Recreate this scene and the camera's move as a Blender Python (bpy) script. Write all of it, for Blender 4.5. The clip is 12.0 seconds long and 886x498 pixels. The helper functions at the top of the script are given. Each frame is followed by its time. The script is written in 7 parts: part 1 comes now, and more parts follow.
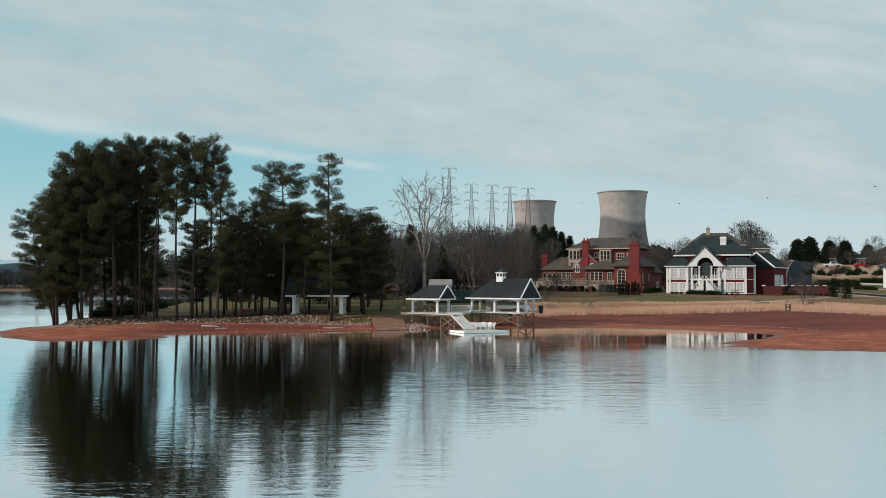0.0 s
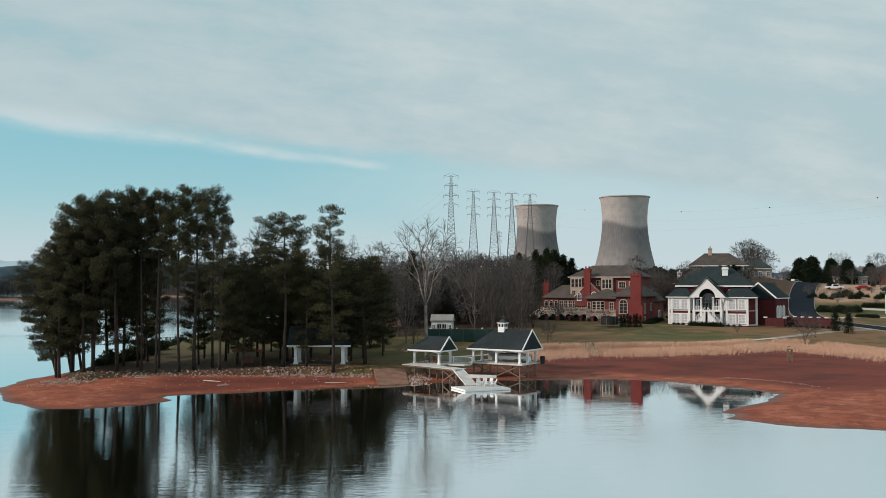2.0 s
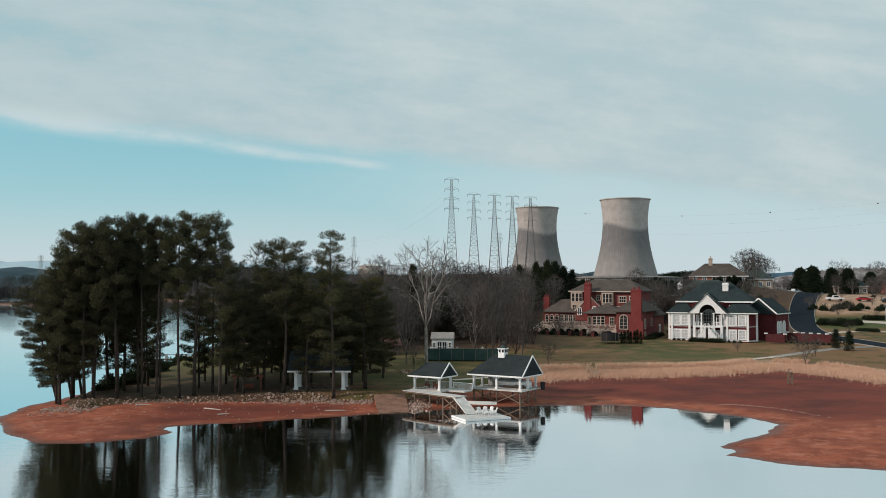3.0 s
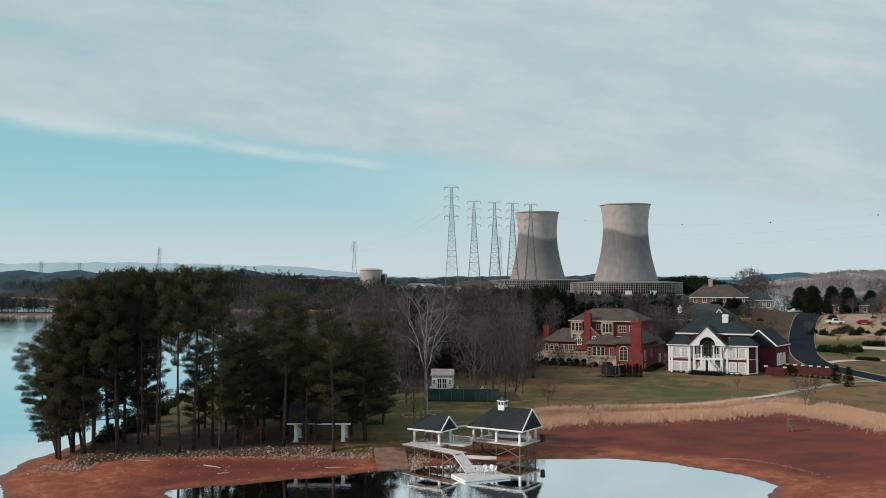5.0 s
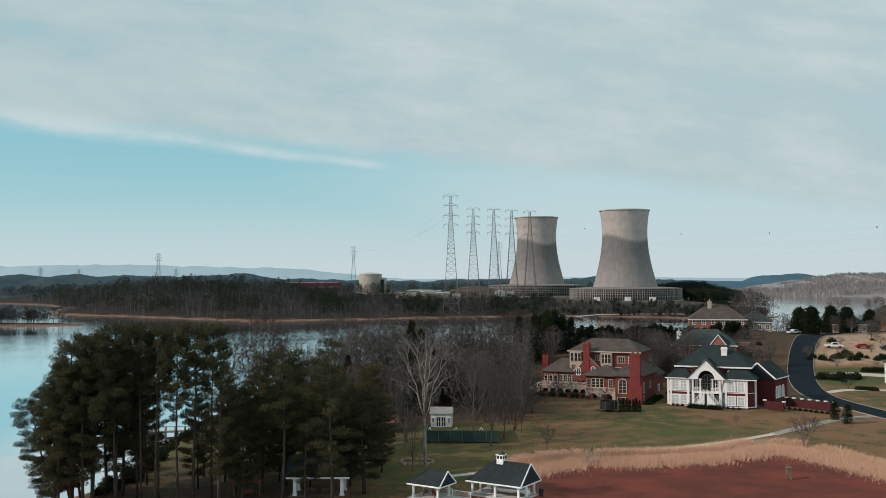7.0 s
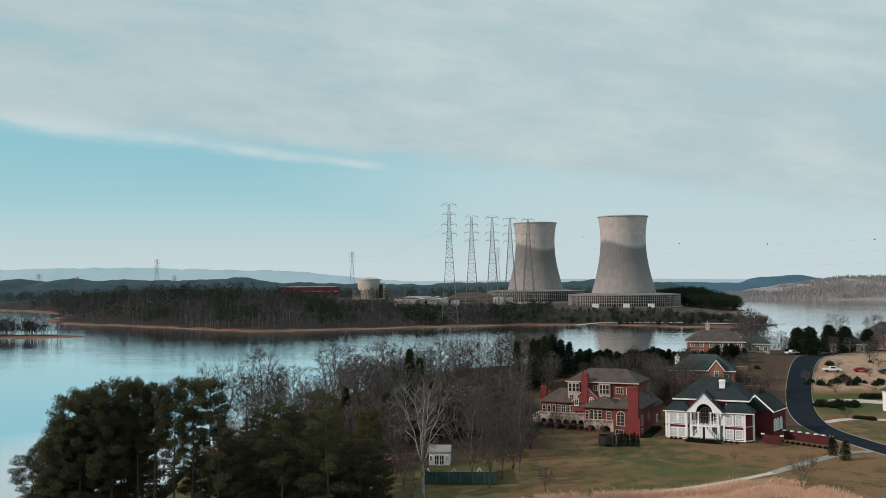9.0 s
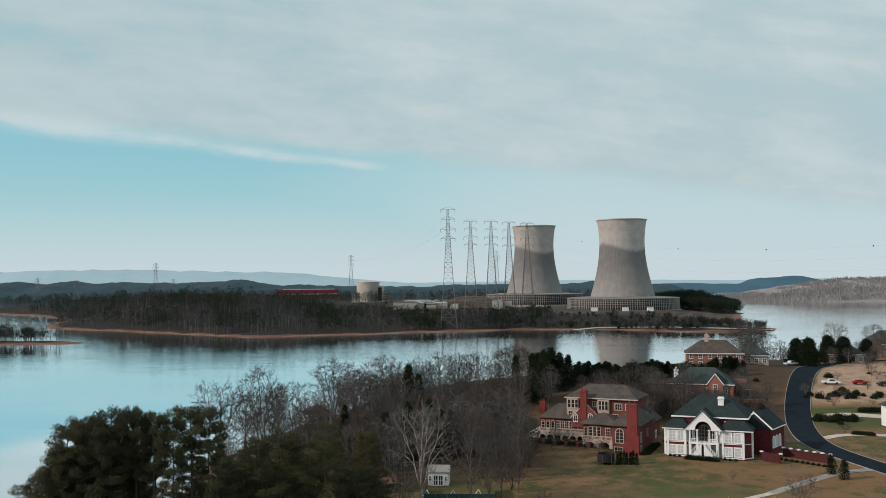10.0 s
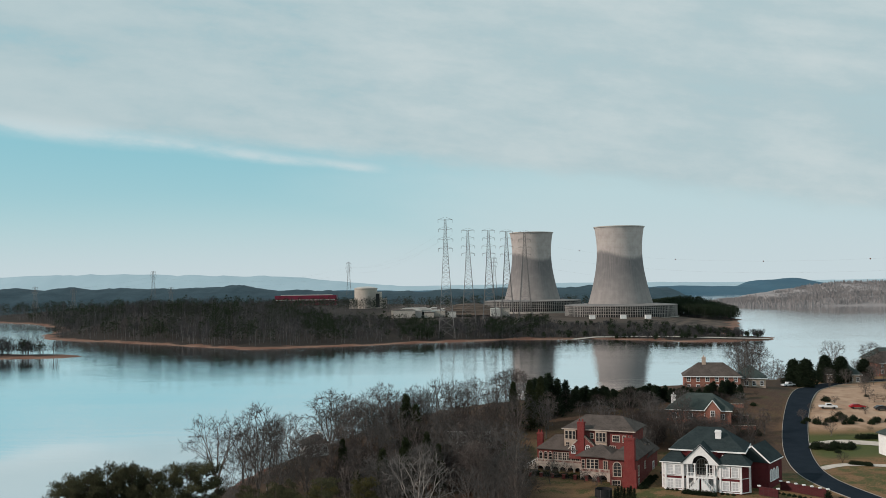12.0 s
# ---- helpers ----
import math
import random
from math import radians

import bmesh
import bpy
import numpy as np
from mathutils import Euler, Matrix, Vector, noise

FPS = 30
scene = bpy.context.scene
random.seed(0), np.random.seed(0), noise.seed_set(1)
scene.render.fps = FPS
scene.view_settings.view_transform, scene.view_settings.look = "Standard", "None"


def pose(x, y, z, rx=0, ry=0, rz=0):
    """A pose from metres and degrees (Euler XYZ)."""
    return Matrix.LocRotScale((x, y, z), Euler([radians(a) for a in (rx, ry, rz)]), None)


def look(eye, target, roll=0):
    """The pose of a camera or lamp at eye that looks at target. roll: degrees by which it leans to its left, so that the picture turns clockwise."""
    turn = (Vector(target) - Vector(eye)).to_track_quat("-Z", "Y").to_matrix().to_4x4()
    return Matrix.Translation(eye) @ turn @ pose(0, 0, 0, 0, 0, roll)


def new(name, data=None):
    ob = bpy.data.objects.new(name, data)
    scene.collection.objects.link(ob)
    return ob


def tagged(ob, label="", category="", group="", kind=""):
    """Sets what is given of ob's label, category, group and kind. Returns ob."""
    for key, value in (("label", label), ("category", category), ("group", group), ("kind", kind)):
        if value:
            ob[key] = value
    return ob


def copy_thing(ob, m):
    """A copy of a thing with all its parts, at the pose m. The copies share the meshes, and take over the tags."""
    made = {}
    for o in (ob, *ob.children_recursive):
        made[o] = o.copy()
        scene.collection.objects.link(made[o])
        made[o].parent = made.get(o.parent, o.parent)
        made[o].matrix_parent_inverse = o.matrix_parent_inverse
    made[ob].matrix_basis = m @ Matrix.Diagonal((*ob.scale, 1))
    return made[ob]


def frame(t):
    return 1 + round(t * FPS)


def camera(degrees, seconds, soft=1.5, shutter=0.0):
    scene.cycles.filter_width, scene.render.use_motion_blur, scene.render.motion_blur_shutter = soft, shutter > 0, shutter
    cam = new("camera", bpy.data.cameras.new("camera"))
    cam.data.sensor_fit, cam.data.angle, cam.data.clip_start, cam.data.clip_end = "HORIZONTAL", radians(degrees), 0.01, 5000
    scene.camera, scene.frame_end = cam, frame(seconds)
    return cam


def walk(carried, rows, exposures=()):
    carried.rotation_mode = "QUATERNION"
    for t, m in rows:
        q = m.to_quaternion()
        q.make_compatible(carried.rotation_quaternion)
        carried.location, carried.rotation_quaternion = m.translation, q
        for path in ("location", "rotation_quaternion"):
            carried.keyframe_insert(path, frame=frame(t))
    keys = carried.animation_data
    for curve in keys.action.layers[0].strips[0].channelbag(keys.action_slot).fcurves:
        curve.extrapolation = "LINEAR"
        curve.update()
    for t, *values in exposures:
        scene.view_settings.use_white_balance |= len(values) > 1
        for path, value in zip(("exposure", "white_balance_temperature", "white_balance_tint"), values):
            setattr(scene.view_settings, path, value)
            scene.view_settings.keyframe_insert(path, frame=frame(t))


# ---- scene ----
cam = camera(50.0, 12.0, soft=0.65)
PATH = [
    (0, (0.212, 1.905, 7.386), (0.15, 101.91, 10.88), 0.06),
    (0.5, (0.225, 1.818, 9.295), (0.10, 101.82, 12.76), 0.05),
    (1, (0.242, 1.731, 11.335), (0.06, 101.73, 14.78), 0.03),
    (1.5, (0.263, 1.644, 13.290), (0.03, 101.64, 16.71), 0.02),
    (2, (0.287, 1.558, 15.316), (0.01, 101.56, 18.72), 0.00),
    (2.5, (0.314, 1.473, 17.255), (0.00, 101.47, 20.63), -0.02),
    (3, (0.346, 1.388, 19.354), (0.01, 101.39, 22.71), -0.04),
    (5, (0.506, 1.055, 27.566), (0.13, 101.05, 30.87), -0.16),
    (5.5, (0.555, 0.973, 29.622), (0.18, 100.97, 32.91), -0.19),
    (6, (0.608, 0.891, 31.724), (0.25, 100.89, 35.01), -0.23),
    (6.5, (0.664, 0.810, 33.764), (0.32, 100.81, 37.05), -0.27),
    (7, (0.724, 0.730, 35.977), (0.41, 100.73, 39.27), -0.31),
    (9, (0.999, 0.414, 44.279), (0.83, 100.41, 47.61), -0.49),
    (9.5, (1.076, 0.337, 46.360), (0.95, 100.34, 49.72), -0.55),
    (10, (1.157, 0.260, 48.601), (1.09, 100.26, 51.98), -0.60),
    (10.5, (1.242, 0.183, 50.647), (1.23, 100.18, 54.06), -0.66),
    (11, (1.330, 0.107, 52.886), (1.38, 100.11, 56.34), -0.72),
    (11.5, (1.422, 0.032, 54.862), (1.53, 100.03, 58.36), -0.78),
    (12, (1.518, -0.043, 56.866), (1.69, 99.96, 60.41), -0.85),
]
walk(cam, [(t, look(eye, target, roll)) for t, eye, target, roll in PATH])
# ---- light: thin cirrus over a winter afternoon, sun low from behind and to the left ----
SUN_WAY = Vector((-0.88, -0.26, 0.50)).normalized()
world = bpy.data.worlds.new("sky")
scene.world = world
world.use_nodes = True


class Nodes:
    """Short notation for node trees."""

    def __init__(self, tree):
        self.t = tree

    def n(self, kind):
        return self.t.nodes.new(kind)

    def put(self, sock, v):
        if isinstance(v, bpy.types.NodeSocket):
            self.t.links.new(v, sock)
        elif v is not None:
            if sock.type == "RGBA" and len(v) == 3:
                v = (*v, 1)
            sock.default_value = v

    def math(self, op, a, b=None, c=None, clamp=False):
        node = self.n("ShaderNodeMath")
        node.operation, node.use_clamp = op, clamp
        for i, v in enumerate((a, b, c)):
            if v is not None:
                self.put(node.inputs[i], v)
        return node.outputs[0]

    def ramp(self, v, lo, hi, a=0.0, b=1.0):
        node = self.n("ShaderNodeMapRange")
        node.interpolation_type = "SMOOTHSTEP"
        for i, w in enumerate((v, lo, hi, a, b)):
            self.put(node.inputs[i], w)
        return node.outputs[0]

    def mix(self, f, a, b, blend="MIX"):
        node = self.n("ShaderNodeMix")
        node.data_type, node.blend_type = "RGBA", blend
        self.put(node.inputs[0], f), self.put(node.inputs[6], a), self.put(node.inputs[7], b)
        return node.outputs[2]

    def noise(self, vec, scale, detail=4.0, rough=0.55):
        node = self.n("ShaderNodeTexNoise")
        if vec is not None:
            self.put(node.inputs["Vector"], vec)
        self.put(node.inputs["Scale"], scale), self.put(node.inputs["Detail"], detail), self.put(node.inputs["Roughness"], rough)
        return node.outputs[0]

    def vec(self, x, y, z=0.0):
        node = self.n("ShaderNodeCombineXYZ")
        for i, v in enumerate((x, y, z)):
            self.put(node.inputs[i], v)
        return node.outputs[0]

    def mapped(self, vec, scale):
        node = self.n("ShaderNodeMapping")
        self.put(node.inputs["Vector"], vec)
        node.inputs["Scale"].default_value = scale
        return node.outputs[0]


def build_sky(tree):
    tree.nodes.clear()
    k = Nodes(tree)
    sky = k.n("ShaderNodeTexSky")
    sky.sky_type, sky.sun_disc = "NISHITA", False
    sky.sun_elevation, sky.sun_rotation = math.asin(SUN_WAY.z), math.atan2(SUN_WAY.x, SUN_WAY.y)
    clear = k.mix(1.0, sky.outputs[0], (0.085, 0.105, 0.105), "MULTIPLY")
    xyz = k.n("ShaderNodeSeparateXYZ")
    k.put(xyz.inputs[0], k.n("ShaderNodeTexCoord").outputs["Generated"])
    veil = k.mix(k.ramp(xyz.outputs[2], 0.02, 0.16), (0.44, 0.655, 0.72), (0.275, 0.575, 0.655))
    clear = k.mix(0.80, clear, veil)
    away = k.math("MAXIMUM", k.math("ABSOLUTE", xyz.outputs[1]), 0.2)
    u, v = k.math("DIVIDE", xyz.outputs[0], away), k.math("DIVIDE", xyz.outputs[2], away)
    # cirrus bands sink gently towards the right
    s = k.math("SUBTRACT", k.math("MULTIPLY_ADD", u, 0.117, v), 0.115)
    broad = k.noise(k.vec(k.math("MULTIPLY", u, 2.4), k.math("MULTIPLY", s, 14.0)), 1.0, 3)
    fine = k.noise(k.vec(k.math("MULTIPLY", u, 9.0), k.math("MULTIPLY", s, 27.0), 3.0), 1.0, 7, 0.62)
    fibre = k.noise(k.vec(k.math("MULTIPLY", u, 16.0), k.math("MULTIPLY", s, 150.0), 7.0), 1.0, 3, 0.6)
    wob = k.math("ADD", k.math("MULTIPLY", k.math("SUBTRACT", broad, 0.5), 0.040), k.math("MULTIPLY", k.math("SUBTRACT", fine, 0.5), 0.030))
    deck = k.ramp(k.math("ADD", s, wob), -0.004, 0.024)
    # one thin streak that runs ahead of the cloud deck, and ends
    t = k.math("MULTIPLY_ADD", k.math("SUBTRACT", fine, 0.5), 0.011, s)
    streak = k.math("MULTIPLY", k.ramp(k.math("DIVIDE", k.math("ABSOLUTE", k.math("SUBTRACT", t, k.ramp(u, -0.47, -0.10, 0.006, -0.001))), k.ramp(u, -0.47, -0.06, 0.019, 0.0065)), 1.0, 0.0), k.ramp(u, -0.045, -0.085))
    streak = k.math("MULTIPLY", streak, k.ramp(fine, 0.32, 0.62, 0.35, 1.0))
    veil_right = k.ramp(k.math("MULTIPLY_ADD", wob, 4.0, u), -0.22, 0.17, 0.0, 0.92)
    low = k.ramp(v, 0.105, 0.0, 0.0, 0.95)
    hazy = k.math("MAXIMUM", veil_right, low)
    haze = k.mix(k.ramp(v, 0.0, 0.11), (0.575, 0.665, 0.700), (0.50, 0.655, 0.69))
    col = k.mix(hazy, clear, haze)
    puff = k.noise(k.vec(k.math("MULTIPLY", u, 6.0), k.math("MULTIPLY", s, 13.0), 11.0), 1.0, 7, 0.66)
    tone = k.math("ADD", k.math("MULTIPLY", fine, 0.28), k.math("ADD", k.math("MULTIPLY", k.math("ADD", broad, puff), 0.45), k.math("MULTIPLY", fibre, 0.05)))
    cloud = k.mix(k.ramp(tone, 0.46, 0.78), (0.405, 0.540, 0.578), (0.560, 0.645, 0.660))
    cloud = k.mix(k.ramp(u, -0.48, 0.05, 0.45, 0.0), cloud, (0.415, 0.545, 0.580))
    col = k.mix(k.math("MULTIPLY", deck, k.ramp(tone, 0.40, 0.60, 0.55, 0.97)), col, cloud)
    col = k.mix(k.math("MULTIPLY", streak, 0.74), col, (0.60, 0.69, 0.71))
    # below the horizon: light from the dark water and land
    col = k.mix(k.ramp(xyz.outputs[2], -0.01, -0.06), col, (0.16, 0.20, 0.21))
    bg = k.n("ShaderNodeBackground")
    k.put(bg.inputs[0], col)
    bg.inputs[1].default_value = 1.0
    k.put(k.n("ShaderNodeOutputWorld").inputs[0], bg.outputs[0])


build_sky(world.node_tree)
sun = new("sun", bpy.data.lights.new("sun", "SUN"))
sun.data.energy, sun.data.angle, sun.data.color = 2.95, radians(1.5), (1.0, 0.835, 0.745)
sun.matrix_world = look(SUN_WAY * 300, (0, 0, 0))
scene.view_settings.exposure = 0.0

# ---- materials ----
def material(name, build, rough=0.8, metal=0.0, spec=0.3):
    m = bpy.data.materials.new(name)
    m.use_nodes = True
    k = Nodes(m.node_tree)
    b = m.node_tree.nodes["Principled BSDF"]
    b.inputs["Roughness"].default_value, b.inputs["Metallic"].default_value = rough, metal
    b.inputs["Specular IOR Level"].default_value = spec
    k.pos = k.n("ShaderNodeNewGeometry").outputs["Position"]
    k.obj = k.n("ShaderNodeTexCoord").outputs["Object"]
    k.rand = k.n("ShaderNodeObjectInfo").outputs["Random"]
    col = build(k, b)
    if col is not None:
        k.put(b.inputs["Base Color"], col)
    return m


def bump(k, b, height, strength=0.4, distance=0.05):
    node = k.n("ShaderNodeBump")
    node.inputs["Strength"].default_value, node.inputs["Distance"].default_value = strength, distance
    k.put(node.inputs["Height"], height)
    k.put(b.inputs["Normal"], node.outputs[0])


def plain(name, a, c, scale=2.0, rough=0.7, metal=0.0, spec=0.3, relief=0.0, vary=0.0):
    """Two tones by noise at two scales, with relief."""
    def build(k, b):
        big, small = k.noise(k.pos, scale, 3), k.noise(k.pos, scale * 9, 4)
        f = k.math("ADD", k.math("MULTIPLY", big, 0.6), k.math("MULTIPLY", small, 0.4))
        col = k.mix(k.ramp(f, 0.35, 0.65), a, c)
        if vary:
            col = k.mix(1.0, col, k.mix(k.rand, (1 - vary,) * 3, (1 + vary,) * 3), "MULTIPLY")
        if relief:
            bump(k, b, small, relief)
        return col
    return material(name, build, rough, metal, spec)


def brick_mat(name, a, c, mortar):
    def build(k, b):
        flat = k.n("ShaderNodeSeparateXYZ")
        k.put(flat.inputs[0], k.obj)
        along = k.math("ADD", flat.outputs[0], flat.outputs[1])
        node = k.n("ShaderNodeTexBrick")
        k.put(node.inputs["Vector"], k.vec(along, flat.outputs[2]))
        for i, v in ((1, a), (2, c), (3, mortar)):
            k.put(node.inputs[i], v)
        node.inputs["Scale"].default_value, node.inputs["Mortar Size"].default_value = 1.0, 0.008
        node.inputs["Brick Width"].default_value, node.inputs["Row Height"].default_value = 0.22, 0.075
        stain = k.noise(k.pos, 0.5, 4)
        return k.mix(k.ramp(stain, 0.4, 0.75, 0.0, 0.45), node.outputs[0], tuple(v * 0.6 for v in a))
    return material(name, build, 0.85, spec=0.2)


def shingle_mat(name, a, c):
    def build(k, b):
        flat = k.n("ShaderNodeSeparateXYZ")
        k.put(flat.inputs[0], k.obj)
        node = k.n("ShaderNodeTexBrick")
        k.put(node.inputs["Vector"], k.vec(k.math("ADD", flat.outputs[0], k.math("MULTIPLY", flat.outputs[1], 0.6)), flat.outputs[2]))
        for i, v in ((1, a), (2, c), (3, tuple(x * 0.55 for x in a))):
            k.put(node.inputs[i], v)
        node.inputs["Scale"].default_value, node.inputs["Mortar Size"].default_value = 1.0, 0.012
        node.inputs["Brick Width"].default_value, node.inputs["Row Height"].default_value = 0.45, 0.16
        col = k.mix(k.ramp(k.noise(k.pos, 0.35, 4), 0.35, 0.7, 0.0, 0.5), node.outputs[0], tuple(x * 1.25 for x in c))
        bump(k, b, node.outputs[1], 0.3, 0.02)
        return col
    return material(name, build, 0.9, spec=0.15)


def ground_build(k, b):
    def attr(n):
        node = k.n("ShaderNodeAttribute")
        node.attribute_name = n
        return node.outputs["Fac"]
    p = k.pos
    big, mid, small = k.noise(p, 0.035, 4), k.noise(p, 0.22, 5), k.noise(p, 2.4, 5, 0.65)
    fleck = k.noise(p, 9.0, 3, 0.7)
    # red clay of the drawn-down lake bed
    strata = k.noise(k.mapped(p, (0.35, 0.35, 9.0)), 1.0, 5, 0.6)
    mud = k.mix(k.ramp(mid, 0.35, 0.66), (0.200, 0.050, 0.026), (0.315, 0.088, 0.046))
    mud = k.mix(k.ramp(strata, 0.45, 0.7, 0.0, 0.55), mud, (0.40, 0.140, 0.080))
    mud = k.mix(k.ramp(k.noise(p, 0.75, 5, 0.7), 0.52, 0.66, 0.0, 0.45), mud, (0.105, 0.030, 0.018))
    mud = k.mix(k.ramp(k.noise(p, 0.45, 6, 0.75), 0.50, 0.68, 0.0, 0.6), mud, (0.43, 0.190, 0.125))
    mud = k.mix(k.ramp(fleck, 0.58, 0.72, 0.0, 0.55), mud, (0.38, 0.185, 0.125))
    mud = k.mix(attr("silt"), mud, k.mix(k.ramp(k.noise(k.mapped(p, (0.10, 0.14, 1.0)), 1.0, 5, 0.65), 0.30, 0.70), (0.094, 0.025, 0.018), (0.172, 0.040, 0.025)))
    wet = attr("wet")
    mud = k.mix(k.math("MULTIPLY", wet, 0.75), mud, (0.060, 0.026, 0.018))
    # winter lawn: olive green with straw-brown dormant patches
    green = k.mix(small, (0.036, 0.044, 0.012), (0.084, 0.086, 0.026))
    straw = k.mix(small, (0.120, 0.066, 0.030), (0.240, 0.138, 0.070))
    patch = k.math("ADD", k.math("MULTIPLY", big, 0.36), k.math("ADD", k.math("MULTIPLY", mid, 0.42), k.math("MULTIPLY", small, 0.30)))
    grass = k.mix(k.ramp(patch, 0.455, 0.565), green, straw)
    grass = k.mix(k.ramp(k.noise(k.mapped(p, (0.06, 0.16, 1.0)), 1.0, 5, 0.65), 0.56, 0.68, 0.0, 0.7), grass, k.mix(small, (0.085, 0.042, 0.020), (0.16, 0.085, 0.042)))
    grass = k.mix(attr("green"), grass, k.mix(small, (0.044, 0.056, 0.014), (0.084, 0.096, 0.030)))
    litter = k.mix(k.ramp(small, 0.35, 0.7), (0.042, 0.025, 0.016), (0.090, 0.053, 0.035))
    grass = k.mix(k.math("MULTIPLY", attr("litter"), k.ramp(mid, 0.25, 0.55, 0.55, 1.0)), grass, litter)
    mulch = k.mix(k.ramp(mid, 0.3, 0.7), (0.300, 0.190, 0.125), (0.430, 0.300, 0.210))
    grass = k.mix(attr("mulch"), grass, k.mix(k.ramp(fleck, 0.5, 0.75, 0.0, 0.5), mulch, (0.20, 0.12, 0.075)))
    edge = k.math("ADD", attr("up"), k.math("MULTIPLY", k.math("SUBTRACT", mid, 0.5), 0.9))
    col = k.mix(k.ramp(edge, 0.35, 0.62), mud, grass)
    k.put(b.inputs["Roughness"], k.ramp(wet, 0.0, 1.0, 0.95, 0.45))
    bump(k, b, k.math("ADD", small, k.math("MULTIPLY", fleck, 0.5)), 0.55, 0.12)
    return col


def water_build(k, b):
    p = k.pos
    a = k.noise(k.mapped(p, (0.30, 0.85, 1.0)), 1.0, 4, 0.55)
    c = k.noise(k.mapped(p, (1.3, 3.4, 1.0)), 1.0, 3, 0.6)
    gust = k.ramp(k.noise(k.mapped(p, (0.006, 0.016, 1.0)), 1.0, 4, 0.6), 0.38, 0.66, 0.10, 0.85)
    # the open lake beyond the sheltered cove carries more wind ripple
    where = k.n("ShaderNodeSeparateXYZ")
    k.put(where.inputs[0], p)
    gust = k.math("MULTIPLY", gust, k.ramp(where.outputs[1], 250.0, 620.0, 1.0, 1.7))
    gust = k.math("ADD", gust, k.ramp(where.outputs[1], 250.0, 620.0, 0.0, 0.3))
    breeze = k.math("MULTIPLY", k.ramp(k.math("MULTIPLY_ADD", k.math("SUBTRACT", a, 0.5), 6.0, where.outputs[0]), 2.0, 26.0), k.ramp(where.outputs[1], 112.0, 90.0))
    gust = k.math("MULTIPLY_ADD", breeze, 0.5, gust)
    k.put(b.inputs["Roughness"], k.ramp(breeze, 0.0, 1.0, 0.015, 0.17))
    h = k.math("MULTIPLY", k.math("ADD", a, k.math("MULTIPLY", c, 0.34)), gust)
    swell = k.noise(k.mapped(p, (0.035, 0.16, 1.0)), 1.0, 4, 0.6)
    h = k.math("ADD", h, k.math("MULTIPLY", swell, k.ramp(where.outputs[1], 250.0, 620.0, 0.0, 4.0)))
    bump(k, b, h, 0.030, 1.0)
    b.inputs["Metallic"].default_value = 1.0
    return k.mix(k.noise(p, 0.01, 3), (0.88, 0.92, 0.94), (0.94, 0.965, 0.975))


def tower_build(k, b):
    xyz = k.n("ShaderNodeSeparateXYZ")
    k.put(xyz.inputs[0], k.obj)
    ang = k.math("ARCTAN2", xyz.outputs[1], xyz.outputs[0])
    z = xyz.outputs[2]
    drip = k.noise(k.vec(k.math("MULTIPLY", ang, 26.0), k.math("MULTIPLY", z, 0.018)), 1.0, 4, 0.6)
    cloudy = k.noise(k.vec(k.math("MULTIPLY", ang, 5.0), k.math("MULTIPLY", z, 0.11), 4.0), 1.0, 5)
    base = k.mix(k.ramp(cloudy, 0.3, 0.7), (0.330, 0.300, 0.282), (0.415, 0.380, 0.355))
    base = k.mix(k.ramp(drip, 0.5, 0.72, 0.0, 0.16), base, (0.24, 0.215, 0.20))
    # algae-dark lower shell with a scalloped upper edge, paler again towards the foot
    top = k.math("MULTIPLY_ADD", k.math("SINE", k.math("MULTIPLY_ADD", ang, 2.0, 0.7)), 5.0, 80.0)
    top = k.math("ADD", top, k.math("MULTIPLY", k.math("ADD", k.math("SUBTRACT", drip, 0.5), k.math("SUBTRACT", cloudy, 0.5)), 7.0))
    stain = k.ramp(k.math("SUBTRACT", top, z), -3.0, 4.5)
    fade = k.ramp(z, 8.0, 70.0, 0.50, 1.0)
    dark = k.mix(k.ramp(drip, 0.30, 0.75), (0.128, 0.124, 0.126), (0.178, 0.170, 0.168))
    col = k.mix(k.math("MULTIPLY", stain, fade), base, dark)
    col = k.mix(k.ramp(cloudy, 0.45, 0.75, 0.0, 0.22), col, (0.30, 0.285, 0.275))
    ring = k.math("FRACT", k.math("DIVIDE", z, 4.2))
    return k.mix(k.ramp(ring, 0.93, 0.98, 0.0, 0.18), col, (0.16, 0.145, 0.13))


def leaf(name, a, c, back=0.25):
    def build(k, b):
        isl = k.n("ShaderNodeNewGeometry").outputs["Random Per Island"]
        tint = k.math("ADD", k.math("MULTIPLY", isl, 0.6), k.math("MULTIPLY", k.rand, 0.4))
        k.put(b.inputs["Base Color"], k.mix(tint, a, c))
        tr = k.n("ShaderNodeBsdfTranslucent")
        k.put(tr.inputs[0], k.mix(tint, tuple(v * 1.3 for v in a), tuple(v * 1.3 for v in c)))
        mx = k.n("ShaderNodeMixShader")
        mx.inputs[0].default_value = back
        k.put(mx.inputs[1], b.outputs[0]), k.put(mx.inputs[2], tr.outputs[0])
        k.put(k.t.nodes["Material Output"].inputs[0], mx.outputs[0])
    return material(name, build, 0.75, spec=0.15)


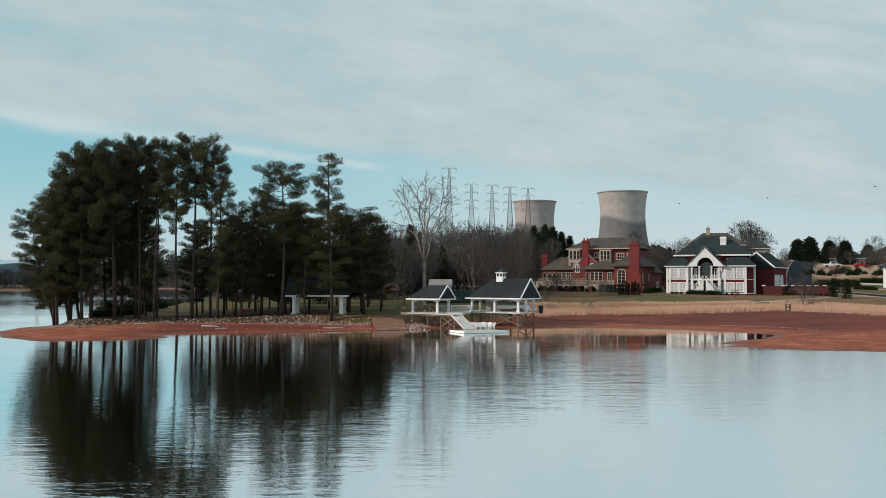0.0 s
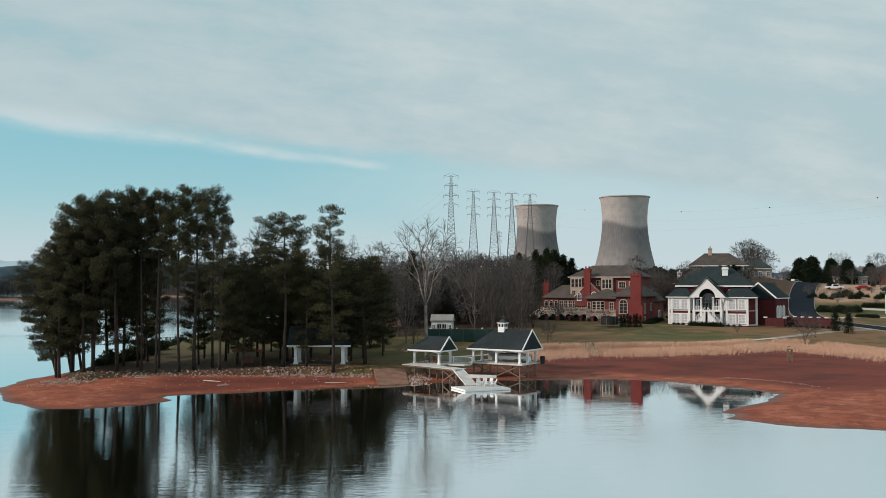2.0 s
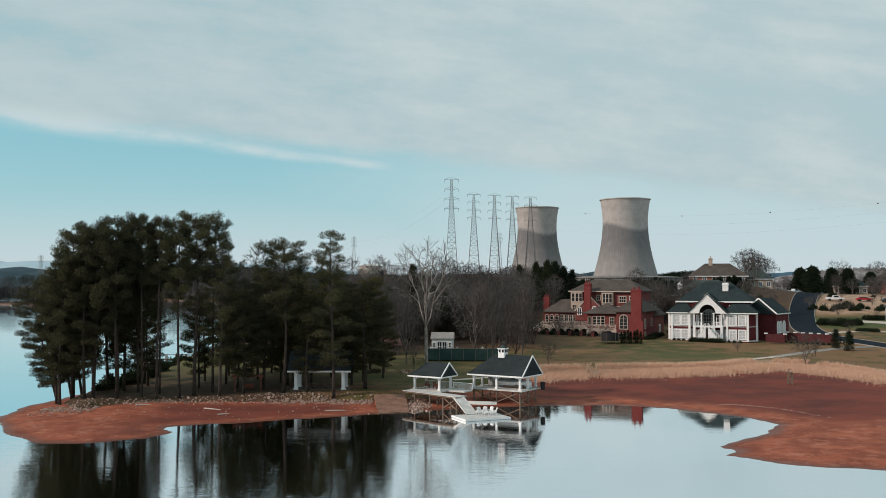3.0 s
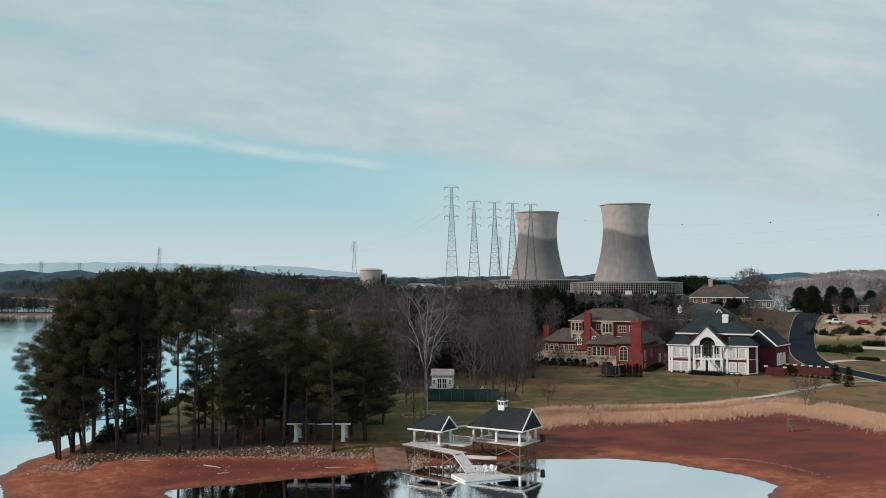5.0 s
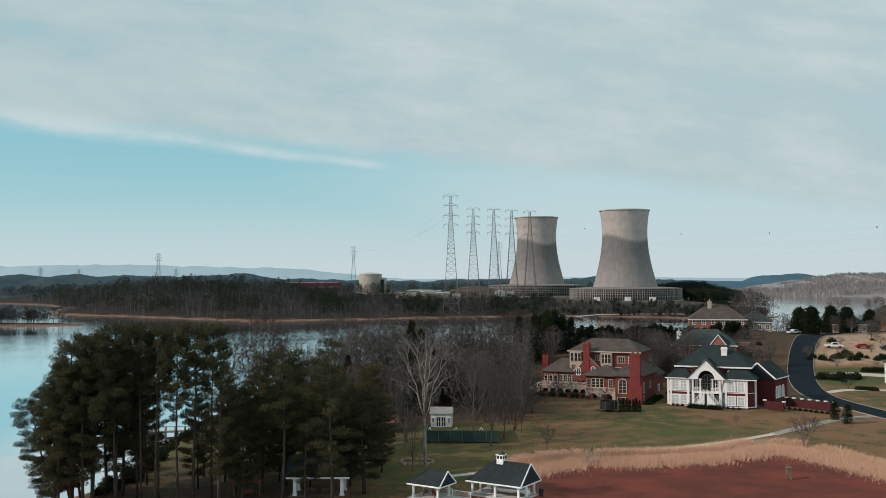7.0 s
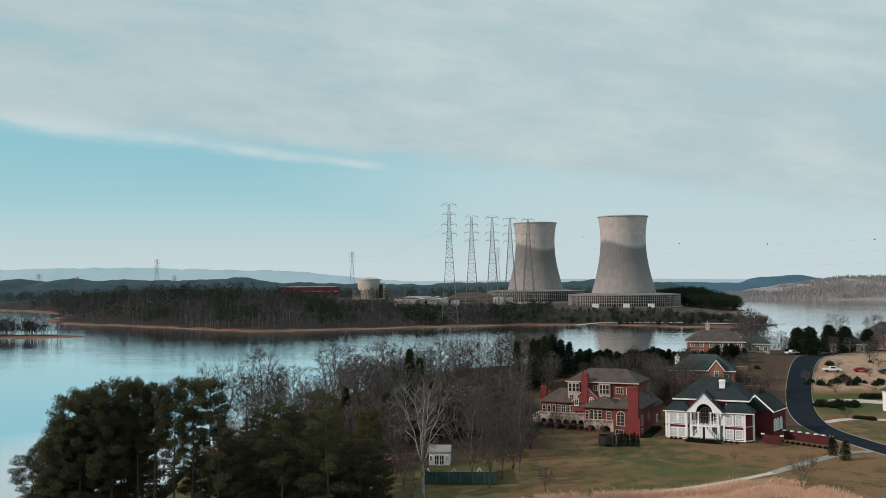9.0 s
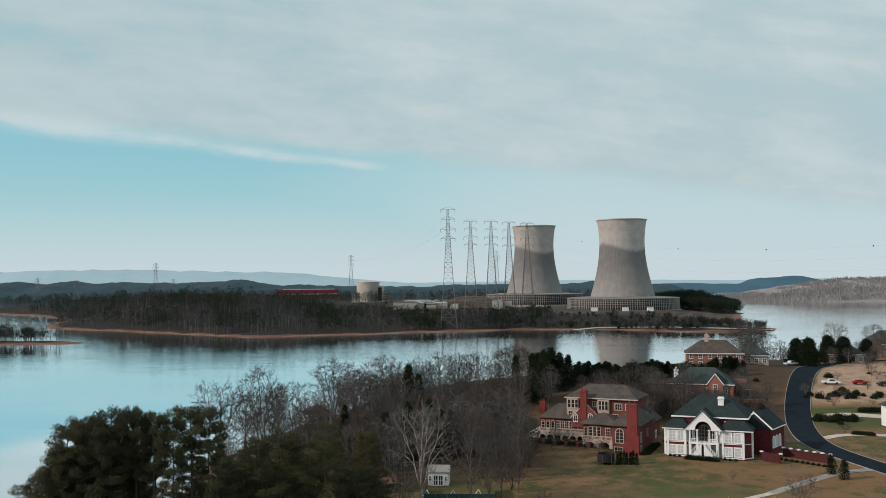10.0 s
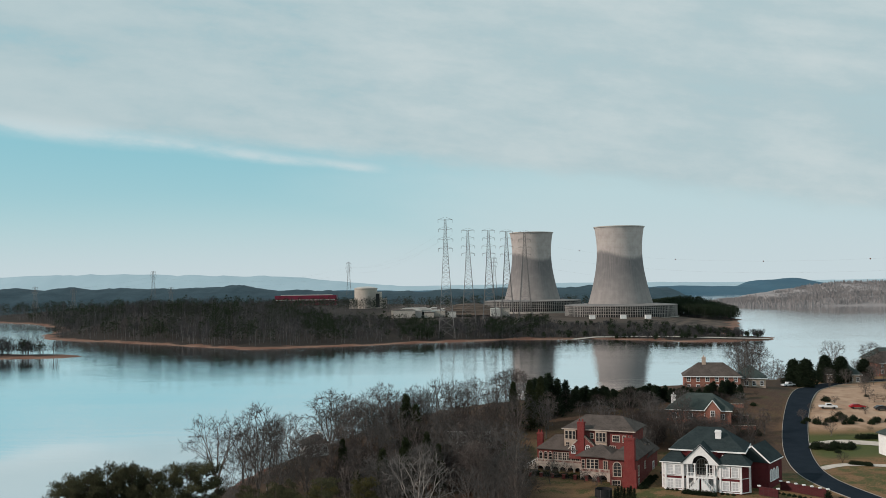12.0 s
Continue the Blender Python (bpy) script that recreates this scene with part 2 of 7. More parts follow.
M = {
    "ground": material("ground", ground_build, 0.95, spec=0.25),
    "water": material("lake_water", water_build, 0.015, spec=0.5),
    "tower": material("tower_concrete", tower_build, 0.9, spec=0.2),
    "concrete": plain("concrete", (0.33, 0.31, 0.28), (0.45, 0.42, 0.38), 0.6, 0.9, relief=0.2),
    "plant": plain("plant_panels", (0.36, 0.36, 0.34), (0.50, 0.49, 0.46), 0.05, 0.8),
    "ring_roof": plain("ring_roof", (0.15, 0.145, 0.14), (0.22, 0.21, 0.20), 0.1, 0.85),
    "louvre": plain("louvre", (0.25, 0.24, 0.225), (0.36, 0.34, 0.32), 0.1, 0.85),
    "pit": plain("dark_fill", (0.020, 0.022, 0.024), (0.035, 0.036, 0.038), 0.2, 0.9),
    "dome": plain("dome_concrete", (0.36, 0.325, 0.285), (0.46, 0.415, 0.365), 0.08, 0.85),
    "maroon": plain("maroon_cladding", (0.120, 0.012, 0.030), (0.170, 0.018, 0.042), 0.05, 0.6),
    "steel": plain("galvanised_steel", (0.13, 0.125, 0.12), (0.20, 0.19, 0.185), 0.5, 0.55, 0.4),
    "wire": plain("wire", (0.16, 0.16, 0.165), (0.22, 0.22, 0.225), 0.5, 0.5, 0.5),
    "ball": plain("marker_ball", (0.10, 0.03, 0.02), (0.14, 0.04, 0.03), 1.0, 0.6),
    "brick": brick_mat("red_brick", (0.150, 0.035, 0.031), (0.210, 0.047, 0.041), (0.18, 0.105, 0.095)),
    "brick_b": brick_mat("crimson_brick", (0.098, 0.012, 0.016), (0.135, 0.018, 0.022), (0.12, 0.05, 0.05)),
    "brick_c": brick_mat("orange_brick", (0.250, 0.085, 0.058), (0.320, 0.115, 0.078), (0.30, 0.22, 0.18)),
    "brick_d": brick_mat("maroon_brick", (0.055, 0.010, 0.013), (0.080, 0.015, 0.018), (0.075, 0.035, 0.035)),
    "chimney": brick_mat("chimney_brick", (0.160, 0.022, 0.022), (0.215, 0.034, 0.032), (0.19, 0.08, 0.072)),
    "slate": shingle_mat("slate_shingle", (0.019, 0.029, 0.031), (0.030, 0.042, 0.044)),
    "dark_roof": shingle_mat("charcoal_shingle", (0.020, 0.026, 0.029), (0.029, 0.037, 0.040)),
    "brown_roof": shingle_mat("weathered_shingle", (0.062, 0.051, 0.046), (0.094, 0.078, 0.069)),
    "green_roof": shingle_mat("green_shingle", (0.036, 0.050, 0.048), (0.052, 0.068, 0.064)),
    "white": plain("white_paint", (0.70, 0.70, 0.69), (0.82, 0.82, 0.81), 0.8, 0.55, relief=0.05),
    "stucco": plain("tan_stucco", (0.36, 0.28, 0.22), (0.46, 0.37, 0.30), 0.7, 0.85, relief=0.1),
    "stone_trim": plain("stone_trim", (0.40, 0.33, 0.28), (0.52, 0.45, 0.39), 0.8, 0.85, relief=0.1),
    "deck": plain("grey_decking", (0.44, 0.43, 0.41), (0.60, 0.59, 0.57), 0.9, 0.8, relief=0.1),
    "wood": plain("weathered_timber", (0.130, 0.090, 0.066), (0.215, 0.155, 0.115), 1.0, 0.85, relief=0.2),
    "redwood": plain("stained_timber", (0.150, 0.045, 0.028), (0.210, 0.070, 0.042), 1.0, 0.8, relief=0.2),
    "bark": plain("dark_bark", (0.030, 0.023, 0.019), (0.062, 0.048, 0.040), 1.2, 0.95, relief=0.5, vary=0.25),
    "bark_pale": plain("pale_bark", (0.15, 0.13, 0.115), (0.36, 0.32, 0.285), 0.7, 0.9, relief=0.3),
    "bark_grey": plain("grey_bark", (0.060, 0.052, 0.047), (0.150, 0.128, 0.114), 0.8, 0.95, relief=0.3, vary=0.35),
    "twig_pale": plain("pale_twig", (0.10, 0.092, 0.086), (0.19, 0.172, 0.158), 0.3, 0.95, vary=0.2),
    "twig": plain("twig", (0.052, 0.049, 0.047), (0.102, 0.094, 0.089), 0.3, 0.95, vary=0.35),
    # far bark and twigs: the bluish dark tones stand for haze
    "bark_far": plain("far_bark", (0.046, 0.048, 0.051), (0.108, 0.104, 0.102), 0.05, 0.95),
    "twig_far": plain("far_twig", (0.024, 0.026, 0.029), (0.054, 0.053, 0.055), 0.02, 0.95),
    "twig_dark": plain("dark_twig", (0.034, 0.028, 0.026), (0.070, 0.056, 0.050), 0.3, 0.95, vary=0.2),
    "twig_red": plain("reddish_twig", (0.052, 0.044, 0.041), (0.100, 0.082, 0.074), 0.3, 0.95, vary=0.3),
    "pine": leaf("pine_needles", (0.020, 0.021, 0.011), (0.084, 0.082, 0.041)),
    "cedar": leaf("cedar_foliage", (0.016, 0.024, 0.010), (0.036, 0.044, 0.018)),
    "olive": leaf("olive_foliage", (0.040, 0.040, 0.014), (0.085, 0.072, 0.026)),
    "cypress": leaf("cypress_foliage", (0.010, 0.018, 0.010), (0.022, 0.034, 0.017)),
    "shrub": leaf("shrub_leaves", (0.012, 0.020, 0.010), (0.028, 0.040, 0.018)),
    "reed": leaf("dry_reed", (0.52, 0.335, 0.240), (0.88, 0.64, 0.485), 0.42),
    "rock": plain("riprap_stone", (0.22, 0.135, 0.105), (0.50, 0.37, 0.31), 0.9, 0.9, relief=0.4, vary=0.2),
    "asphalt": plain("asphalt", (0.009, 0.015, 0.022), (0.014, 0.021, 0.030), 0.3, 0.95, spec=0.06, relief=0.15),
    "path": plain("pale_path", (0.42, 0.37, 0.32), (0.55, 0.49, 0.43), 0.5, 0.9, relief=0.1),
    "blind": plain("pale_blinds", (0.40, 0.41, 0.42), (0.58, 0.59, 0.60), 1.3, 0.4, spec=0.5),
    # near-black for louvre openings and for panels that paint shade
    "dark": plain("dark_interior", (0.010, 0.010, 0.011), (0.020, 0.020, 0.021), 0.5, 0.9),
    "black": plain("black_rubber", (0.012, 0.012, 0.013), (0.020, 0.020, 0.021), 2.0, 0.6),
    "car_white": plain("white_car_paint", (0.70, 0.71, 0.72), (0.76, 0.77, 0.78), 0.3, 0.25, spec=0.5),
    "car_red": plain("red_car_paint", (0.32, 0.012, 0.016), (0.38, 0.016, 0.020), 0.3, 0.25, spec=0.5),
    "car_dark": plain("dark_car_paint", (0.02, 0.022, 0.026), (0.03, 0.032, 0.036), 0.3, 0.25, spec=0.5),
    "net": plain("green_windscreen", (0.018, 0.048, 0.044), (0.028, 0.064, 0.058), 0.6, 0.8),
    "court": plain("court_surface", (0.020, 0.052, 0.045), (0.030, 0.066, 0.056), 0.4, 0.85),
    # lightened grey tone has the haze over the lake put into it
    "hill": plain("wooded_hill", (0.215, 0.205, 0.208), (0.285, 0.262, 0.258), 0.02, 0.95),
    # blue tint of these two hill tones is painted distance haze
    "hill_far": plain("hazed_blue_hill", (0.034, 0.092, 0.138), (0.048, 0.112, 0.158), 0.006, 1.0),
    "hill_dark": plain("hazed_dark_hill", (0.013, 0.037, 0.052), (0.027, 0.058, 0.076), 0.02, 0.95),
    # pale blue of the ridge is distance haze put into its colour
    "ridge": plain("hazed_ridge", (0.32, 0.44, 0.50), (0.35, 0.47, 0.53), 0.002, 1.0),
}


def glass_build(k, b):
    b.inputs["IOR"].default_value = 1.5
    return k.mix(k.rand, (0.012, 0.014, 0.016), (0.035, 0.038, 0.040))


M["glass"] = material("window_glass", glass_build, 0.06, spec=0.8)


# ---- mesh helpers ----
class MB:
    """Collects vertices and faces of one mesh."""

    def __init__(self):
        self.v, self.f = [], []

    def add(self, verts, faces, m=None):
        n = len(self.v)
        self.v += [tuple(m @ Vector(p)) for p in verts] if m else [tuple(p) for p in verts]
        self.f += [tuple(i + n for i in f) for f in faces]
        return self

    def box(self, x0, x1, y0, y1, z0, z1, m=None):
        v = [(x, y, z) for z in (z0, z1) for y in (y0, y1) for x in (x0, x1)]
        return self.add(v, [(0, 2, 3, 1), (4, 5, 7, 6), (0, 1, 5, 4), (2, 6, 7, 3), (0, 4, 6, 2), (1, 3, 7, 5)], m)

    def bar(self, a, b, w, h=None):
        """A square bar from a to b."""
        a, b = Vector(a), Vector(b)
        q = (b - a).to_track_quat("Z", "Y").to_matrix().to_4x4()
        h = h or w
        return self.box(-w / 2, w / 2, -h / 2, h / 2, 0, (b - a).length, Matrix.Translation(a) @ q)

    def tube(self, pts, radii, n=6, cap=True):
        base = len(self.v)
        pts = [Vector(p) for p in pts]
        for i, p in enumerate(pts):
            d = (pts[min(i + 1, len(pts) - 1)] - pts[max(i - 1, 0)])
            d = d.normalized() if d.length > 1e-9 else Vector((0, 0, 1))
            s = d.cross(Vector((0.31, 0.95, 0.02)))
            if s.length < 0.05:
                s = d.cross(Vector((1, 0, 0)))
            s.normalize()
            o = d.cross(s)
            for j in range(n):
                a = 2 * math.pi * j / n
                self.v.append(tuple(p + (s * math.cos(a) + o * math.sin(a)) * radii[i]))
        for i in range(len(pts) - 1):
            for j in range(n):
                k = (j + 1) % n
                self.f.append((base + i * n + j, base + i * n + k, base + (i + 1) * n + k, base + (i + 1) * n + j))
        if cap:
            self.f.append(tuple(base + j for j in reversed(range(n))))
            self.f.append(tuple(base + (len(pts) - 1) * n + j for j in range(n)))
        return self

    def lathe(self, profile, n=48, close=False):
        base = len(self.v)
        for r, z in profile:
            for j in range(n):
                a = 2 * math.pi * j / n
                self.v.append((r * math.cos(a), r * math.sin(a), z))
        for i in range(len(profile) - 1):
            for j in range(n):
                k = (j + 1) % n
                self.f.append((base + i * n + j, base + i * n + k, base + (i + 1) * n + k, base + (i + 1) * n + j))
        if close:
            self.f.append(tuple(base + (len(profile) - 1) * n + j for j in range(n)))
        return self

    def prism(self, outline, y0, y1, m=None):
        """Outline in x, z drawn out along y."""
        n = len(outline)
        v = [(x, y0, z) for x, z in outline] + [(x, y1, z) for x, z in outline]
        f = [tuple(range(n)), tuple(reversed(range(n, 2 * n)))]
        f += [(i, i + n, (i + 1) % n + n, (i + 1) % n) for i in range(n)]
        return self.add(v, f, m)

    def plan(self, outline, z0, z1, m=None):
        """Outline in x, y drawn up along z."""
        n = len(outline)
        v = [(x, y, z0) for x, y in outline] + [(x, y, z1) for x, y in outline]
        f = [tuple(reversed(range(n))), tuple(range(n, 2 * n))]
        f += [(i, (i + 1) % n, (i + 1) % n + n, i + n) for i in range(n)]
        return self.add(v, f, m)

    def mesh(self, name, smooth=False):
        me = bpy.data.meshes.new(name)
        me.from_pydata(self.v, [], self.f)
        if smooth:
            me.polygons.foreach_set("use_smooth", [True] * len(me.polygons))
        me.validate()
        return me


def part(name, mb, mat, parent=None, label="", smooth=False, at=None, recalc=True):
    me = mb.mesh(name, smooth)
    if recalc:
        bm = bmesh.new()
        bm.from_mesh(me)
        bmesh.ops.recalc_face_normals(bm, faces=bm.faces)
        bm.to_mesh(me)
        bm.free()
    me.materials.append(M[mat] if isinstance(mat, str) else mat)
    ob = new(name, me)
    if parent:
        ob.parent = parent
    if at is not None:
        ob.matrix_basis = at
    if label:
        tagged(ob, label)
    return ob


def thing(name, m, label, category, group="", kind=""):
    ob = new(name)
    ob.empty_display_size = 0.3
    ob.matrix_basis = m
    return tagged(ob, label, category, group, kind)


def share(ob, m, parent):
    """Another part with the same mesh."""
    c = ob.copy()
    scene.collection.objects.link(c)
    c.parent, c.matrix_basis = parent, m
    return c

# ---- the lake, the peninsula and the far shores ----
LAKE = 0.5
DEEP = 1.5  # metres ahead for one unit of the plan's second coordinate
SHORE = [(-58.6, 140), (-55.7, 124.8), (-60.2, 108), (-63.5, 95), (-60, 86), (-55.6, 81.3), (-50.5, 76.4), (-46.7, 75), (-40.5, 75.2), (-35, 77.1),
         (-33.7, 80.2), (-36.6, 82.8), (-29, 84.8), (-17.7, 88), (-9.1, 91.7), (-2, 93.2), (6, 95.3), (15.4, 96.7), (25, 97.6), (34, 94.4),
         (41, 88.8), (43.8, 84.5), (39.3, 79.6), (34.9, 76.3), (31.5, 73.6), (33.1, 71.7), (30.3, 69.8), (33.2, 67.4), (40, 65), (60, 60.5),
         (140, 42), (420, 10), (430, 250), (330, 330), (220, 330), (130, 292), (80, 272), (40, 262), (0, 246), (-32, 226), (-54, 196), (-62, 168)]
SHORE = [(x, DEEP * y) for x, y in SHORE]
BANK = [(-58, 140), (-55, 124), (-59, 108), (-57.5, 97), (-53, 91.5), (-47, 95.4), (-40, 96.2), (-30, 96.4), (-18, 96.8), (-11, 97.8),
        (-5, 99.5), (2, 104), (9, 109), (15, 116), (24, 120), (40, 120.5), (54, 122.5), (65, 128.5), (71, 125), (75.5, 116), (80, 107), (92, 97), (150, 72),
        (420, 40), (425, 245), (330, 322), (220, 322), (130, 285), (80, 266), (40, 256), (2, 240), (-30, 221), (-51, 193), (-59, 168)]
BANK = [(x, DEEP * y) for x, y in BANK]


def inside_by(outline, x, y):
    """Signed distance to a closed outline, positive inside."""
    x, y = np.asarray(x, float), np.asarray(y, float)
    best, odd = np.full(x.shape, 1e9), np.zeros(x.shape, bool)
    for (ax, ay), (bx, by) in zip(outline, outline[1:] + outline[:1]):
        dx, dy = bx - ax, by - ay
        t = np.clip(((x - ax) * dx + (y - ay) * dy) / (dx * dx + dy * dy), 0, 1)
        best = np.minimum(best, np.hypot(x - ax - t * dx, y - ay - t * dy))
        if dy:
            odd ^= ((ay > y) != (by > y)) & (x < ax + (y - ay) * dx / dy)
    return np.where(odd, best, -best)


def step(v, a, b):
    t = np.clip((np.asarray(v, float) - a) / (b - a), 0, 1)
    return t * t * (3 - 2 * t)


def wave(x, y, s):
    """Cheap smooth unevenness between -1 and 1."""
    return (np.sin(x * s + 1.3 * np.sin(y * s * 0.7)) + np.sin(y * s * 1.13 + 1.7 * np.sin(x * s * 0.53 + 2))) / 2


def terrain(x, y):
    x, y = np.asarray(x, float), np.asarray(y, float)
    wig = 0.55 * wave(x, y, 0.42) + 0.25 * wave(x, y, 1.3)
    d, b = inside_by(SHORE, x, y) + wig, inside_by(BANK, x, y) + wig
    mud = LAKE + np.where(d > 0, 0.060 * np.minimum(d, 6) + 0.028 * np.clip(d - 6, 0, 40), 0.16 * d)
    mud = np.maximum(mud, -3.0) + 0.05 * wave(x, y, 0.9) * np.clip(d / 3, 0, 1)
    y = y / DEEP
    hill = 2.25 + 0.049 * np.maximum(0, y - 110) + 5.2 * step(y, 183, 222) - 0.5 * np.maximum(0, y - 240) * 0.12
    hill = hill + 4.0 * np.exp(-((x - 102) ** 2 / 900 + (y - 234) ** 2 / 260)) + 0.12 * wave(x, y, 0.16)
    hill = hill - 0.9 * step(x, -20, -45) * step(y, 150, 110) * 0.5
    hill = np.minimum(hill, 1.4 + 0.35 * np.maximum(b, 0) + 0.7 * step(b, 0, 2.5) + 6 * step(b, 8, 30))
    return mud + (np.maximum(hill, mud) - mud) * step(b, -0.4, 2.4), d, b


GX, GY = -112, 4
GRID = [g.tolist() for g in terrain(*np.meshgrid(np.arange(GX, 436.0), np.arange(GY, 526.0)))]


def lookup(g, x, y):
    x, y = min(max(x - GX, 0), 546.9), min(max(y - GY, 0), 520.9)
    i, j = int(x), int(y)
    a, b = x - i, y - j
    lo, hi = g[j], g[j + 1]
    return (lo[i] * (1 - a) + lo[i + 1] * a) * (1 - b) + (hi[i] * (1 - a) + hi[i + 1] * a) * b


def ground(x, y):
    return lookup(GRID[0], x, y)


def inland(x, y):
    return lookup(GRID[2], x, y)


def grow(a, b, first, rate):
    out, s = [a], first
    while abs(out[-1] - a) < abs(b - a):
        out.append(out[-1] + math.copysign(s, b - a))
        s *= rate
    return out


def build_ground():
    xs = list(reversed(grow(-70, -110, 1.0, 1.15)))[:-1] + list(np.arange(-70, 106, 0.9)) + grow(106, 430, 1.2, 1.04)
    ys = list(reversed(grow(87, 8, 1.8, 1.12)))[:-1] + list(np.arange(87, 200, 1.1)) + grow(200, 520, 1.3, 1.025)
    X, Y = np.meshgrid(xs, ys)
    Z, d, b = terrain(X, Y)
    xyz = np.stack([X, Y, Z], -1).reshape(-1, 3).tolist()
    Y = Y / DEEP
    nx, ny = len(xs), len(ys)
    me = bpy.data.meshes.new("ground")
    idx = np.arange(nx * ny).reshape(ny, nx)
    quads = np.stack([idx[:-1, :-1], idx[:-1, 1:], idx[1:, 1:], idx[1:, :-1]], -1).reshape(-1, 4)
    deep = Z.reshape(-1)[quads].max(1) > -2.9
    me.from_pydata(xyz, [], quads[deep].tolist())
    me.polygons.foreach_set("use_smooth", [True] * len(me.polygons))
    past_road = X - 112.5 - 0.69 * np.maximum(0, Y - 201)
    masks = {
        "up": np.clip(0.5 + b / 3.0, 0, 1),
        "wet": step(d, 2.6, 0.2) * 0.9,
        "silt": np.clip(step(X, 8, 20) * step(d, 3.0, 9.0) * step(Y - 0.10 * (X - 40), 78, 88) + 0.9 * step(d, 1.5, 4) * step(X, -46, -36) * step(X, -10, -18) * step(b, -1, -4), 0, 1),
        # pine and leaf litter, spread wider to paint the trees' shade too
        "litter": np.clip(0.85 * step(X, -12, -26) * step(Y, 128, 108) + step(X, 10, -8) * step(Y, 132, 150) + step(X, 34, 18) * step(Y, 140, 156)
                          + step(X, 20, 40) * step(Y, 184, 190) * step(past_road, -2, -7) + step(X, 74, 80) * step(X, 104, 100) * step(Y, 164, 172), 0, 1),
        # last two terms: greener grass, partly tree shade put into the colour
        "green": np.clip(step(X, 104, 112) * step(Y, 178, 182) * step(Y, 200, 196) + 0.9 * np.exp(-((X - 52) ** 2 / 260 + (Y - 135) ** 2 / 22)) + 0.15 * step(X, -14, -24) * step(Y, 102, 108) + 0.6 * step(X, 24, 8) * step(Y, 104, 112) * step(Y, 150, 138), 0, 1),
        "mulch": np.clip(step(past_road, 1, 6) * step(Y, 198, 203) * step(Y, 262, 250) + 0.8 * step(np.abs(b), 4.5, 2.0) * step(X, 13, 17) * step(X, 98, 90), 0, 1),
    }
    for n, v in masks.items():
        me.attributes.new(n, "FLOAT", "POINT").data.foreach_set("value", v.reshape(-1).astype(np.float32))
    me.materials.append(M["ground"])
    tagged(new("ground", me), "red clay lake bed rising to a patchy winter lawn", "ground", kind="structure")


build_ground()
lake = MB()
lake.add([(-5200, -900, LAKE), (5200, -900, LAKE), (5200, 5600, LAKE), (-5200, 5600, LAKE)], [(0, 1, 2, 3)])
tagged(part("water", lake, "water"), "calm lake with fine ripples mirroring the sky", "lake", kind="structure")

PLANT = [(-900, 1160), (-640, 1000), (-520, 867), (-478, 767), (-455, 715), (-430, 696), (-338, 652), (-260, 606), (-229, 585), (-170, 560), (-92, 574), (-42, 588), (66, 612), (143, 612), (215, 570), (262, 566),
         (300, 575), (318, 602), (300, 622), (300, 660), (335, 720), (376, 800), (412, 866), (420, 940), (380, 1010), (250, 1300), (-100, 1540), (-900, 1540)]
PLANT = [(x, DEEP * y) for x, y in PLANT]
SPIT = [(-700, 508), (-400, 510), (-340, 511), (-306, 515), (-298, 523), (-318, 540), (-380, 552), (-700, 572)]
SPIT = [(x, DEEP * y) for x, y in SPIT]


def far_height(x, y):
    d = np.maximum(inside_by(PLANT, x, y), inside_by(SPIT, x, y)) + 5 * wave(x, y, 0.06) + 2 * wave(x, y, 0.17)
    flat = LAKE + np.where(d > 0, 0.075 * np.minimum(d, 30) + 0.10 * np.clip(d - 30, 0, 70), 0.2 * d)
    knoll = 13 * np.exp(-((x + 320) / 150) ** 2 - ((y / DEEP - 770) / 100) ** 2)
    return np.maximum(flat, -3) * 1.0 + knoll * step(d, 20, 90)


def sheet(name, x0, x1, nx, y0, y1, ny, height, mat, label, category):
    X, Y = np.meshgrid(np.linspace(x0, x1, nx), np.linspace(y0, y1, ny))
    Z = height(X, Y)
    me = bpy.data.meshes.new(name)
    idx = np.arange(nx * ny).reshape(ny, nx)
    quads = np.stack([idx[:-1, :-1], idx[:-1, 1:], idx[1:, 1:], idx[1:, :-1]], -1).reshape(-1, 4)
    quads = quads[Z.reshape(-1)[quads].max(1) > -2.5]
    me.from_pydata(np.stack([X, Y, Z], -1).reshape(-1, 3).tolist(), [], quads.tolist())
    me.polygons.foreach_set("use_smooth", [True] * len(me.polygons))
    me.materials.append(M[mat])
    return tagged(new(name, me), label, category, kind="structure")




def far_build(k, b):
    n = k.noise(k.pos, 0.03, 4)
    clay = k.mix(k.ramp(n, 0.35, 0.65), (0.150, 0.080, 0.058), (0.240, 0.150, 0.112))
    litter = k.mix(k.noise(k.pos, 0.2, 4), (0.022, 0.020, 0.018), (0.048, 0.040, 0.035))
    xyz = k.n("ShaderNodeSeparateXYZ")
    k.put(xyz.inputs[0], k.pos)
    bank = k.ramp(k.math("MULTIPLY_ADD", k.math("SUBTRACT", n, 0.5), 4.0, xyz.outputs[2]), 1.1, 1.9)
    works = k.mix(k.ramp(k.noise(k.mapped(k.pos, (0.02, 0.10, 1.0)), 1.0, 4), 0.35, 0.68), (0.040, 0.035, 0.031), (0.125, 0.098, 0.080))
    yard = k.math("MAXIMUM", k.math("MULTIPLY", k.ramp(xyz.outputs[1], 1120, 1180), k.ramp(xyz.outputs[0], -110, -70)), k.math("MULTIPLY", k.ramp(xyz.outputs[1], 1030, 1090), k.ramp(xyz.outputs[0], 60, 110)))
    return k.mix(bank, clay, k.mix(yard, litter, works))


M["far_land"] = material("far_shore", far_build, 0.95, spec=0.1)
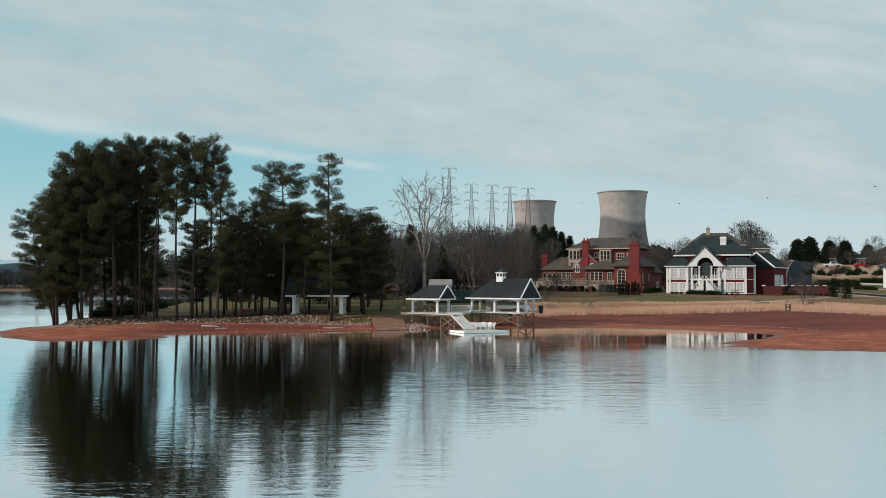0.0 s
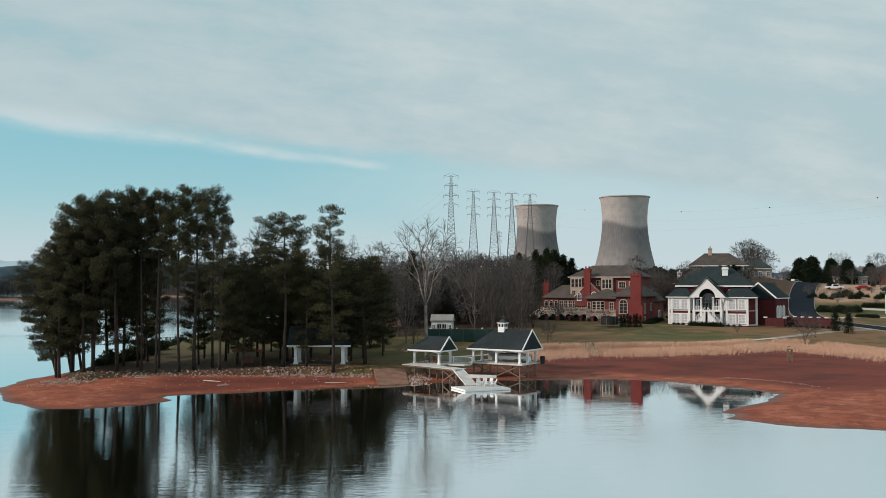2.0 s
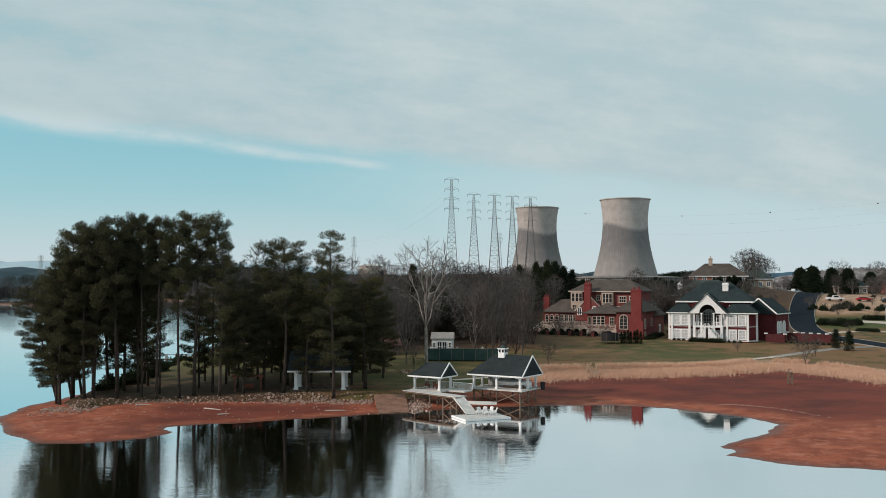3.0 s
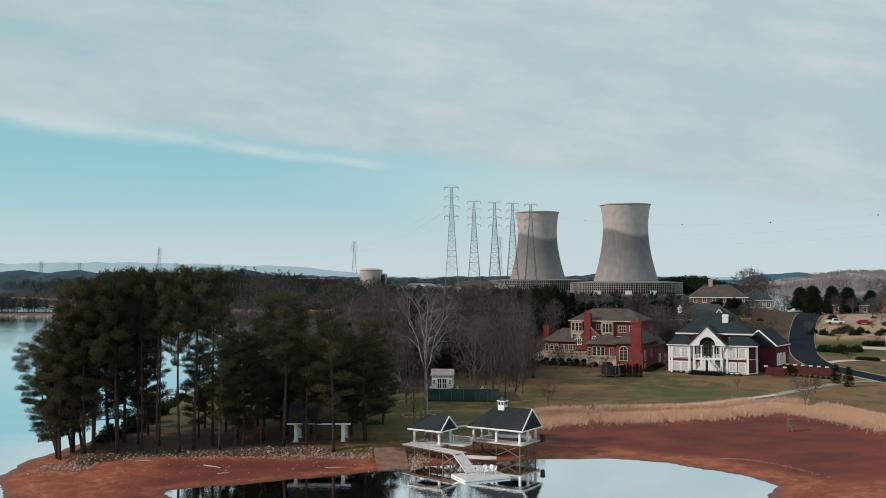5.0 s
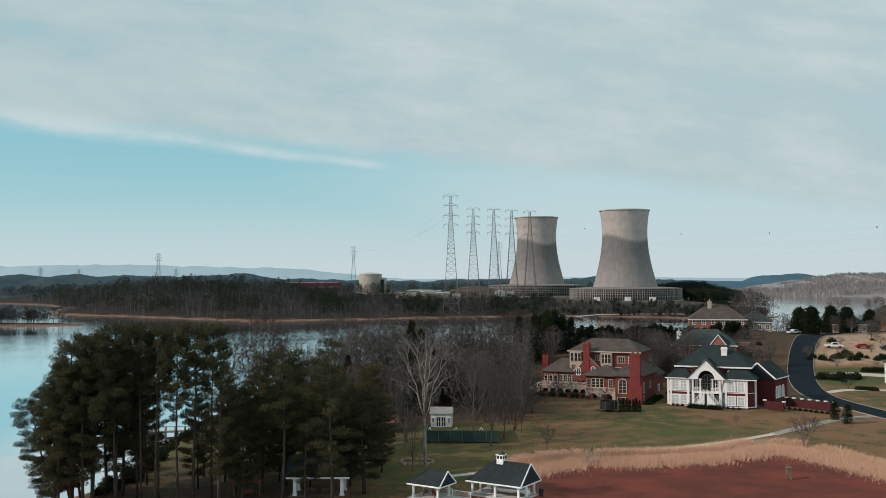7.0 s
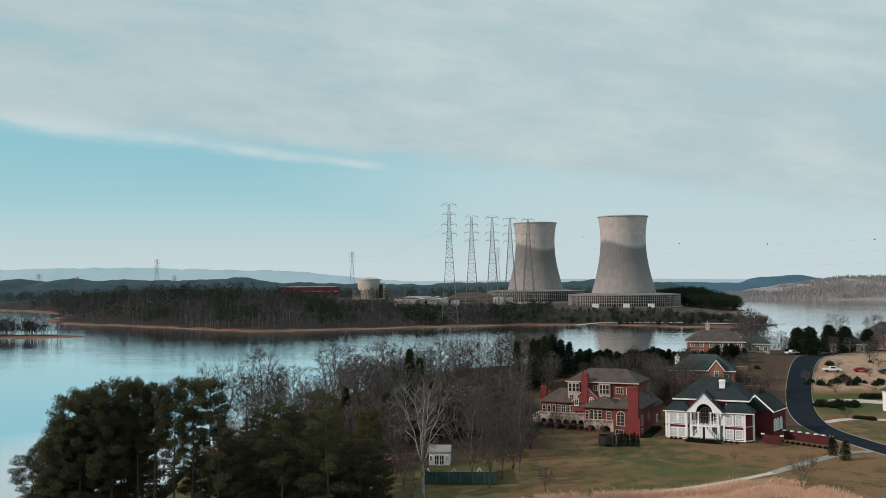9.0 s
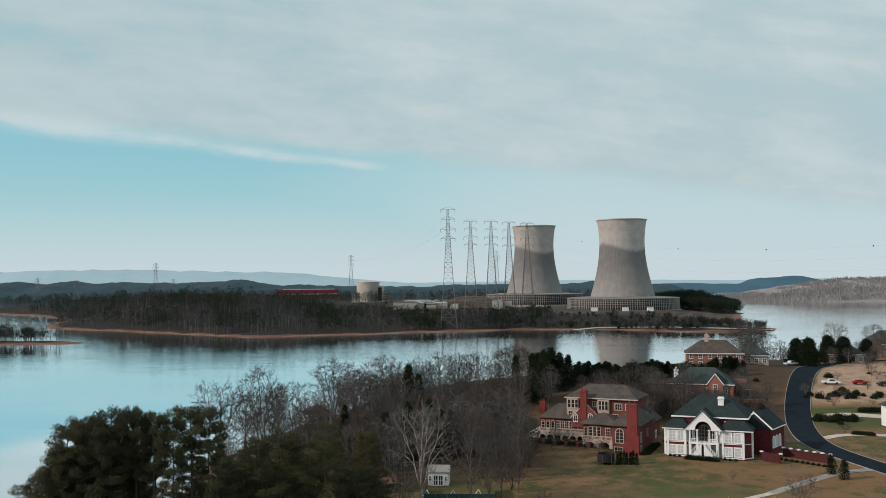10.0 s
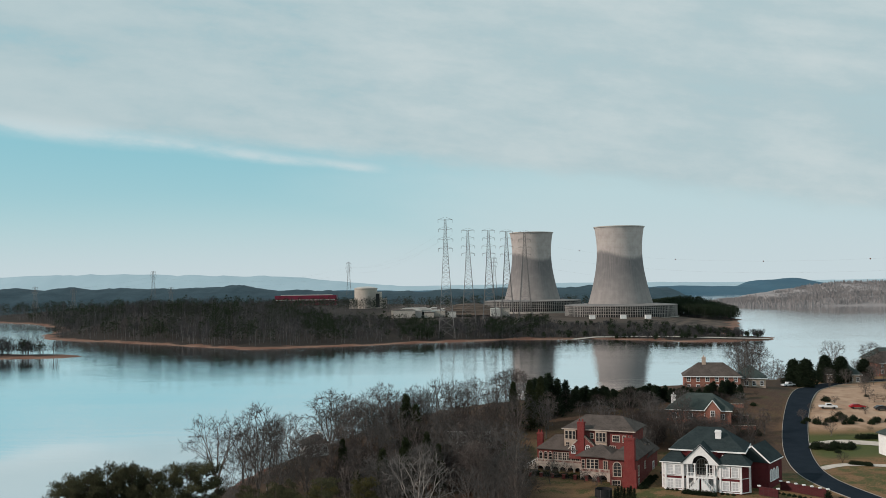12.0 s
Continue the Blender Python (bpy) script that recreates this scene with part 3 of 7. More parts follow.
sheet("far_land", -900, 450, 225, 690, 2310, 210, far_height, "far_land", "low red clay far shore below the power plant", "land")


def ridge(name, dist, depth, x0, x1, n, crest, mat, label):
    """A range of hills: front slope, rounded crest and back."""
    rows = [(0.0, -0.02), (0.12, 0.30), (0.3, 0.68), (0.48, 0.92), (0.62, 1.0), (0.8, 0.9), (1.0, 0.0)]
    mb = MB()
    for i in range(n):
        x = x0 + (x1 - x0) * i / (n - 1)
        h = crest(x)
        for r, (a, q) in enumerate(rows):
            rough = 1 + 0.05 * noise.noise(Vector((x * 0.02, r * 3.1, dist * 0.01))) + 0.03 * noise.noise(Vector((x * 0.11, r * 5.1, 2)))
            mb.v.append((x, dist + a * depth + 40 * noise.noise(Vector((x * 0.004, r, 7))), LAKE + h * q * rough if q > 0 else LAKE - 2))
    k = len(rows)
    mb.f = [(i * k + j, (i + 1) * k + j, (i + 1) * k + j + 1, i * k + j + 1) for i in range(n - 1) for j in range(k - 1)]
    return tagged(part(name, mb, mat, smooth=True, recalc=False), label, "hills", kind="structure")


def bumps(seed, lo, hi, size):
    return lambda x: lo + (hi - lo) * (0.5 + 0.5 * noise.fractal(Vector((x / size, seed, 0)), 0.9, 2.1, 4))


ridge("backdrop_ridge", 4400, 400, -2600, 2600, 160, lambda x: 44 + 54 * float(step(x, -100, -900)) + 12 * noise.noise(Vector((x / 900, 3.3, 0))) + 22 * step(x, -900, -1900), "ridge", "distant mountain ridge, haze painted in as pale blue")
ridge("backdrop_hills", 3500, 500, -2400, 2400, 260, lambda x: 31 + 8 * noise.fractal(Vector((x / 380, 4.4, 0)), 0.9, 2.1, 4) + 21 * float(step(x, 1190, 1270) * step(x, 1530, 1410)), "hill_far", "wooded hills far behind the lake, tinted blue for haze")
ridge("far_hill", 2320, 520, -1500, 620, 300, lambda x: bumps(9.1, 26, 48, 160)(x) + 16 * float(step(x, -250, -650)), "hill_dark", "dark wooded hills behind the power plant, haze tint in the colour")
ridge("wooded_hill", 1850, 420, 560, 1500, 260, lambda x: 8 * float(step(x, 560, 640)) + 34 * float(step(x, 620, 900)) + 8 * float(step(x, 560, 640)) * noise.fractal(Vector((x / 130, 6.0, 0)), 0.9, 2.1, 4), "hill", "grey-brown wooded hills across the lake, paled for haze")

# ---- trees ----
def rnd_dir(r):
    a, z = r.uniform(0, 2 * math.pi), r.uniform(-1, 1)
    q = math.sqrt(1 - z * z)
    return Vector((q * math.cos(a), q * math.sin(a), z))


def tuft(mb, c, size, r, count, flat=0.6, slim=0.15):
    """A clump of small blades round c."""
    for _ in range(count):
        o = rnd_dir(r)
        o.z *= flat
        p = Vector(c) + o * size * r.uniform(0.25, 1.0)
        d = (rnd_dir(r) + o * 0.8 + Vector((0, 0, 0.25))).normalized()
        s = d.cross(rnd_dir(r))
        if s.length < 0.1:
            continue
        s = s.normalized() * size * r.uniform(0.6, 1.2) * slim
        l = d * size * r.uniform(0.40, 0.75)
        mb.add([p - s, p + s, p + l + s * 0.4, p + l - s * 0.4], [(0, 1, 2, 3)])


def clump(mb, c, rad, r, count):
    """A rounded clump of short needle sprays, flatter below."""
    for _ in range(count):
        o = rnd_dir(r)
        q = r.random() ** 0.45
        z = o.z * (0.62 if o.z > 0 else 0.34)
        p = Vector((c[0] + o.x * rad * q, c[1] + o.y * rad * q, c[2] + z * rad * q))
        d = (o * 0.9 + rnd_dir(r) * 0.8 + Vector((0, 0, 0.35))).normalized()
        s = d.cross(rnd_dir(r))
        if s.length < 0.1:
            continue
        s = s.normalized() * r.uniform(0.034, 0.052)
        l = d * r.uniform(0.20, 0.36)
        mb.add([p - s * 0.6, p + s * 0.6, p + l + s, p + l - s], [(0, 1, 2, 3)])


def pine_meshes(seed, H, bare, spread, lean=0.0, dense=1.0, dome=1.0):
    """Trunk and crown of a tall pine: clear stem, boughs that carry rounded clumps of needles; dome 1 a rounded top, 0 a cone."""
    r = random.Random(seed)
    trunk, crown = MB(), MB()
    pts = []
    for i in range(9):
        t = i / 8
        pts.append(Vector((lean * t * t * H + 0.25 * math.sin(seed + t * 5), 0.2 * math.cos(seed * 2 + t * 4), t * H * 0.96)))
    trunk.tube(pts, [0.30 * (1 - 0.86 * i / 8) * H / 26 + 0.02 for i in range(9)], 8)

    def stem(t):
        f = min(t, 0.999) * 8
        i = int(f)
        return pts[i].lerp(pts[i + 1], f - i)
    z, turn, k = bare, r.uniform(0, 6.28), 0
    while z < 0.985:
        q = (z - bare) / (1 - bare)
        round_top = (0.55 + 0.45 * math.sin(math.pi * min(0.5, 0.08 + 0.9 * q))) * math.sqrt(max(0.0, 1 - max(0.0, (q - 0.5) / 0.56) ** 2))
        cone = 0.92 * (1 - q) ** 0.8 + 0.08
        turn += 2.4 + r.uniform(-0.5, 0.5)
        reach = spread * (round_top * dome + cone * (1 - dome)) * r.uniform(0.62, 1.12)
        if q < 0.25:
            reach *= r.choice((0.5, 0.8, 1.0))
        p0 = stem(z)
        rise = r.uniform(-0.02, 0.30) + 0.20 * q * dome
        tip = p0 + Vector((math.cos(turn) * reach, math.sin(turn) * reach, reach * rise))
        mid = p0.lerp(tip, 0.55) + Vector((0, 0, -0.07 * reach))
        trunk.tube([p0, mid, tip], [0.075, 0.045, 0.02], 3, cap=False)
        n = max(1, int(round(reach * 1.32 * dense)))
        for c in range(n):
            t = 1.0 - 0.62 * (c / max(1, n)) + r.uniform(-0.06, 0.06)
            base = p0.lerp(mid, t / 0.55) if t < 0.55 else mid.lerp(tip, (t - 0.55) / 0.45)
            side = Vector((-math.sin(turn), math.cos(turn), 0)) * r.uniform(-1, 1) * 0.22 * reach * t
            rad = r.uniform(0.65, 1.12) * (0.72 + 0.1 * min(reach, 4))
            clump(crown, base + side + Vector((0, 0, 0.15)), rad, r, int(130 * rad))
        z += r.uniform(0.008, 0.024) * 26 / H / max(0.6, dense)
        k += 1
    clump(crown, stem(0.99), 1.25 * dome + 0.5 * (1 - dome), r, 130)
    return trunk, crown


def crown_meshes(seed, H, R, foot=0.22, tips=300, stout=0.016, spray=7, fork=0.8, thin=0.021, reach=1.0):
    """A leafless tree that divides again and again to fill a rounded crown, ending in sprays of fine twigs."""
    r = random.Random(seed)
    wood, fine = MB(), MB()
    low, mid = H * foot, H * (foot + 0.54 * (1 - foot))
    ends = []
    while len(ends) < tips:
        o = rnd_dir(r) * r.random() ** 0.36
        if o.z > 0:
            p = Vector((o.x * R, o.y * R, mid + o.z * (H * 0.95 - mid)))
        else:
            p = Vector((o.x * R, o.y * R, mid + o.z * (mid - low)))
        lump = noise.noise(Vector((p.x * 2.2 / R, p.y * 2.2 / R, p.z * 2.2 / R + seed)))
        if lump > -0.22:
            ends.append(p)

    def blade(p, d, length, w):
        s = d.cross(rnd_dir(r))
        s = s.normalized() * w if s.length > 0.05 else Vector((w, 0, 0))
        e = p + (d + rnd_dir(r) * 0.25) * length * 0.55
        fine.add([p - s, p + s, e + s * 0.8, e - s * 0.8, p + d * length], [(0, 1, 2, 3), (3, 2, 4)])

    def limb(p, d, pts):
        n = len(pts)
        c = sum(pts, Vector()) / n
        rad = H * stout * (n / tips) ** 0.46 + 0.006
        if n == 1:
            q = pts[0]
        else:
            to = c - p
            q = p + (to.normalized() * 0.72 + d * 0.28) * to.length * r.uniform(0.34, 0.52)
        bend = p.lerp(q, 0.5) + rnd_dir(r) * (q - p).length * 0.09
        e = rad if n == 1 else H * stout * (n * 0.8 / tips) ** 0.46 + 0.006
        (wood if n > 5 else fine).tube([p, bend, q], [rad, (rad + e) / 2, e * (0.5 if n == 1 else 1)], 8 if n > 60 else 5 if n > 10 else 3, cap=False)
        w = (q - p).normalized() if (q - p).length > 1e-4 else d
        if n <= 6:
            for _ in range(2 if n > 1 else spray):
                o = p.lerp(q, r.uniform(0.3, 1.0))
                k = (w + rnd_dir(r) * 0.85 + Vector((o.x, o.y, 0)).normalized() * 0.15 + Vector((0, 0, 0.22))).normalized()
                blade(o, k, r.uniform(0.45, 1.15) * reach, thin)
        if n == 1:
            return
        a = max(pts, key=lambda v: (v - c).length)
        b = max(pts, key=lambda v: (v - a).length)
        one = [v for v in pts if (v - a).length < (v - b).length]
        two = [v for v in pts if (v - a).length >= (v - b).length]
        for g in (one, two):
            if g:
                limb(q, w, g)

    top = Vector((r.uniform(-0.3, 0.3), r.uniform(-0.3, 0.3), low * fork))
    t0 = H * stout * 1.08
    wood.tube([(0, 0, -0.1), (0, 0, 0.5), top * 0.5, top], [t0 * 1.35, t0 * 1.1, t0, t0 * 0.95], 8, cap=False)
    groups = [[] for _ in range(4)]
    for p in ends:
        groups[int((math.atan2(p.y, p.x) / 6.2832 + 0.5 + 0.02 * r.random()) * 4) % 4].append(p)
    heart = [p for p in ends if math.hypot(p.x, p.y) < R * 0.38]
    groups = [[p for p in g if math.hypot(p.x, p.y) >= R * 0.38] for g in groups]
    for g in groups + [heart]:
        if g:
            limb(top, Vector((0, 0, 1)), g)
    return wood, fine


def cone_meshes(seed, H, R, foot=0.02, count=420, size=0.55, power=0.8):
    """A dense evergreen cone down to the ground."""
    r = random.Random(seed)
    trunk, crown = MB(), MB()
    trunk.tube([(0, 0, -0.1), (0, 0, H * 0.5), (0, 0, H * 0.95)], [H * 0.014, H * 0.009, 0.02], 6)
    for _ in range(count):
        t = r.random() ** 0.85
        a = r.uniform(0, 2 * math.pi)
        rad = R * ((1 - t) ** power) * (0.80 + 0.25 * math.sin(a * 3 + seed + t * 9)) * math.sqrt(r.uniform(0.25, 1.0))
        if t < 0.08:
            rad *= 0.8
        tuft(crown, (rad * math.cos(a), rad * math.sin(a), H * (foot + (1 - foot) * t)), size * r.uniform(0.7, 1.2), r, 9, 1.0)
    return trunk, crown


def round_meshes(seed, H, R, count=160, size=0.35):
    """A rounded evergreen shrub."""
    r = random.Random(seed)
    stem, crown = MB(), MB()
    stem.tube([(0, 0, -0.1), (0, 0, H * 0.6)], [0.06, 0.03], 5)
    for _ in range(count):
        d = rnd_dir(r)
        d.z = abs(d.z)
        q = r.uniform(0.55, 1.0)
        tuft(crown, (d.x * R * q, d.y * R * q, H * (0.12 + 0.82 * d.z * q)), size, r, 8, 1.0)
    return stem, crown


def tree_kind(name, meshes, mats, label, category, names=("trunk", "crown")):
    ob = thing(name, Matrix.Identity(4), label, category)
    for n, mb, mat in zip(names, meshes, mats):
        part(n, mb, mat, ob, recalc=False, smooth=(n == "trunk"))
    return ob


PINES = [tree_kind("pine_tree", pine_meshes(11 + i, 26, b, s, l, dn, dm), ("bark", "pine"), "tall dark green pine with a clear trunk on the point", "tree")
         for i, (b, s, l, dn, dm) in enumerate(((0.30, 4.9, 0.0, 1.15, 1.0), (0.50, 4.6, 0.02, 1.1, 1.0), (0.20, 4.6, -0.02, 0.9, 0.45), (0.64, 4.4, 0.01, 1.15, 1.0), (0.14, 5.4, -0.02, 0.95, 0.8)))]
BARES = [tree_kind("bare_tree", crown_meshes(40 + i, 20, R, ft, tp, 0.013), ("bark_grey", tm), "leafless grey-brown broadleaf tree with fine twigs", "tree", ("trunk", "crown"))
         for i, (R, ft, tp, tm) in enumerate(((5.6, 0.16, 260, "twig"), (4.8, 0.14, 260, "twig_red"), (6.6, 0.18, 300, "twig")))]
FANS = [tree_kind("bare_tree", crown_meshes(140 + i, 20, R, ft, tp, st, sp, 0.8, 0.019, 0.85), (bm, tm), lb, "tree", ("trunk", "crown"))
        for i, (R, ft, tp, st, sp, bm, tm, lb) in enumerate(((6.2, 0.20, 520, 0.0135, 8, "bark_grey", "twig", "leafless grey tree with a rounded fan of fine twigs"),
                                                             (5.4, 0.18, 480, 0.0125, 9, "bark_grey", "twig_red", "leafless reddish-brown tree with a rounded twiggy crown"),
                                                             (7.4, 0.22, 420, 0.015, 8, "bark_grey", "twig", "wide spreading leafless grey tree"),
                                                             (6.8, 0.12, 600, 0.0135, 9, "bark_grey", "twig_dark", "dense dark leafless tree with a domed crown")))]
CEDARS = [tree_kind("cedar_tree", cone_meshes(70 + i, 14, R, 0.04, 620, 0.8, pw), ("bark", "cedar"), "dark green cedar with a ragged conical crown", "tree") for i, (R, pw) in enumerate(((3.4, 0.62),))]
OLIVE = tree_kind("pine_tree", pine_meshes(91, 20, 0.16, 4.4, 0.0, 0.95, 0.7), ("bark", "olive"), "yellow-green pine with low boughs beside the lawn", "tree")
CYPRESS = tree_kind("cypress_tree", cone_meshes(81, 10, 2.2, 0.01, 420, 0.7, 0.55), ("bark", "cypress"), "dense dark green cypress in a tall hedge", "tree")
BIG_EVERGREEN = tree_kind("evergreen_tree", cone_meshes(87, 11.5, 4.0, 0.04, 1000, 1.0, 0.5), ("bark", "cypress"), "broad dark evergreen tree at the roadside", "tree")
ARBOR = tree_kind("arborvitae", cone_meshes(83, 4.2, 0.85, 0.01, 260, 0.30, 0.42), ("bark", "cypress"), "narrow clipped dark arborvitae on the lawn", "tree")
SHRUB = tree_kind("shrub", round_meshes(85, 1.2, 0.9), ("bark", "shrub"), "rounded dark evergreen shrub", "shrub", ("stem", "leaves"))
SYCAMORE = tree_kind("bare_tree", crown_meshes(163, 25, 6.6, 0.34, 230, 0.0115, 7, 0.95, 0.018, 1.2), ("bark_pale", "twig_pale"), "tall bare sycamore with pale bark on the lawn", "tree", ("trunk", "crown"))
# darker bark and twigs paint the shade low in the wood
UNDER = tree_kind("bare_shrub", crown_meshes(66, 5, 2.3, 0.10, 90, 0.012, 7, 0.6, 0.011, 0.62), ("bark", "twig_dark"), "leafless understorey sapling in the wood", "shrub", ("trunk", "crown"))
SAPLING = tree_kind("bare_tree", crown_meshes(64, 5, 2.2, 0.20, 110, 0.014, 7, 0.8, 0.010, 0.6), ("bark_grey", "twig_red"), "small bare reddish ornamental tree on the grass", "tree", ("trunk", "crown"))
USED = set()


def plant(kind, x, y, scale=1.0, turn=None, z=None, wide=1.0, label="", group="", tilt=(0, 0)):
    r = random.Random(int(x * 131 + y * 977))
    y = DEEP * y
    turn = r.uniform(0, 360) if turn is None else turn
    m = Matrix.Translation((x, y, (ground(x, y) if z is None else z) - 0.12)) @ pose(0, 0, 0, tilt[0], tilt[1], turn)
    if kind not in USED:
        USED.add(kind)
        ob = kind
        ob.matrix_basis = m
    else:
        ob = copy_thing(kind, m)
    ob.scale = (scale * wide, scale * wide, scale)
    return tagged(ob, label, group=group)


def plant_near_trees():
    g = "pines on the point"
    # kind, x, y, height in metres, width
    rows = ((4, -58.6, 97.0, 20.5, 0.75), (4, -57.6, 99.5, 22.5, 0.80), (2, -57.4, 96.0, 23.5, 0.80), (0, -56.6, 97.6, 26.2, 0.80), (0, -54.6, 99.6, 26.6, 0.85), (2, -54.0, 96.2, 25.0, 0.80),
            (0, -52.6, 96.8, 27.2, 0.80), (0, -50.4, 98.6, 28.0, 0.82), (1, -49.2, 96.4, 26.0, 0.70), (4, -51.5, 103.0, 24.0, 0.80), (4, -55.0, 104.5, 22.0, 0.85), (0, -48.6, 101.5, 27.2, 0.70),
            (3, -46.2, 97.8, 28.5, 0.62), (3, -43.4, 97.2, 28.0, 0.66), (3, -44.6, 100.6, 26.0, 0.55), (1, -40.2, 97.4, 27.4, 0.66), (3, -38.0, 98.2, 28.6, 0.88), (3, -36.2, 100.4, 27.6, 0.66),
            (2, -34.0, 97.6, 24.0, 0.72), (4, -31.0, 99.0, 18.0, 0.66), (2, -28.6, 102.0, 19.0, 0.66), (1, -24.6, 98.4, 23.8, 0.92),
            (2, -17.0, 98.0, 26.4, 0.92), (4, -12.6, 101.5, 17.2, 1.02), (2, -21.0, 98.6, 15.5, 0.62))
    for k, x, y, h, w in rows:
        plant(PINES[k], x, y, h / 25.9, group=g, wide=w * 25.9 / h * 1.04)
    for k, x, y, s, a in ((4, -59.0, 97.8, 0.72, -13), (4, -58.4, 100.5, 0.76, -9), (4, -57.4, 101.5, 0.84, -7)):
        plant(PINES[k], x, y, s, turn=0, tilt=(0, a), group=g, wide=0.85)
    for k, x, y, s in ((2, -13.6, 108.5, 0.60), (4, -10.8, 112.5, 0.54), (2, -16.5, 112.0, 0.66), (0, -26.0, 110.0, 0.74), (2, -32.5, 112.0, 0.76), (4, -28.0, 120.0, 0.68), (2, -20.5, 124.0, 0.66), (4, -14.5, 127.0, 0.56)):
        plant(PINES[k], x, y, s, label="dark green pine at the edge of the lawn")
    for k, x, y, s in ((2, -38.0, 126, 0.58), (4, -31.5, 117, 0.56), (4, -27.5, 108, 0.54), (2, -36.0, 119, 0.6), (4, -24.0, 115, 0.6), (4, -40.5, 106, 0.62), (2, -37.0, 109, 0.70), (4, -33.5, 104, 0.62), (2, -42.0, 112, 0.66), (4, -39.0, 116, 0.6), (2, -30.0, 106, 0.6), (4, -50.0, 108, 0.7), (4, -52.5, 112, 0.66)):
        plant(PINES[k], x, y, s, label="low-boughed dark pine behind the front row")
    plant(CEDARS[0], -24.5, 128.0, 0.85), plant(CEDARS[0], -31.0, 128.5, 0.9)
    for x, y, s in ((-20.0, 113.0, 0.98), (-14.0, 121.0, 0.90), (-25.6, 105.5, 0.85), (-21.4, 104.0, 0.80), (-15.0, 105.0, 0.82)):
        plant(OLIVE, x, y, s)
    plant(SYCAMORE, -3.2, 115.5, 1.08, turn=40, wide=0.95)
    plant(BARES[1], -5.4, 112.8, 0.60, wide=0.5), plant(BARES[2], 6.0, 129.5, 0.92)
    for k, x, y, s, w in ((0, 9.5, 127.0, 0.9, 0.6), (2, 12.5, 132.0, 0.85, 0.6), (0, -7.5, 126.0, 0.62, 0.7), (1, 16.5, 136.0, 0.7, 0.6), (0, -10.0, 136.0, 0.75, 0.7)):
        plant(BARES[k], x, y, s, wide=w / s, label="leafless grey tree beside the court")
    for x, y, s in ((33.5, 167.5, 0.9), (37.5, 164.5, 0.8), (30.2, 169.0, 1.0), (41.5, 163.0, 0.7)):
        plant(SAPLING, x, y, s, label="small bare tree on the mansion terrace")
    plant(BARES[0], -11.0, 117.0, 0.55), plant(BARES[1], 14.4, 142.0, 0.75, wide=0.5)
    for x, y, s in ((20.3, 125.2, 1.0), (28.5, 163.5, 1.1), (39.5, 160.0, 0.8), (78.5, 135.5, 0.7), (64.5, 141.0, 0.5), (97.0, 116.0, 0.9), (120.5, 196.0, 1.1), (117.5, 206.0, 0.9), (124.0, 212.0, 0.7), (128.5, 203.0, 0.8), (150.0, 222.0, 1.1)):
        plant(SAPLING, x, y, s)
    plant(SAPLING, 71.2, 126.4, 1.45, wide=1.2, label="low spreading bare reddish tree beside the reeds")
    for x, y in ((88.4, 144.6), (89.3, 141.4)):
        plant(ARBOR, x, y, 1.02, wide=1.6, label="clipped dark arborvitae beside the drive", group="arborvitae pair")
    for i in range(7):
        plant(ARBOR, 42.2 + 0.75 * i, 152.6 - 0.05 * i + 0.3 * (i % 2), 0.68 + 0.05 * (i % 3), group="clipped hedge at the mansion")


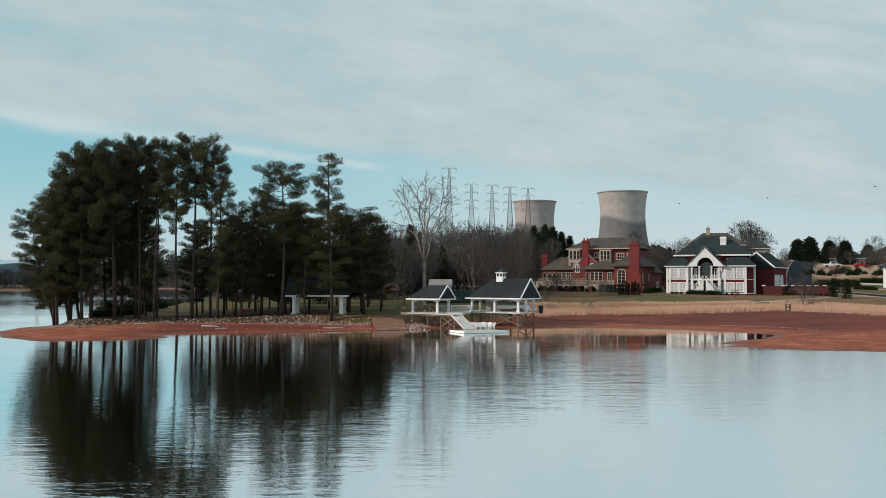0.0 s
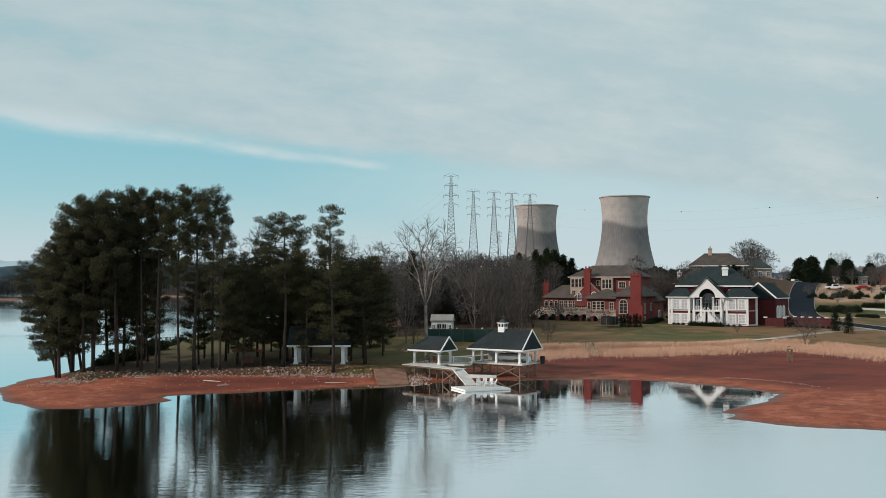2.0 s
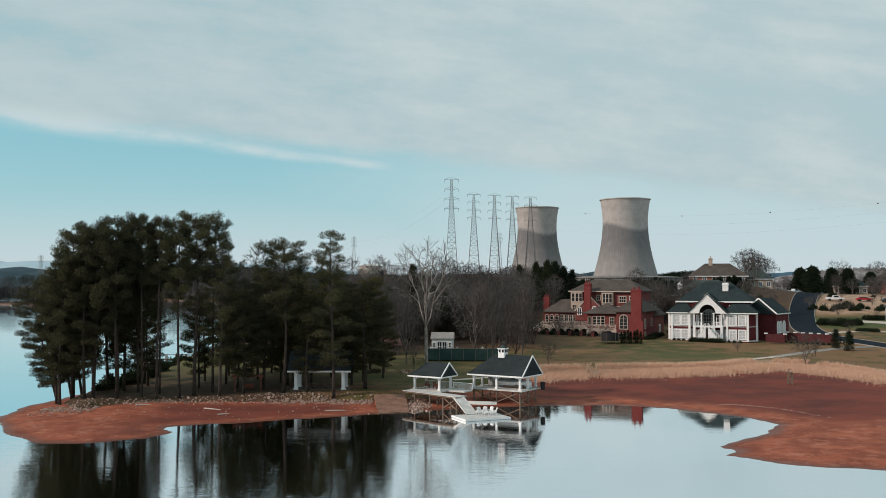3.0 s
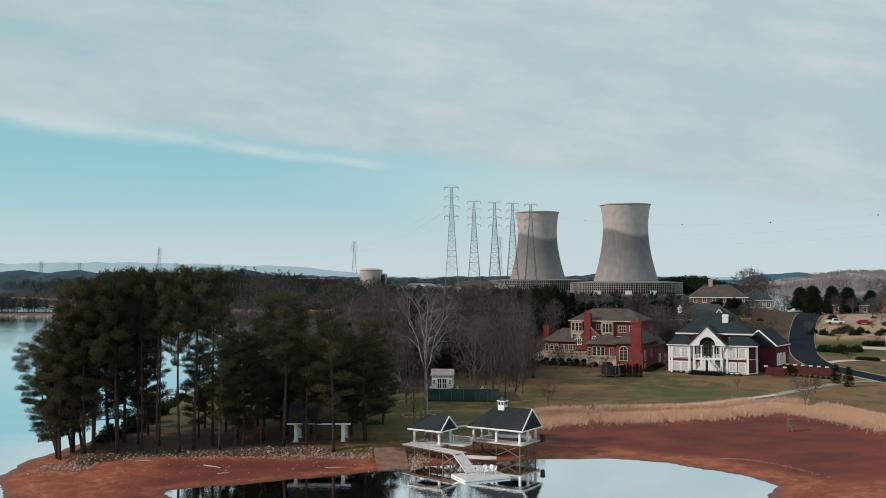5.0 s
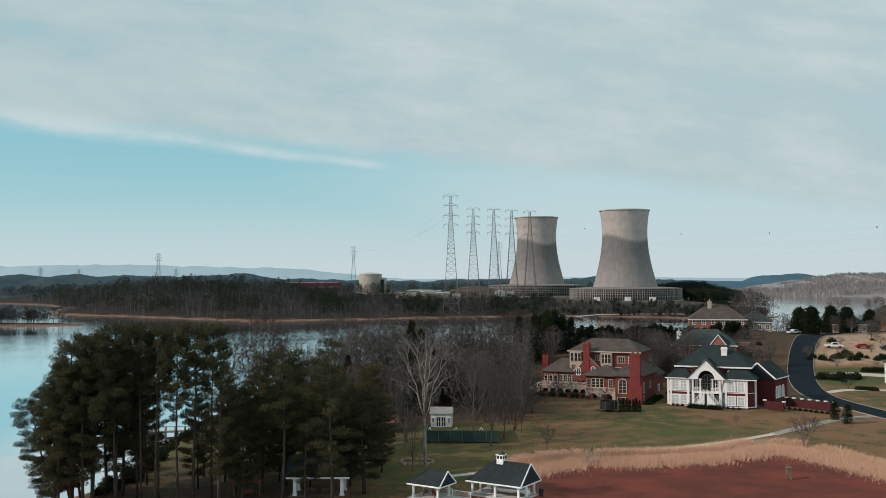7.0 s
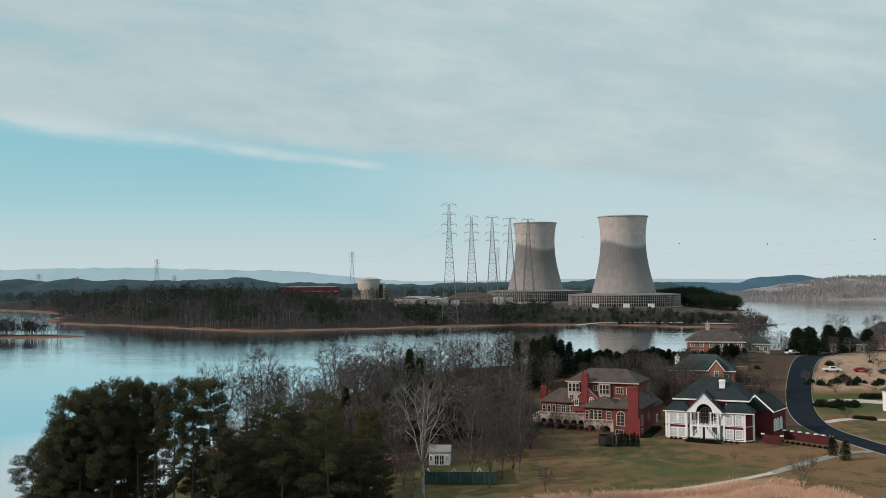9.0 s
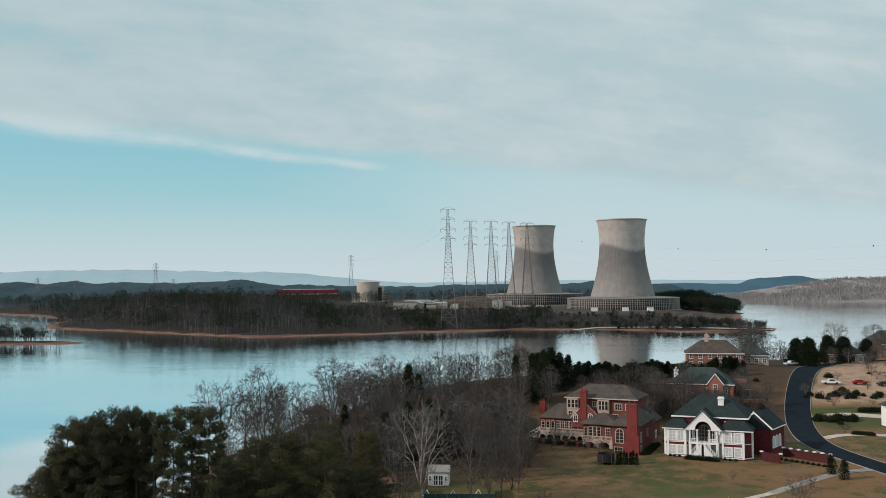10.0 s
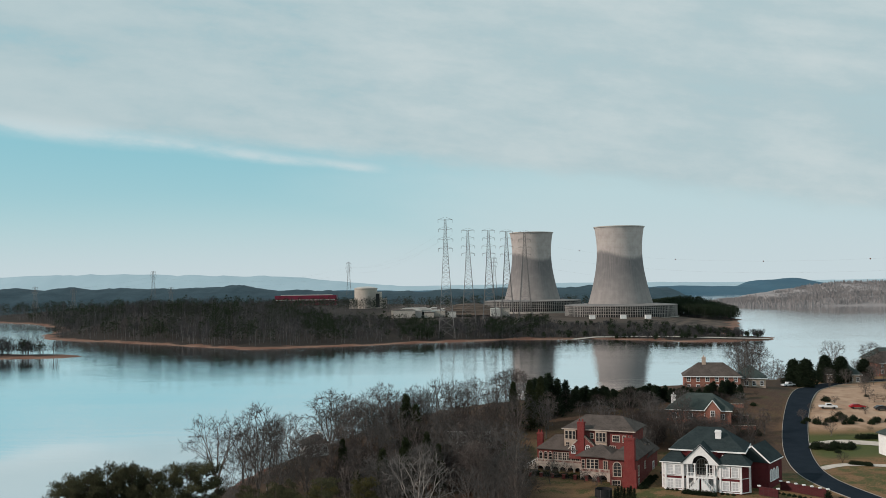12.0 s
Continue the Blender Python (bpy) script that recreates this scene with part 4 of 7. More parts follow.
def plant_woods():
    r = random.Random(5)
    g = "bare wood behind the lawn"
    def blocked(x, y):
        return (-8 < x < 15 and y < 150) or (x > 17 and y < 196) or (-46 < x < -30 and 176 < y < 196) or ((x - 8) ** 2 + (y - 186) ** 2 < 130) or (x < -22 and y < 138)
    # the trees that stand out against the lake: kind, x, y, height
    for k, x, y, h, w in ((1, -42.8, 151, 26.0, 0.72), (0, -30.2, 180, 24.0, 1.0), (1, -19.2, 184, 23.5, 0.85), (0, -41.4, 178, 17.5, 0.8), (2, -58.0, 167, 20.5, 0.95), (2, -52.5, 171, 17.0, 0.9),
                          (0, -0.5, 195, 24.0, 0.75), (0, 5.5, 205, 22.0, 0.7), (0, 12.5, 214, 21.0, 0.85), (3, 26.7, 231, 21.5, 1.15), (3, 20.5, 226, 20.0, 0.9), (3, 24.0, 229, 21.0, 1.0), (3, 29.5, 233, 20.0, 1.0), (0, 33.5, 226, 19.0, 0.8), (1, -25.0, 190, 19.0, 0.8),
                          (1, -13.0, 193, 21.0, 0.8), (0, -7.0, 199, 21.5, 0.8), (2, -35.5, 172, 14.0, 0.8), (0, -47.5, 160, 14.0, 0.8), (1, -23.5, 172, 17.0, 0.9), (2, -10.5, 176, 19.0, 0.9), (0, 2.0, 182, 19.0, 0.8), (1, 16.5, 200, 19.0, 0.9)):
        plant(FANS[k], x, y, (h + 5 - ground(x, DEEP * y)) / 20, group=g, wide=w * 1.22)
    for k, x, y, s in ((3, 4.5, 178, 0.85), (1, 9.5, 180, 0.92), (3, 14.0, 179, 0.80), (0, 1.0, 174, 0.85), (3, -33.0, 176, 0.5), (0, -14.5, 168, 0.8), (3, -6.0, 170, 0.8), (3, 18.5, 178, 0.8), (1, 22, 186, 0.85)):
        plant(FANS[k], x, y, s, group=g)
    count = 0
    while count < 72:
        x, y = r.uniform(-50, 36), r.uniform(132, 205)
        if blocked(x, y) or inland(x, DEEP * y) < 3 or (x < -20 and r.random() < 0.35):
            continue
        s = r.uniform(0.55, 0.80) if y < 172 else r.uniform(0.62, 0.86)
        plant(r.choice(FANS[:3] + BARES[1:2]), x, y, s, group=g, wide=r.uniform(0.9, 1.15))
        count += 1
    for x, y, s in ((-9, 158, 0.8), (29, 203, 1.1), (33, 206, 1.1), (24, 205, 1.0), (-9.5, 187, 1.25), (-6.5, 184, 1.1), (-25, 166, 0.8), (-18, 142, 0.8), (-13, 150, 0.95), (-8, 157, 1.0), (0, 161, 0.8), (17, 161, 0.8), (-3, 166, 0.9)):
        plant(CEDARS[0], x, y, s, wide=0.85)
    for i in range(60):
        x, y = r.uniform(-26, 22), r.uniform(150, 176)
        if -8 < x < 15 and y < 152:
            continue
        plant(UNDER, x, y, r.uniform(1.2, 2.2), wide=r.uniform(0.9, 1.2), label="leafless understorey tree in the wood, darkened for its shade", group="understorey")
    for x, y, s in ((60, 200, 0.8), (66, 196, 0.7), (72, 190, 0.75), (50, 196, 0.7), (78, 205, 0.65)):
        plant(r.choice(FANS), x, y, s, group=g)
    for i in range(52):
        plant(CYPRESS, 46 + i * 1.15 + r.uniform(-0.3, 0.3), 221 + r.uniform(-2, 2) + 2 * math.sin(i * 0.3), r.uniform(0.55, 0.66) * (0.82 if i > 26 else 1.0), group="tall hedge", wide=1.6)
    for x, y, s in ((35, 212, 1.25), (37, 214, 1.35), (39.5, 213, 1.2), (43, 216, 1.05), (32.5, 215, 1.15)):
        plant(CYPRESS, x, y, s, wide=1.15)
    for i in range(46):
        x, y = r.uniform(46, 92), r.uniform(183, 200)
        if (60 < x < 75 and y < 190) or (76 < x < 94 and y > 198):
            continue
        plant(r.choice(FANS), x, y, r.uniform(0.34, 0.54), group="bare trees behind the houses", wide=1.2)
    for i in range(70):
        x, y = r.uniform(40, 97), r.uniform(182, 220)
        if (72 < x < 98 and 200 < y < 218) or (58 < x < 80 and y < 186):
            continue
        plant(r.choice((FANS[3], FANS[3], BARES[0], UNDER)), x, y, r.uniform(0.30, 0.48), group="bare trees behind the houses", wide=1.3, label="dense dark leafless tree behind the houses")
    for i in range(80):
        plant(UNDER, r.uniform(82, 98.5), r.uniform(190, 228), r.uniform(0.5, 0.95), wide=1.2, label="leafless brown shrub beside the road", group="roadside shrubs")
    for i in range(30):
        x, y = r.uniform(6, 20), r.uniform(136, 168)
        plant(r.choice((UNDER, UNDER, FANS[0], FANS[3])), x, y, r.uniform(0.5, 0.7) if i % 3 else r.uniform(0.8, 1.0), label="leafless grey tree at the edge of the wood", group=g)
    thicket = 0
    while thicket < 70:
        x, y = r.choice((r.uniform(-46, 24), r.uniform(-14, 24))), r.uniform(134, 215)
        if blocked(x, y) or inland(x, DEEP * y) < 3:
            continue
        plant(UNDER, x, y, r.uniform(0.8, 1.7), wide=r.uniform(0.9, 1.3), label="leafless brown understorey sapling in the wood", group="understorey")
        thicket += 1
    for x, y, s in ((140.5, 252, 1.15), (143, 248, 1.2), (159, 262, 1.2), (163, 258, 1.15), (167, 264, 1.1), (175, 262, 1.0)):
        plant(BIG_EVERGREEN, x, y, s * 0.76, wide=1.35, label="broad dark evergreen tree at the roadside", group="evergreens by the road")
    for x, y, s in ((116, 246, 0.85), (120, 252, 0.95), (124, 258, 1.0), (129, 262, 0.9), (134, 266, 0.85), (150, 282, 0.7), (176, 285, 0.85), (190, 280, 0.8), (112, 232, 0.5), (97, 205, 0.55), (101, 198, 0.45)):
        plant(r.choice(FANS), x, y, s)
    for i in range(34):
        x, y = r.uniform(112, 190), r.uniform(214, 292)
        if y < 250 and x < 150:
            continue
        plant(r.choice(FANS), x, y, r.uniform(0.28, 0.5), group="bare trees by the road", wide=1.1)


plant_near_trees()
plant_woods()

# ---- the boat dock, pavilions and bank ----
def hip(mb, x0, x1, y0, y1, z, h, o=0.5, inset=None, t=0.18, ends=(1, 1)):
    """A hipped roof with its eaves; ends: 1 hipped, 0 upright gable."""
    x0, x1, y0, y1 = x0 - o, x1 + o, y0 - o, y1 + o
    along = (x1 - x0) >= (y1 - y0)
    k = (y1 - y0) / 2 if along else (x1 - x0) / 2
    k = k if inset is None else inset
    a, b = k * ends[0], k * ends[1]
    if along:
        r = [(x0 + a, (y0 + y1) / 2, z + h), (x1 - b, (y0 + y1) / 2, z + h)]
    else:
        r = [((x0 + x1) / 2, y0 + a, z + h), ((x0 + x1) / 2, y1 - b, z + h)]
    low = [(x0, y0), (x1, y0), (x1, y1), (x0, y1)]
    v = [(x, y, z - t) for x, y in low] + [(x, y, z) for x, y in low] + r
    f = [(3, 2, 1, 0), (0, 1, 5, 4), (1, 2, 6, 5), (2, 3, 7, 6), (3, 0, 4, 7)]
    if along:
        f += [(4, 5, 9, 8), (6, 7, 8, 9), (5, 6, 9), (7, 4, 8)]
    else:
        f += [(5, 6, 9, 8), (7, 4, 8, 9), (4, 5, 8), (6, 7, 9)]
    return mb.add(v, f)


def rake(mb, x, y0, y1, z, h, w=0.28, t=0.12, o=0.0):
    """White boards along a gable's two slopes, in the plane x."""
    m = (y0 + y1) / 2
    for a in (y0, y1):
        mb.bar((x, a, z), (x, m, z + h), t, w)
    return mb


def gabled_shelter(name, m, W, D, deck, eave, rise, label, posts, valance=True):
    """Open waterside shelter: piles, deck, square white posts, arched beams, dark gable roof. Local z is the world's."""
    ob = thing(name, m, label, "pavilion")
    x, y = W / 2, D / 2
    part("roof", hip(MB(), -x + 0.5, x - 0.5, -y + 0.5, y - 0.5, eave, rise, ends=(1, 0)), "dark_roof", ob, "charcoal shingle gable roof")
    tr = MB()
    for s in (-1, 1):
        tr.box(-x, x, s * y - 0.07, s * y + 0.07, eave - 0.19, eave + 0.02)
    rake(tr, x + 0.03, -y, y, eave - 0.02, rise, 0.19)
    tr.box(x - 0.02, x + 0.12, -y, y, eave - 0.19, eave - 0.02)
    part("trim", tr, "white", ob, "white painted eave and rake boards")
    part("gable_siding", MB().prism([(-y + 0.35, eave + 0.02), (y - 0.35, eave + 0.02), (0, eave + rise - 0.40)], 0, 0.06, Matrix.Translation((x - 0.75, 0, 0)) @ pose(0, 0, 0, 0, 0, 90)), "stucco", ob)
    part("skirt_roof", MB().add([(x + 0.06, -y, eave), (x + 0.06, y, eave), (x - 0.72, y * 0.60, eave + 0.72), (x - 0.72, -y * 0.60, eave + 0.72), (x - 0.72, -y, eave), (x - 0.72, y, eave)],
                                [(0, 1, 2, 3), (0, 3, 4), (1, 5, 2), (4, 3, 2, 5), (0, 4, 5, 1)]), "dark_roof", ob)
    part("deck", MB().box(-x + 0.25, x - 0.2, -y + 0.25, y - 0.2, deck - 0.22, deck), "deck", ob, "grey timber deck")
    xs = [-x + 0.8 + (W - 1.6) * i / (posts - 1) for i in range(posts)]
    ys = [-y + 0.75, y - 0.75] if D < 5.5 else [-y + 0.75, 0, y - 0.75]
    spots = [(px, py) for px in xs for py in ys if py != 0 or px in (xs[0], xs[-1])]
    post = None
    for px, py in spots:
        if post is None:
            mb = MB().box(-0.15, 0.15, -0.15, 0.15, deck, eave - 0.2).box(-0.2, 0.2, -0.2, 0.2, deck, deck + 0.25).box(-0.2, 0.2, -0.2, 0.2, eave - 0.5, eave - 0.36)
            post = part("post", mb, "white", ob, "square white post", at=Matrix.Translation((px, py, 0)))
            pile = part("pile", MB().tube([(0, 0, -0.6), (0, 0, deck - 0.2)], [0.13, 0.12], 8), "wood", ob, at=Matrix.Translation((px, py, 0)))
        else:
            share(post, Matrix.Translation((px, py, 0)), ob)
            share(pile, Matrix.Translation((px, py, 0)), ob)
    if valance:
        for py in (ys[0], ys[-1]):
            for a, b in zip(xs, xs[1:]):
                pts = [(a + (b - a) * i / 10, eave - 0.62 + 0.34 * math.sin(math.pi * i / 10) ** 0.6) for i in range(11)]
                part("arched_beam", MB().prism([(a, eave - 0.22), (b, eave - 0.22)] + pts[::-1], py - 0.06, py + 0.06), "white", ob)
        pts = [(ys[0] + (ys[-1] - ys[0]) * i / 10, eave - 0.62 + 0.34 * math.sin(math.pi * i / 10) ** 0.6) for i in range(11)]
        part("arched_beam", MB().prism([(ys[0], eave - 0.22), (ys[-1], eave - 0.22)] + pts[::-1], -0.06, 0.06, Matrix.Translation((xs[-1], 0, 0)) @ pose(0, 0, 0, 0, 0, 90)), "white", ob)
    for a, b in zip(xs, xs[1:]):
        part("cross_brace", MB().bar((a, ys[0], 0.9), (b, ys[0], deck - 0.3), 0.10, 0.14).bar((a, ys[0] - 0.02, deck - 0.3), (b, ys[0] - 0.02, 0.9), 0.10, 0.14), "wood", ob)
    part("cross_brace", MB().bar((xs[-1], ys[0], 0.9), (xs[-1], ys[-1], deck - 0.3), 0.10, 0.14).bar((xs[-1] + 0.02, ys[0], deck - 0.3), (xs[-1] + 0.02, ys[-1], 0.9), 0.10, 0.14), "wood", ob)
    return ob, xs, ys


def railing(name, pts, z, label, h=1.0):
    ob = thing(name, Matrix.Translation((0, 0, 0)), label, "railing")
    for a, b in zip(pts, pts[1:]):
        a, b = Vector((*a, z)), Vector((*b, z))
        part("rail", MB().bar(a + Vector((0, 0, h)), b + Vector((0, 0, h)), 0.08, 0.06), "white", ob)
        part("rail", MB().bar(a + Vector((0, 0, 0.12)), b + Vector((0, 0, 0.12)), 0.05), "white", ob)
        n = max(2, int((b - a).length / 0.16))
        bal = MB()
        for i in range(n):
            p = a.lerp(b, i / (n - 1))
            w = 0.10 if i in (0, n - 1) else 0.035
            bal.box(p.x - w / 2, p.x + w / 2, p.y - w / 2, p.y + w / 2, z, z + h)
        tagged(part("picket_panel", bal, "white", ob), kind="stuff")
    return ob


def waterfront():
    turn = -33
    m = pose(9.4, 149.2, 0, 0, 0, turn)
    boathouse, xs, ys = gabled_shelter("boathouse", m, 9.7, 6.5, 2.9, 5.0, 2.95, "open boathouse with white posts and charcoal gable roof", 3)
    cup = part("cupola", MB().box(-0.55, 0.55, -0.55, 0.55, 7.35, 8.85).box(-0.68, 0.68, -0.68, 0.68, 8.80, 8.92), "white", boathouse, "white cupola with louvred openings", at=Matrix.Translation((-0.3, 0, 0)))
    for a in (-0.27, 0.27):
        part("louvre", MB().box(a - 0.17, a + 0.17, -0.575, -0.54, 8.28, 8.70), "dark", cup)
        part("louvre", MB().box(0.54, 0.575, a - 0.17, a + 0.17, 8.28, 8.70), "dark", cup)
    part("cap", MB().lathe([(0.62, 8.92), (0.40, 9.25), (0.0, 9.50)], 8, True), "green_roof", cup)
    part("weathervane", MB().tube([(0, 0, 9.4), (0, 0, 10.1)], [0.03, 0.02], 5).box(-0.35, 0.30, -0.02, 0.02, 9.78, 9.84).box(0.1, 0.32, -0.02, 0.02, 9.70, 9.95), "green_roof", cup)
    part("locker", MB().box(xs[0] + 0.2, xs[0] + 1.6, ys[-1] - 1.0, ys[-1], 2.9, 4.75), "deck", boathouse, "pale storage closet")
    # boat under a pale cover on its lift
    boat = thing("boat", m @ Matrix.Translation((1.7, 0.4, 2.9)), "motorboat under a pale grey canvas cover on the boathouse lift", "boat")
    hull, cover = MB(), MB()
    rows = []
    for i in range(11):
        t = i / 10
        w = 1.05 * (1 - max(0, t - 0.45) ** 2 * 3.0)
        rows.append((-2.6 + 5.4 * t, max(w, 0.05)))
    for x, w in rows:
        hull.v += [(x, -w, 0.95), (x, -w * 0.8, 0.35), (x, 0, 0.12), (x, w * 0.8, 0.35), (x, w, 0.95)]
        cover.v += [(x, -w * 1.02, 0.90), (x, -w * 0.75, 1.18), (x, 0, 1.42 - 0.1 * abs(x) * 0.5), (x, w * 0.75, 1.18), (x, w * 1.02, 0.90)]
    for i in range(10):
        q = [(i * 5 + j, (i + 1) * 5 + j, (i + 1) * 5 + j + 1, i * 5 + j + 1) for j in range(4)]
        hull.f += q
        cover.f += q
    hull.f += [(0, 1, 2, 3, 4)]
    part("hull", hull, "car_white", boat, "white hull", smooth=True), part("cover", cover, "deck", boat, smooth=True)
    part("cradle", MB().box(-1.8, 1.8, -0.85, -0.65, 0.0, 0.5).box(-1.8, 1.8, 0.65, 0.85, 0.0, 0.5), "wood", boat)
    # waste bin at the corner
    bin_ = thing("bin", m @ Matrix.Translation((5.25, 2.6, 2.6)), "dark plastic bin hung beside the corner post", "bin")
    part("body", MB().lathe([(0.30, 0), (0.38, 1.0), (0.40, 1.0), (0.40, 1.06)], 14, True), "black", bin_)
    part("lid", MB().lathe([(0.42, 1.06), (0.30, 1.2), (0, 1.24)], 14, True), "black", bin_)
    part("bracket", MB().bar((0.1, 0, 0.5), (-0.95, -0.5, 0.28), 0.10), "wood", bin_)

    m2 = pose(-1.75, 148.0, 0, 0, 0, turn)
    pav, px, py = gabled_shelter("pavilion", m2, 6.1, 4.6, 2.8, 4.9, 2.0, "small white dock pavilion with charcoal gable roof", 2)
    for i, (x, y) in enumerate(((-1.2, 0.3), (0.3, 0.6), (1.2, -0.3))):
        chair("dock_chair", m2 @ pose(x, y, 2.8, 0, 0, 40 + 130 * i), "redwood", "brown slatted patio chair in the pavilion", "patio chairs")
    # walkway in front of the pavilion, its legs, and the bridge between the two
    dk = thing("dock_walkway", Matrix.Identity(4), "pale grey timber walkway on brown piles", "dock")
    a, b = Vector((-6.2, 146.6, 0)), Vector((1.9, 138.0, 0))
    d = (b - a).normalized()
    n = Vector((-d.y, d.x, 0))
    for i in range(30):
        p = a + d * (b - a).length * (i + 0.5) / 30
        w = (b - a).length / 60 - 0.012
        q = pose(p.x, p.y, 2.66, 0, 0, math.degrees(math.atan2(d.y, d.x)))
        part("plank", MB().box(-w, w, -0.2, 1.9, 0, 0.09), "deck", dk, at=q)
    part("joist", MB().bar(a + Vector((0, 0, 2.55)), b + Vector((0, 0, 2.55)), 0.12, 0.2).bar(a + n * 1.7 + Vector((0, 0, 2.55)), b + n * 1.7 + Vector((0, 0, 2.55)), 0.12, 0.2), "wood", dk)
    legs = []
    for t in (0.22, 0.5, 0.74, 0.98):
        for s in (0.1, 1.6):
            p = a + d * (b - a).length * t + n * s
            legs.append(p)
            part("pile", MB().tube([(p.x, p.y, -0.4), (p.x, p.y, 2.6)], [0.11, 0.10], 7), "wood", dk)
    for i in (4, 5):
        part("cross_brace", MB().bar((legs[i].x, legs[i].y, 0.9), (legs[i + 2].x, legs[i + 2].y, 2.4), 0.08, 0.12).bar((legs[i].x, legs[i].y, 2.4), (legs[i + 2].x, legs[i + 2].y, 0.9), 0.08, 0.12), "wood", dk)
    br = thing("dock_bridge", m2, "short timber bridge between pavilion and boathouse", "dock")
    part("deck", MB().box(2.9, 6.1, -0.6, 1.6, 2.62, 2.82), "deck", br)
    for x in (3.6, 5.2):
        part("pile", MB().tube([(x, 0.2, -0.3), (x, 0.2, 2.6)], [0.12, 0.11], 7), "wood", br)
    w = lambda x, y: tuple((m2 @ Vector((x, y, 0))).to_2d())
    railing("dock_railing", [w(2.9, 1.5), w(6.2, 1.5)], 2.82, "white picket railing along the dock bridge")
    railing("dock_railing", [w(-2.6, 2.1), w(2.5, 2.1)], 2.8, "white picket railing behind the pavilion")
    st = thing("dock_stairs", m2, "steep timber steps from the bridge to the lake bed", "stairs")
    for i in range(7):
        part("tread", MB().box(4.0 + i * 0.24, 4.3 + i * 0.24, -1.7, -0.7, 2.5 - i * 0.25, 2.55 - i * 0.25), "wood", st)
    part("stringer", MB().bar((4.0, -1.7, 2.55), (5.75, -1.7, 0.75), 0.06, 0.22).bar((4.0, -0.7, 2.55), (5.75, -0.7, 0.75), 0.06, 0.22), "wood", st)
    # gangway and float
    fl = thing("floating_dock", pose(5.1, 132.6, -0.16, 0, 0, 23), "pale floating swim dock with a white edge", "dock")
    for i in range(22):
        y = -2.3 + 4.6 * (i + 0.5) / 22
        part("plank", MB().box(-3.3, 3.3, y - 0.10, y + 0.10, 0.86, 0.95), "deck", fl)
    for x0, x1, y0, y1 in ((-3.38, 3.38, -2.40, -2.32), (-3.38, 3.38, 2.32, 2.40), (-3.38, -3.3, -2.32, 2.32), (3.3, 3.38, -2.32, 2.32)):
        part("edge_board", MB().box(x0, x1, y0, y1, 0.70, 0.94), "white", fl)
    part("pontoon", MB().box(-3.25, 3.25, -2.28, 2.28, 0.4, 0.84), "deck", fl)
    gw = thing("gangway", Matrix.Identity(4), "pale ramp down to the floating dock", "gangway")
    top, foot = Vector((2.0, 138.8, 2.72)), Vector((3.9, 134.0, 0.86))
    part("ramp", MB().bar(top, foot, 1.7, 0.10), "deck", gw)
    side = Vector((0.9, 0.42, 0)) * 0.8
    part("stringer", MB().bar(top + side, foot + side, 0.07, 0.22).bar(top - side, foot - side, 0.07, 0.22), "deck", gw)
    for i, (x, y, a) in enumerate(((5.0, 133.9, 20), (5.7, 134.3, 350), (6.4, 134.4, 320), (6.9, 133.7, 280))):
        chair("deck_chair", pose(x, y, 0.79, 0, 0, a), "white", "white slatted deck chair on the floating dock", "chairs on the float")
    tb = thing("side_table", pose(5.9, 133.3, 0.79), "low white table between the deck chairs", "table")
    part("top", MB().box(-0.3, 0.3, -0.3, 0.3, 0.42, 0.47), "white", tb)
    for x in (-0.25, 0.25):
        for y in (-0.25, 0.25):
            part("leg", MB().box(x - 0.03, x + 0.03, y - 0.03, y + 0.03, 0, 0.42), "white", tb)
    cano = thing("canoe", pose(5.6, 143.8, 0.95, 0, 0, -14), "upturned pale canoe on the lake bed under the dock", "canoe")
    c = MB()
    for i in range(11):
        t = i / 5 - 1
        w_ = 0.5 * max(0.04, 1 - t * t)
        c.v += [(2.3 * t, -w_, 0.0), (2.3 * t, -w_ * 0.6, 0.35), (2.3 * t, 0, 0.46), (2.3 * t, w_ * 0.6, 0.35), (2.3 * t, w_, 0.0)]
    c.f = [(i * 5 + j, (i + 1) * 5 + j, (i + 1) * 5 + j + 1, i * 5 + j + 1) for i in range(10) for j in range(4)]
    part("hull", c, "deck", cano, smooth=True)
    # boat ramp
    rp = MB()
    quad = [(-10.7, 147.4), (-6.0, 148.9), (-5.0, 138.6), (-9.3, 137.0)]
    for i in range(9):
        for j in range(2):
            t = i / 8
            p = Vector(quad[0]).lerp(Vector(quad[3]), t) if j == 0 else Vector(quad[1]).lerp(Vector(quad[2]), t)
            rp.v.append((p.x, p.y, 1.95 - 1.35 * t))
    rp.f = [(2 * i, 2 * i + 1, 2 * i + 3, 2 * i + 2) for i in range(8)]
    n0 = len(rp.v)
    rp.v += [(x, y, z - 0.6) for x, y, z in rp.v]
    rp.f += [(2 * i + 1, 2 * i + 1 + n0, 2 * i + 3 + n0, 2 * i + 3) for i in range(8)] + [(2 * i, 2 * i + 2, 2 * i + 2 + n0, 2 * i + n0) for i in range(8)] + [(16, 17, 17 + n0, 16 + n0)]
    M["ramp"] = plain("worn_ramp", (0.15, 0.078, 0.052), (0.27, 0.150, 0.105), 0.7, 0.9, relief=0.2)
    tagged(part("boat_ramp", rp, "ramp"), "clay-stained concrete boat ramp", "ramp", kind="structure")

    # picnic shelter under the pines
    sh = thing("picnic_shelter", pose(-19.5, 152.8, 0), "open picnic shelter with dark roof and thick white columns", "shelter")
